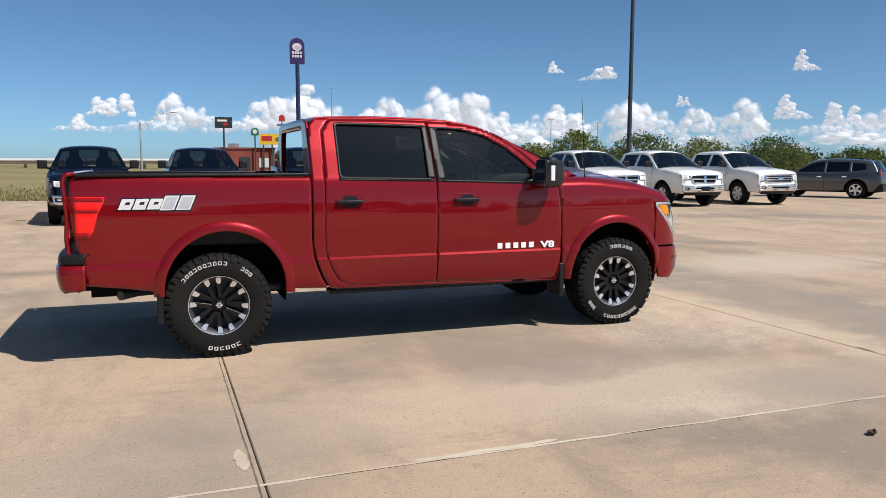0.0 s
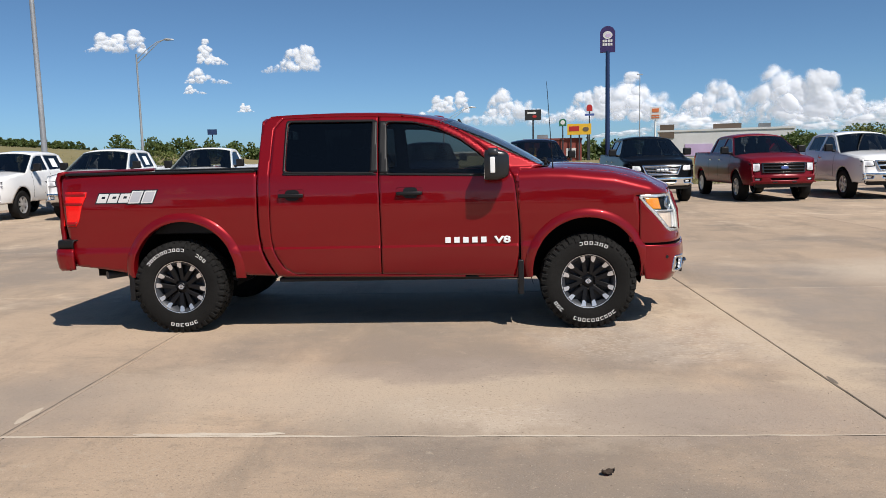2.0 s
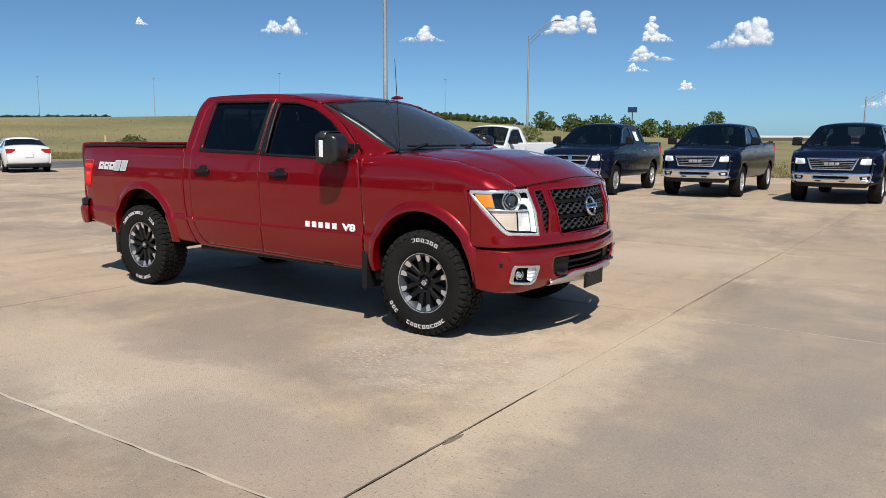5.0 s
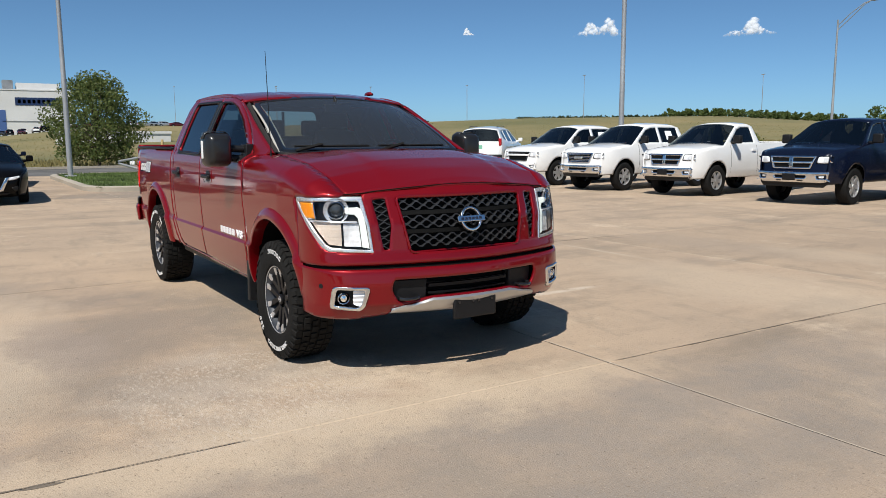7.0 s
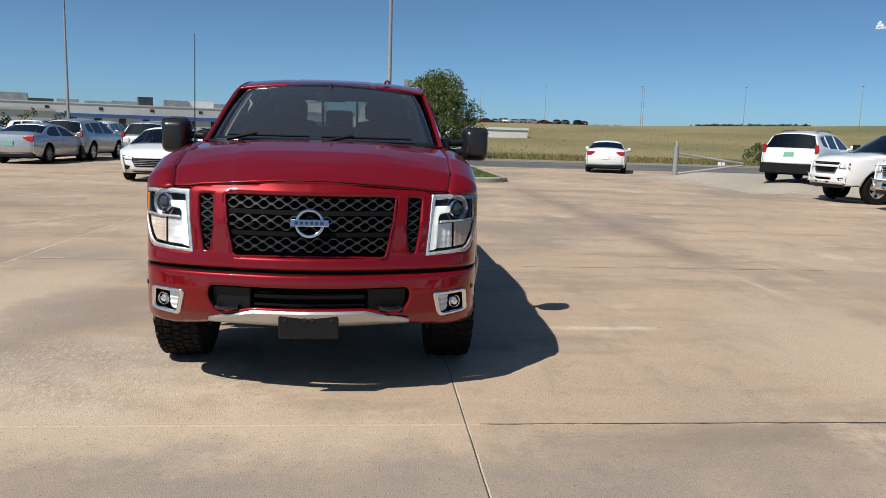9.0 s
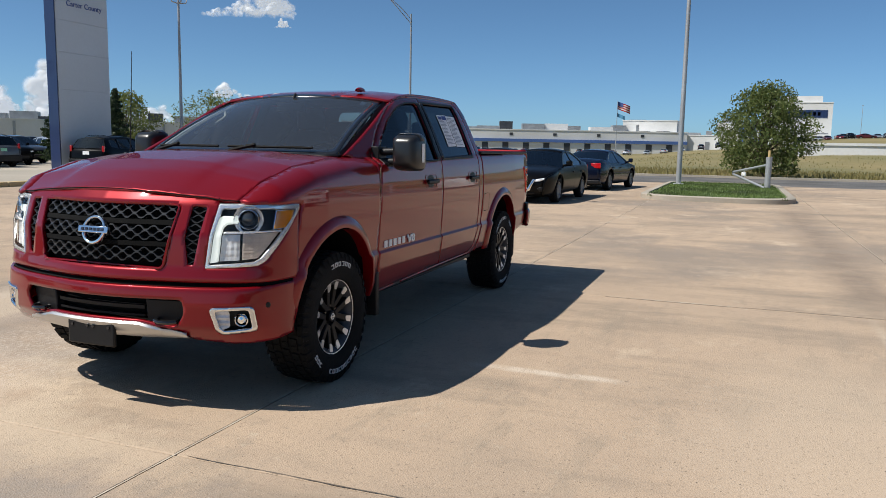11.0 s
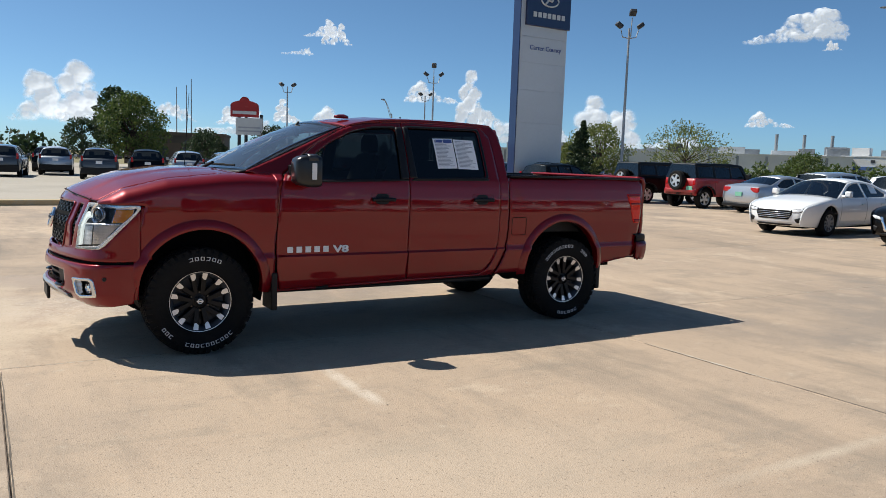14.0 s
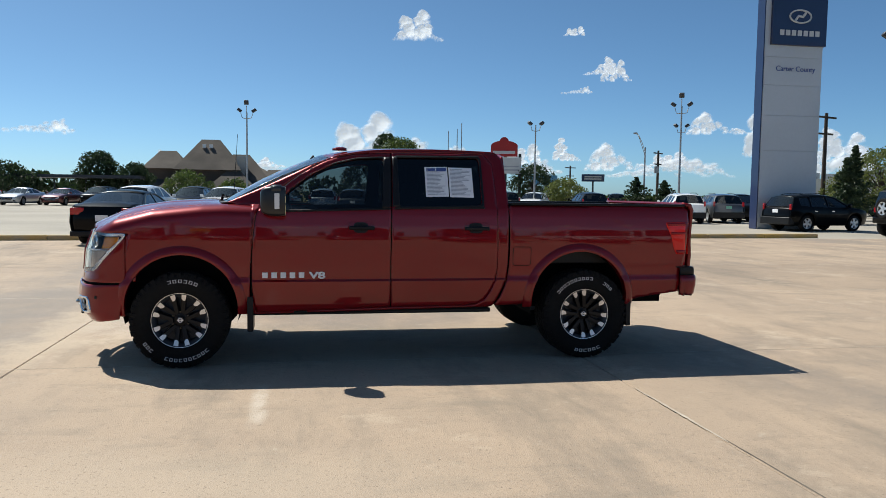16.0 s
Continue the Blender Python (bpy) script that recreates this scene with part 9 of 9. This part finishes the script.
def cloud_mesh(seed, tall, wisp):
    """A flat-bottomed cumulus, one unit wide and tall units high: rounded puffs in relief, whose rim frays into thin vapour."""
    rng = random.Random(seed)
    peaks = [(rng.uniform(-0.30, 0.30), rng.uniform(0.10, 0.20), rng.uniform(0.6, 1.0)) for _ in range(3)]
    cap = lambda x: tall * max(0.30 * (1 - (x / 0.5) ** 2), max(h * math.exp(-(((x - c) / w) ** 2)) for c, w, h in peaks))  # noqa: E731
    puffs = []
    for _ in range(90):
        x = rng.uniform(-0.47, 0.47)
        top = cap(x)
        r = min(0.11, 0.20 * top + 0.012) * rng.uniform(0.45, 1.15)
        z = rng.random() ** 0.7 * max(0.0, top - r)
        puffs.append((x, rng.uniform(-0.02, 0.05), z + 0.3 * r, r))
    off = Vector((seed * 3.7, 0, seed * 1.3))
    nx = 150
    nz = max(24, int(134 * (tall + 0.10)))
    X, Z = np.meshgrid(np.linspace(-0.56, 0.56, nx), np.linspace(-0.05, tall + 0.07, nz), indexing="ij")
    W = [np.array([[noise.noise(Vector((x, 0, z)) * f + off) for x, z in zip(rx, rz)] for rx, rz in zip(X, Z)]) for f in (7.0, 16.0, 38.0)]
    U, V = X + 0.020 * W[0] + 0.007 * W[1], Z + 0.020 * np.roll(W[0], 31, 0) + 0.007 * np.roll(W[1], 17, 0)
    deep, out = np.full(X.shape, -1.0), np.full(X.shape, -0.05)
    for x, y, z, r in puffs:
        dist = np.hypot(U - x, V - z)
        deep = np.maximum(deep, r - dist)
        out = np.maximum(out, np.where(dist < r, y + 0.75 * np.sqrt(np.maximum(0.0, r * r - dist * dist)), -0.05))
    deep = deep + wisp * (0.016 * W[0] + 0.012 * W[1] + 0.008 * W[2])
    deep = np.minimum(deep, (Z + 0.012 + 0.02 * W[0]) * 1.1)
    for _ in range(2):
        out = (out + np.roll(out, 1, 0) + np.roll(out, -1, 0) + np.roll(out, 1, 1) + np.roll(out, -1, 1)) / 5
    out = out + 0.006 * W[1] + 0.003 * W[2]
    thick = np.clip((deep + 0.016) / 0.062, 0, 1)
    thick = 0.97 * thick * thick * (3 - 2 * thick)
    bm = bmesh.new()
    layer = bm.verts.layers.float.new("thickness")
    grid = {}
    for i, j in np.argwhere(thick > 0.002):
        v = bm.verts.new((X[i, j], out[i, j], Z[i, j]))
        v[layer] = thick[i, j]
        grid[(i, j)] = v
    for i, j in grid:
        q = [grid.get(c) for c in ((i, j), (i, j + 1), (i + 1, j + 1), (i + 1, j))]
        if all(q):
            bm.faces.new(q)
    bmesh.ops.delete(bm, geom=[v for v in bm.verts if not v.link_faces], context="VERTS")
    me = bpy.data.meshes.new("cloud")
    bm.to_mesh(me)
    bm.free()
    me.materials.append(M["cloud"])
    me.polygons.foreach_set("use_smooth", [True] * len(me.polygons))
    return me


TALL = (0.28, 0.42, 0.62, 0.90)
shapes = {(a, n): cloud_mesh(200 + 10 * k + n, a, (0.8, 1.2, 1.6)[n]) for k, a in enumerate(TALL) for n in range(3)}
CLOUDS = (
    (90.0, 3.0, 9.0, 2.3), (81.0, 3.4, 11.0, 3.0), (72.0, 3.4, 10.0, 3.2), (64.0, 3.0, 9.0, 2.6), (57.0, 3.0, 10.0, 2.8), (50.0, 2.8, 9.0, 2.4), (43.0, 2.6, 9.0, 2.2), (77.0, 1.7, 12.0, 1.6), (66.0, 1.6, 12.0, 1.6), (54.0, 1.5, 12.0, 1.6), (43.0, 1.4, 12.0, 1.5),
    (-97.0, 2.6, 8.0, 2.2), (-105.0, 2.0, 9.0, 1.5), (-117.0, 2.0, 9.0, 1.6), (-127.0, 2.2, 9.0, 2.2), (-136.0, 1.9, 9.0, 1.6), (-86.0, 1.6, 7.0, 1.1),
    (92.9, 3.9, 3.4, 2.2), (95.0, 2.6, 3.2, 1.3), (87.8, 3.6, 5.2, 2.3), (83.2, 3.2, 5.6, 2.6), (78.6, 3.4, 5.0, 3.8), (74.0, 2.9, 5.4, 2.0), (69.7, 3.0, 8.6, 3.6), (65.5, 2.6, 5.0, 2.2),
    (61.3, 6.8, 1.2, 1.0), (58.4, 6.3, 2.8, 1.0), (60.6, 2.7, 5.0, 2.6), (54.6, 2.6, 6.4, 3.2), (52.3, 4.3, 1.1, 1.0), (44.5, 6.6, 1.8, 1.5), (45.2, 3.6, 2.4, 1.9), (42.0, 3.0, 3.0, 2.4), (49.5, 2.0, 5.0, 1.6), (39.0, 2.0, 6.0, 2.0),
    (115.8, 8.2, 4.0, 2.2), (109.6, 7.4, 2.2, 1.9), (110.0, 5.9, 3.2, 1.2), (104.2, 7.0, 4.2, 2.0), (107.5, 3.7, 1.3, 0.7), (110.9, 5.0, 1.6, 0.7), (136.5, 7.7, 3.6, 1.2), (126.4, 7.4, 3.4, 1.3), (145.8, 7.7, 0.8, 0.6),
    (-145.0, 9.6, 6.4, 2.2), (-123.7, 4.2, 3.8, 4.4), (-120.1, 5.0, 4.2, 1.7), (-128.3, 3.3, 4.0, 3.4), (-133.0, 2.7, 7.6, 4.2), (-113.5, 2.6, 5.2, 2.2), (-116.8, 2.6, 2.8, 1.5), (-109.7, 3.1, 2.2, 1.8), (-143.9, 3.6, 3.2, 1.2),
    (-112.0, 9.0, 2.6, 0.9), (-147.4, 8.4, 1.2, 0.7), (-95.0, 3.4, 7.0, 4.4), (-113.1, 9.0, 2.2, 2.3), (-110.3, 7.6, 2.3, 0.7), (-101.1, 2.8, 4.6, 1.4), (-106.2, 2.9, 3.4, 2.2), (-72.6, 4.1, 4.8, 1.3), (-98.5, 11.9, 3.8, 2.4), (-110.0, 11.7, 1.6, 0.9), (-80.6, 1.9, 2.0, 1.4), (-88.0, 2.0, 2.2, 0.8),
)
for k, (az, el, w, h) in enumerate(CLOUDS):
    far_d = 2400.0
    x, y, z = far_d * math.cos(radians(az)), far_d * math.sin(radians(az)), far_d * math.tan(radians(el - h * 0.35)) + 1.5
    ratio = min(TALL, key=lambda a: abs(math.log(a * w / h)))
    c = new("cloud", shapes[(ratio, k % 3)])
    s = far_d * radians(w) * 1.05
    c.matrix_basis = pose(x, y, z, 0, 0, az + 90) @ Matrix.Diagonal((s, s, far_d * radians(h) / ratio, 1))
    tagged(c, "white sunlit cumulus cloud with a grey base", "cloud", "clouds", "structure")


# ---- the slabs of the lot ----
lot = thing("pavement", "tan stained concrete slabs with open joints", "pavement", kind="structure")
_slab = {}


def slab_mesh(w, h):
    key = (round(w, 3), round(h, 3))
    if key not in _slab:
        bm = bmesh.new()
        box(bm, (-w / 2, -h / 2, -0.02), (w / 2, h / 2, 0))
        bmesh.ops.bevel(bm, geom=[e for e in bm.edges if all(v.co.z > -0.001 for v in e.verts)], offset=0.006, segments=1, affect="EDGES")
        me = bpy.data.meshes.new("slab")
        bm.to_mesh(me)
        bm.free()
        me.materials.append(M["concrete"])
        _slab[key] = me
    return _slab[key]


YS = [YJ[0] - 1.2] + YJ[1:]
for a, b in zip(XJ, XJ[1:]):
    for c, d in zip(YS, YS[1:]):
        s = new("slab", slab_mesh(b - a - 0.008, d - c - 0.010))
        s.location = ((a + b) / 2, (c + d) / 2, 0)
        s.parent = lot
for y in YJ[1:-1]:
    bm = bmesh.new()
    rng = random.Random(int(y * 100))
    n = 420
    xs = np.linspace(XJ[0], XJ[-1], n)
    wide = 0.005 if abs(y + 3.5) > 0.1 else 0.010
    lo = [bm.verts.new((x, y - wide * rng.uniform(0.2, 1.5), 0.001)) for x in xs]
    hi = [bm.verts.new((x, y + wide * rng.uniform(0.5, 1.4), 0.001)) for x in xs]
    for k in range(n - 1):
        bm.faces.new((lo[k], lo[k + 1], hi[k + 1], hi[k]))
    part("joint_filler", bm, "joint_pale", lot, "pale sealed joint", smooth=0)


def spall(x, y, along, length, wide, mat, seed):
    """A ragged worn stretch beside a joint that runs along x or y."""
    rng = random.Random(seed)
    bm = bmesh.new()
    n = max(8, int(length / 0.02))
    edge = []
    for k in range(n + 1):
        f = k / n
        w = wide * (0.25 + math.sin(math.pi * f) ** 0.6) * (0.45 + 0.8 * abs(noise.noise(Vector((f * length * 7, seed, 0))))) + 0.002 * rng.random()
        o = 0.4 * wide * noise.noise(Vector((f * length * 3, seed, 5)))
        edge.append((f * length, o - w * 0.5, o + w * 0.5))
    rows = [[(x + a, y + b, 0.0016) if along == "x" else (x + b, y + a, 0.0016) for b in (lo, hi)] for a, lo, hi in edge]
    bm = loft(rows, flip=along == "y")
    part("worn_edge", bm, mat, lot, "ragged worn edge of a joint", smooth=0)


for n, (x, y, along, length, wide, mat) in enumerate((
    (-1.78, 2.05, "y", 1.35, 0.030, "joint_pale"), (-1.79, 3.35, "y", 2.9, 0.020, "joint_dark"), (-1.80, -4.9, "y", 4.0, 0.010, "joint_dark"),
    (-1.84, -3.30, "y", 0.30, 0.09, "joint_pale"), (-1.05, -3.47, "x", 0.85, 0.07, "joint_pale"), (0.85, -3.50, "x", 0.6, 0.035, "joint_pale"),
    (-3.2, -3.52, "x", 1.1, 0.03, "joint_pale"), (3.10, -4.6, "y", 3.0, 0.012, "joint_dark"), (3.12, -2.62, "y", 0.18, 0.04, "joint_dark"),
    (3.09, 0.9, "y", 2.6, 0.011, "joint_dark"), (3.11, 2.9, "y", 2.3, 0.012, "joint_dark"))):
    spall(x, y, along, length, wide, mat, 300 + n)
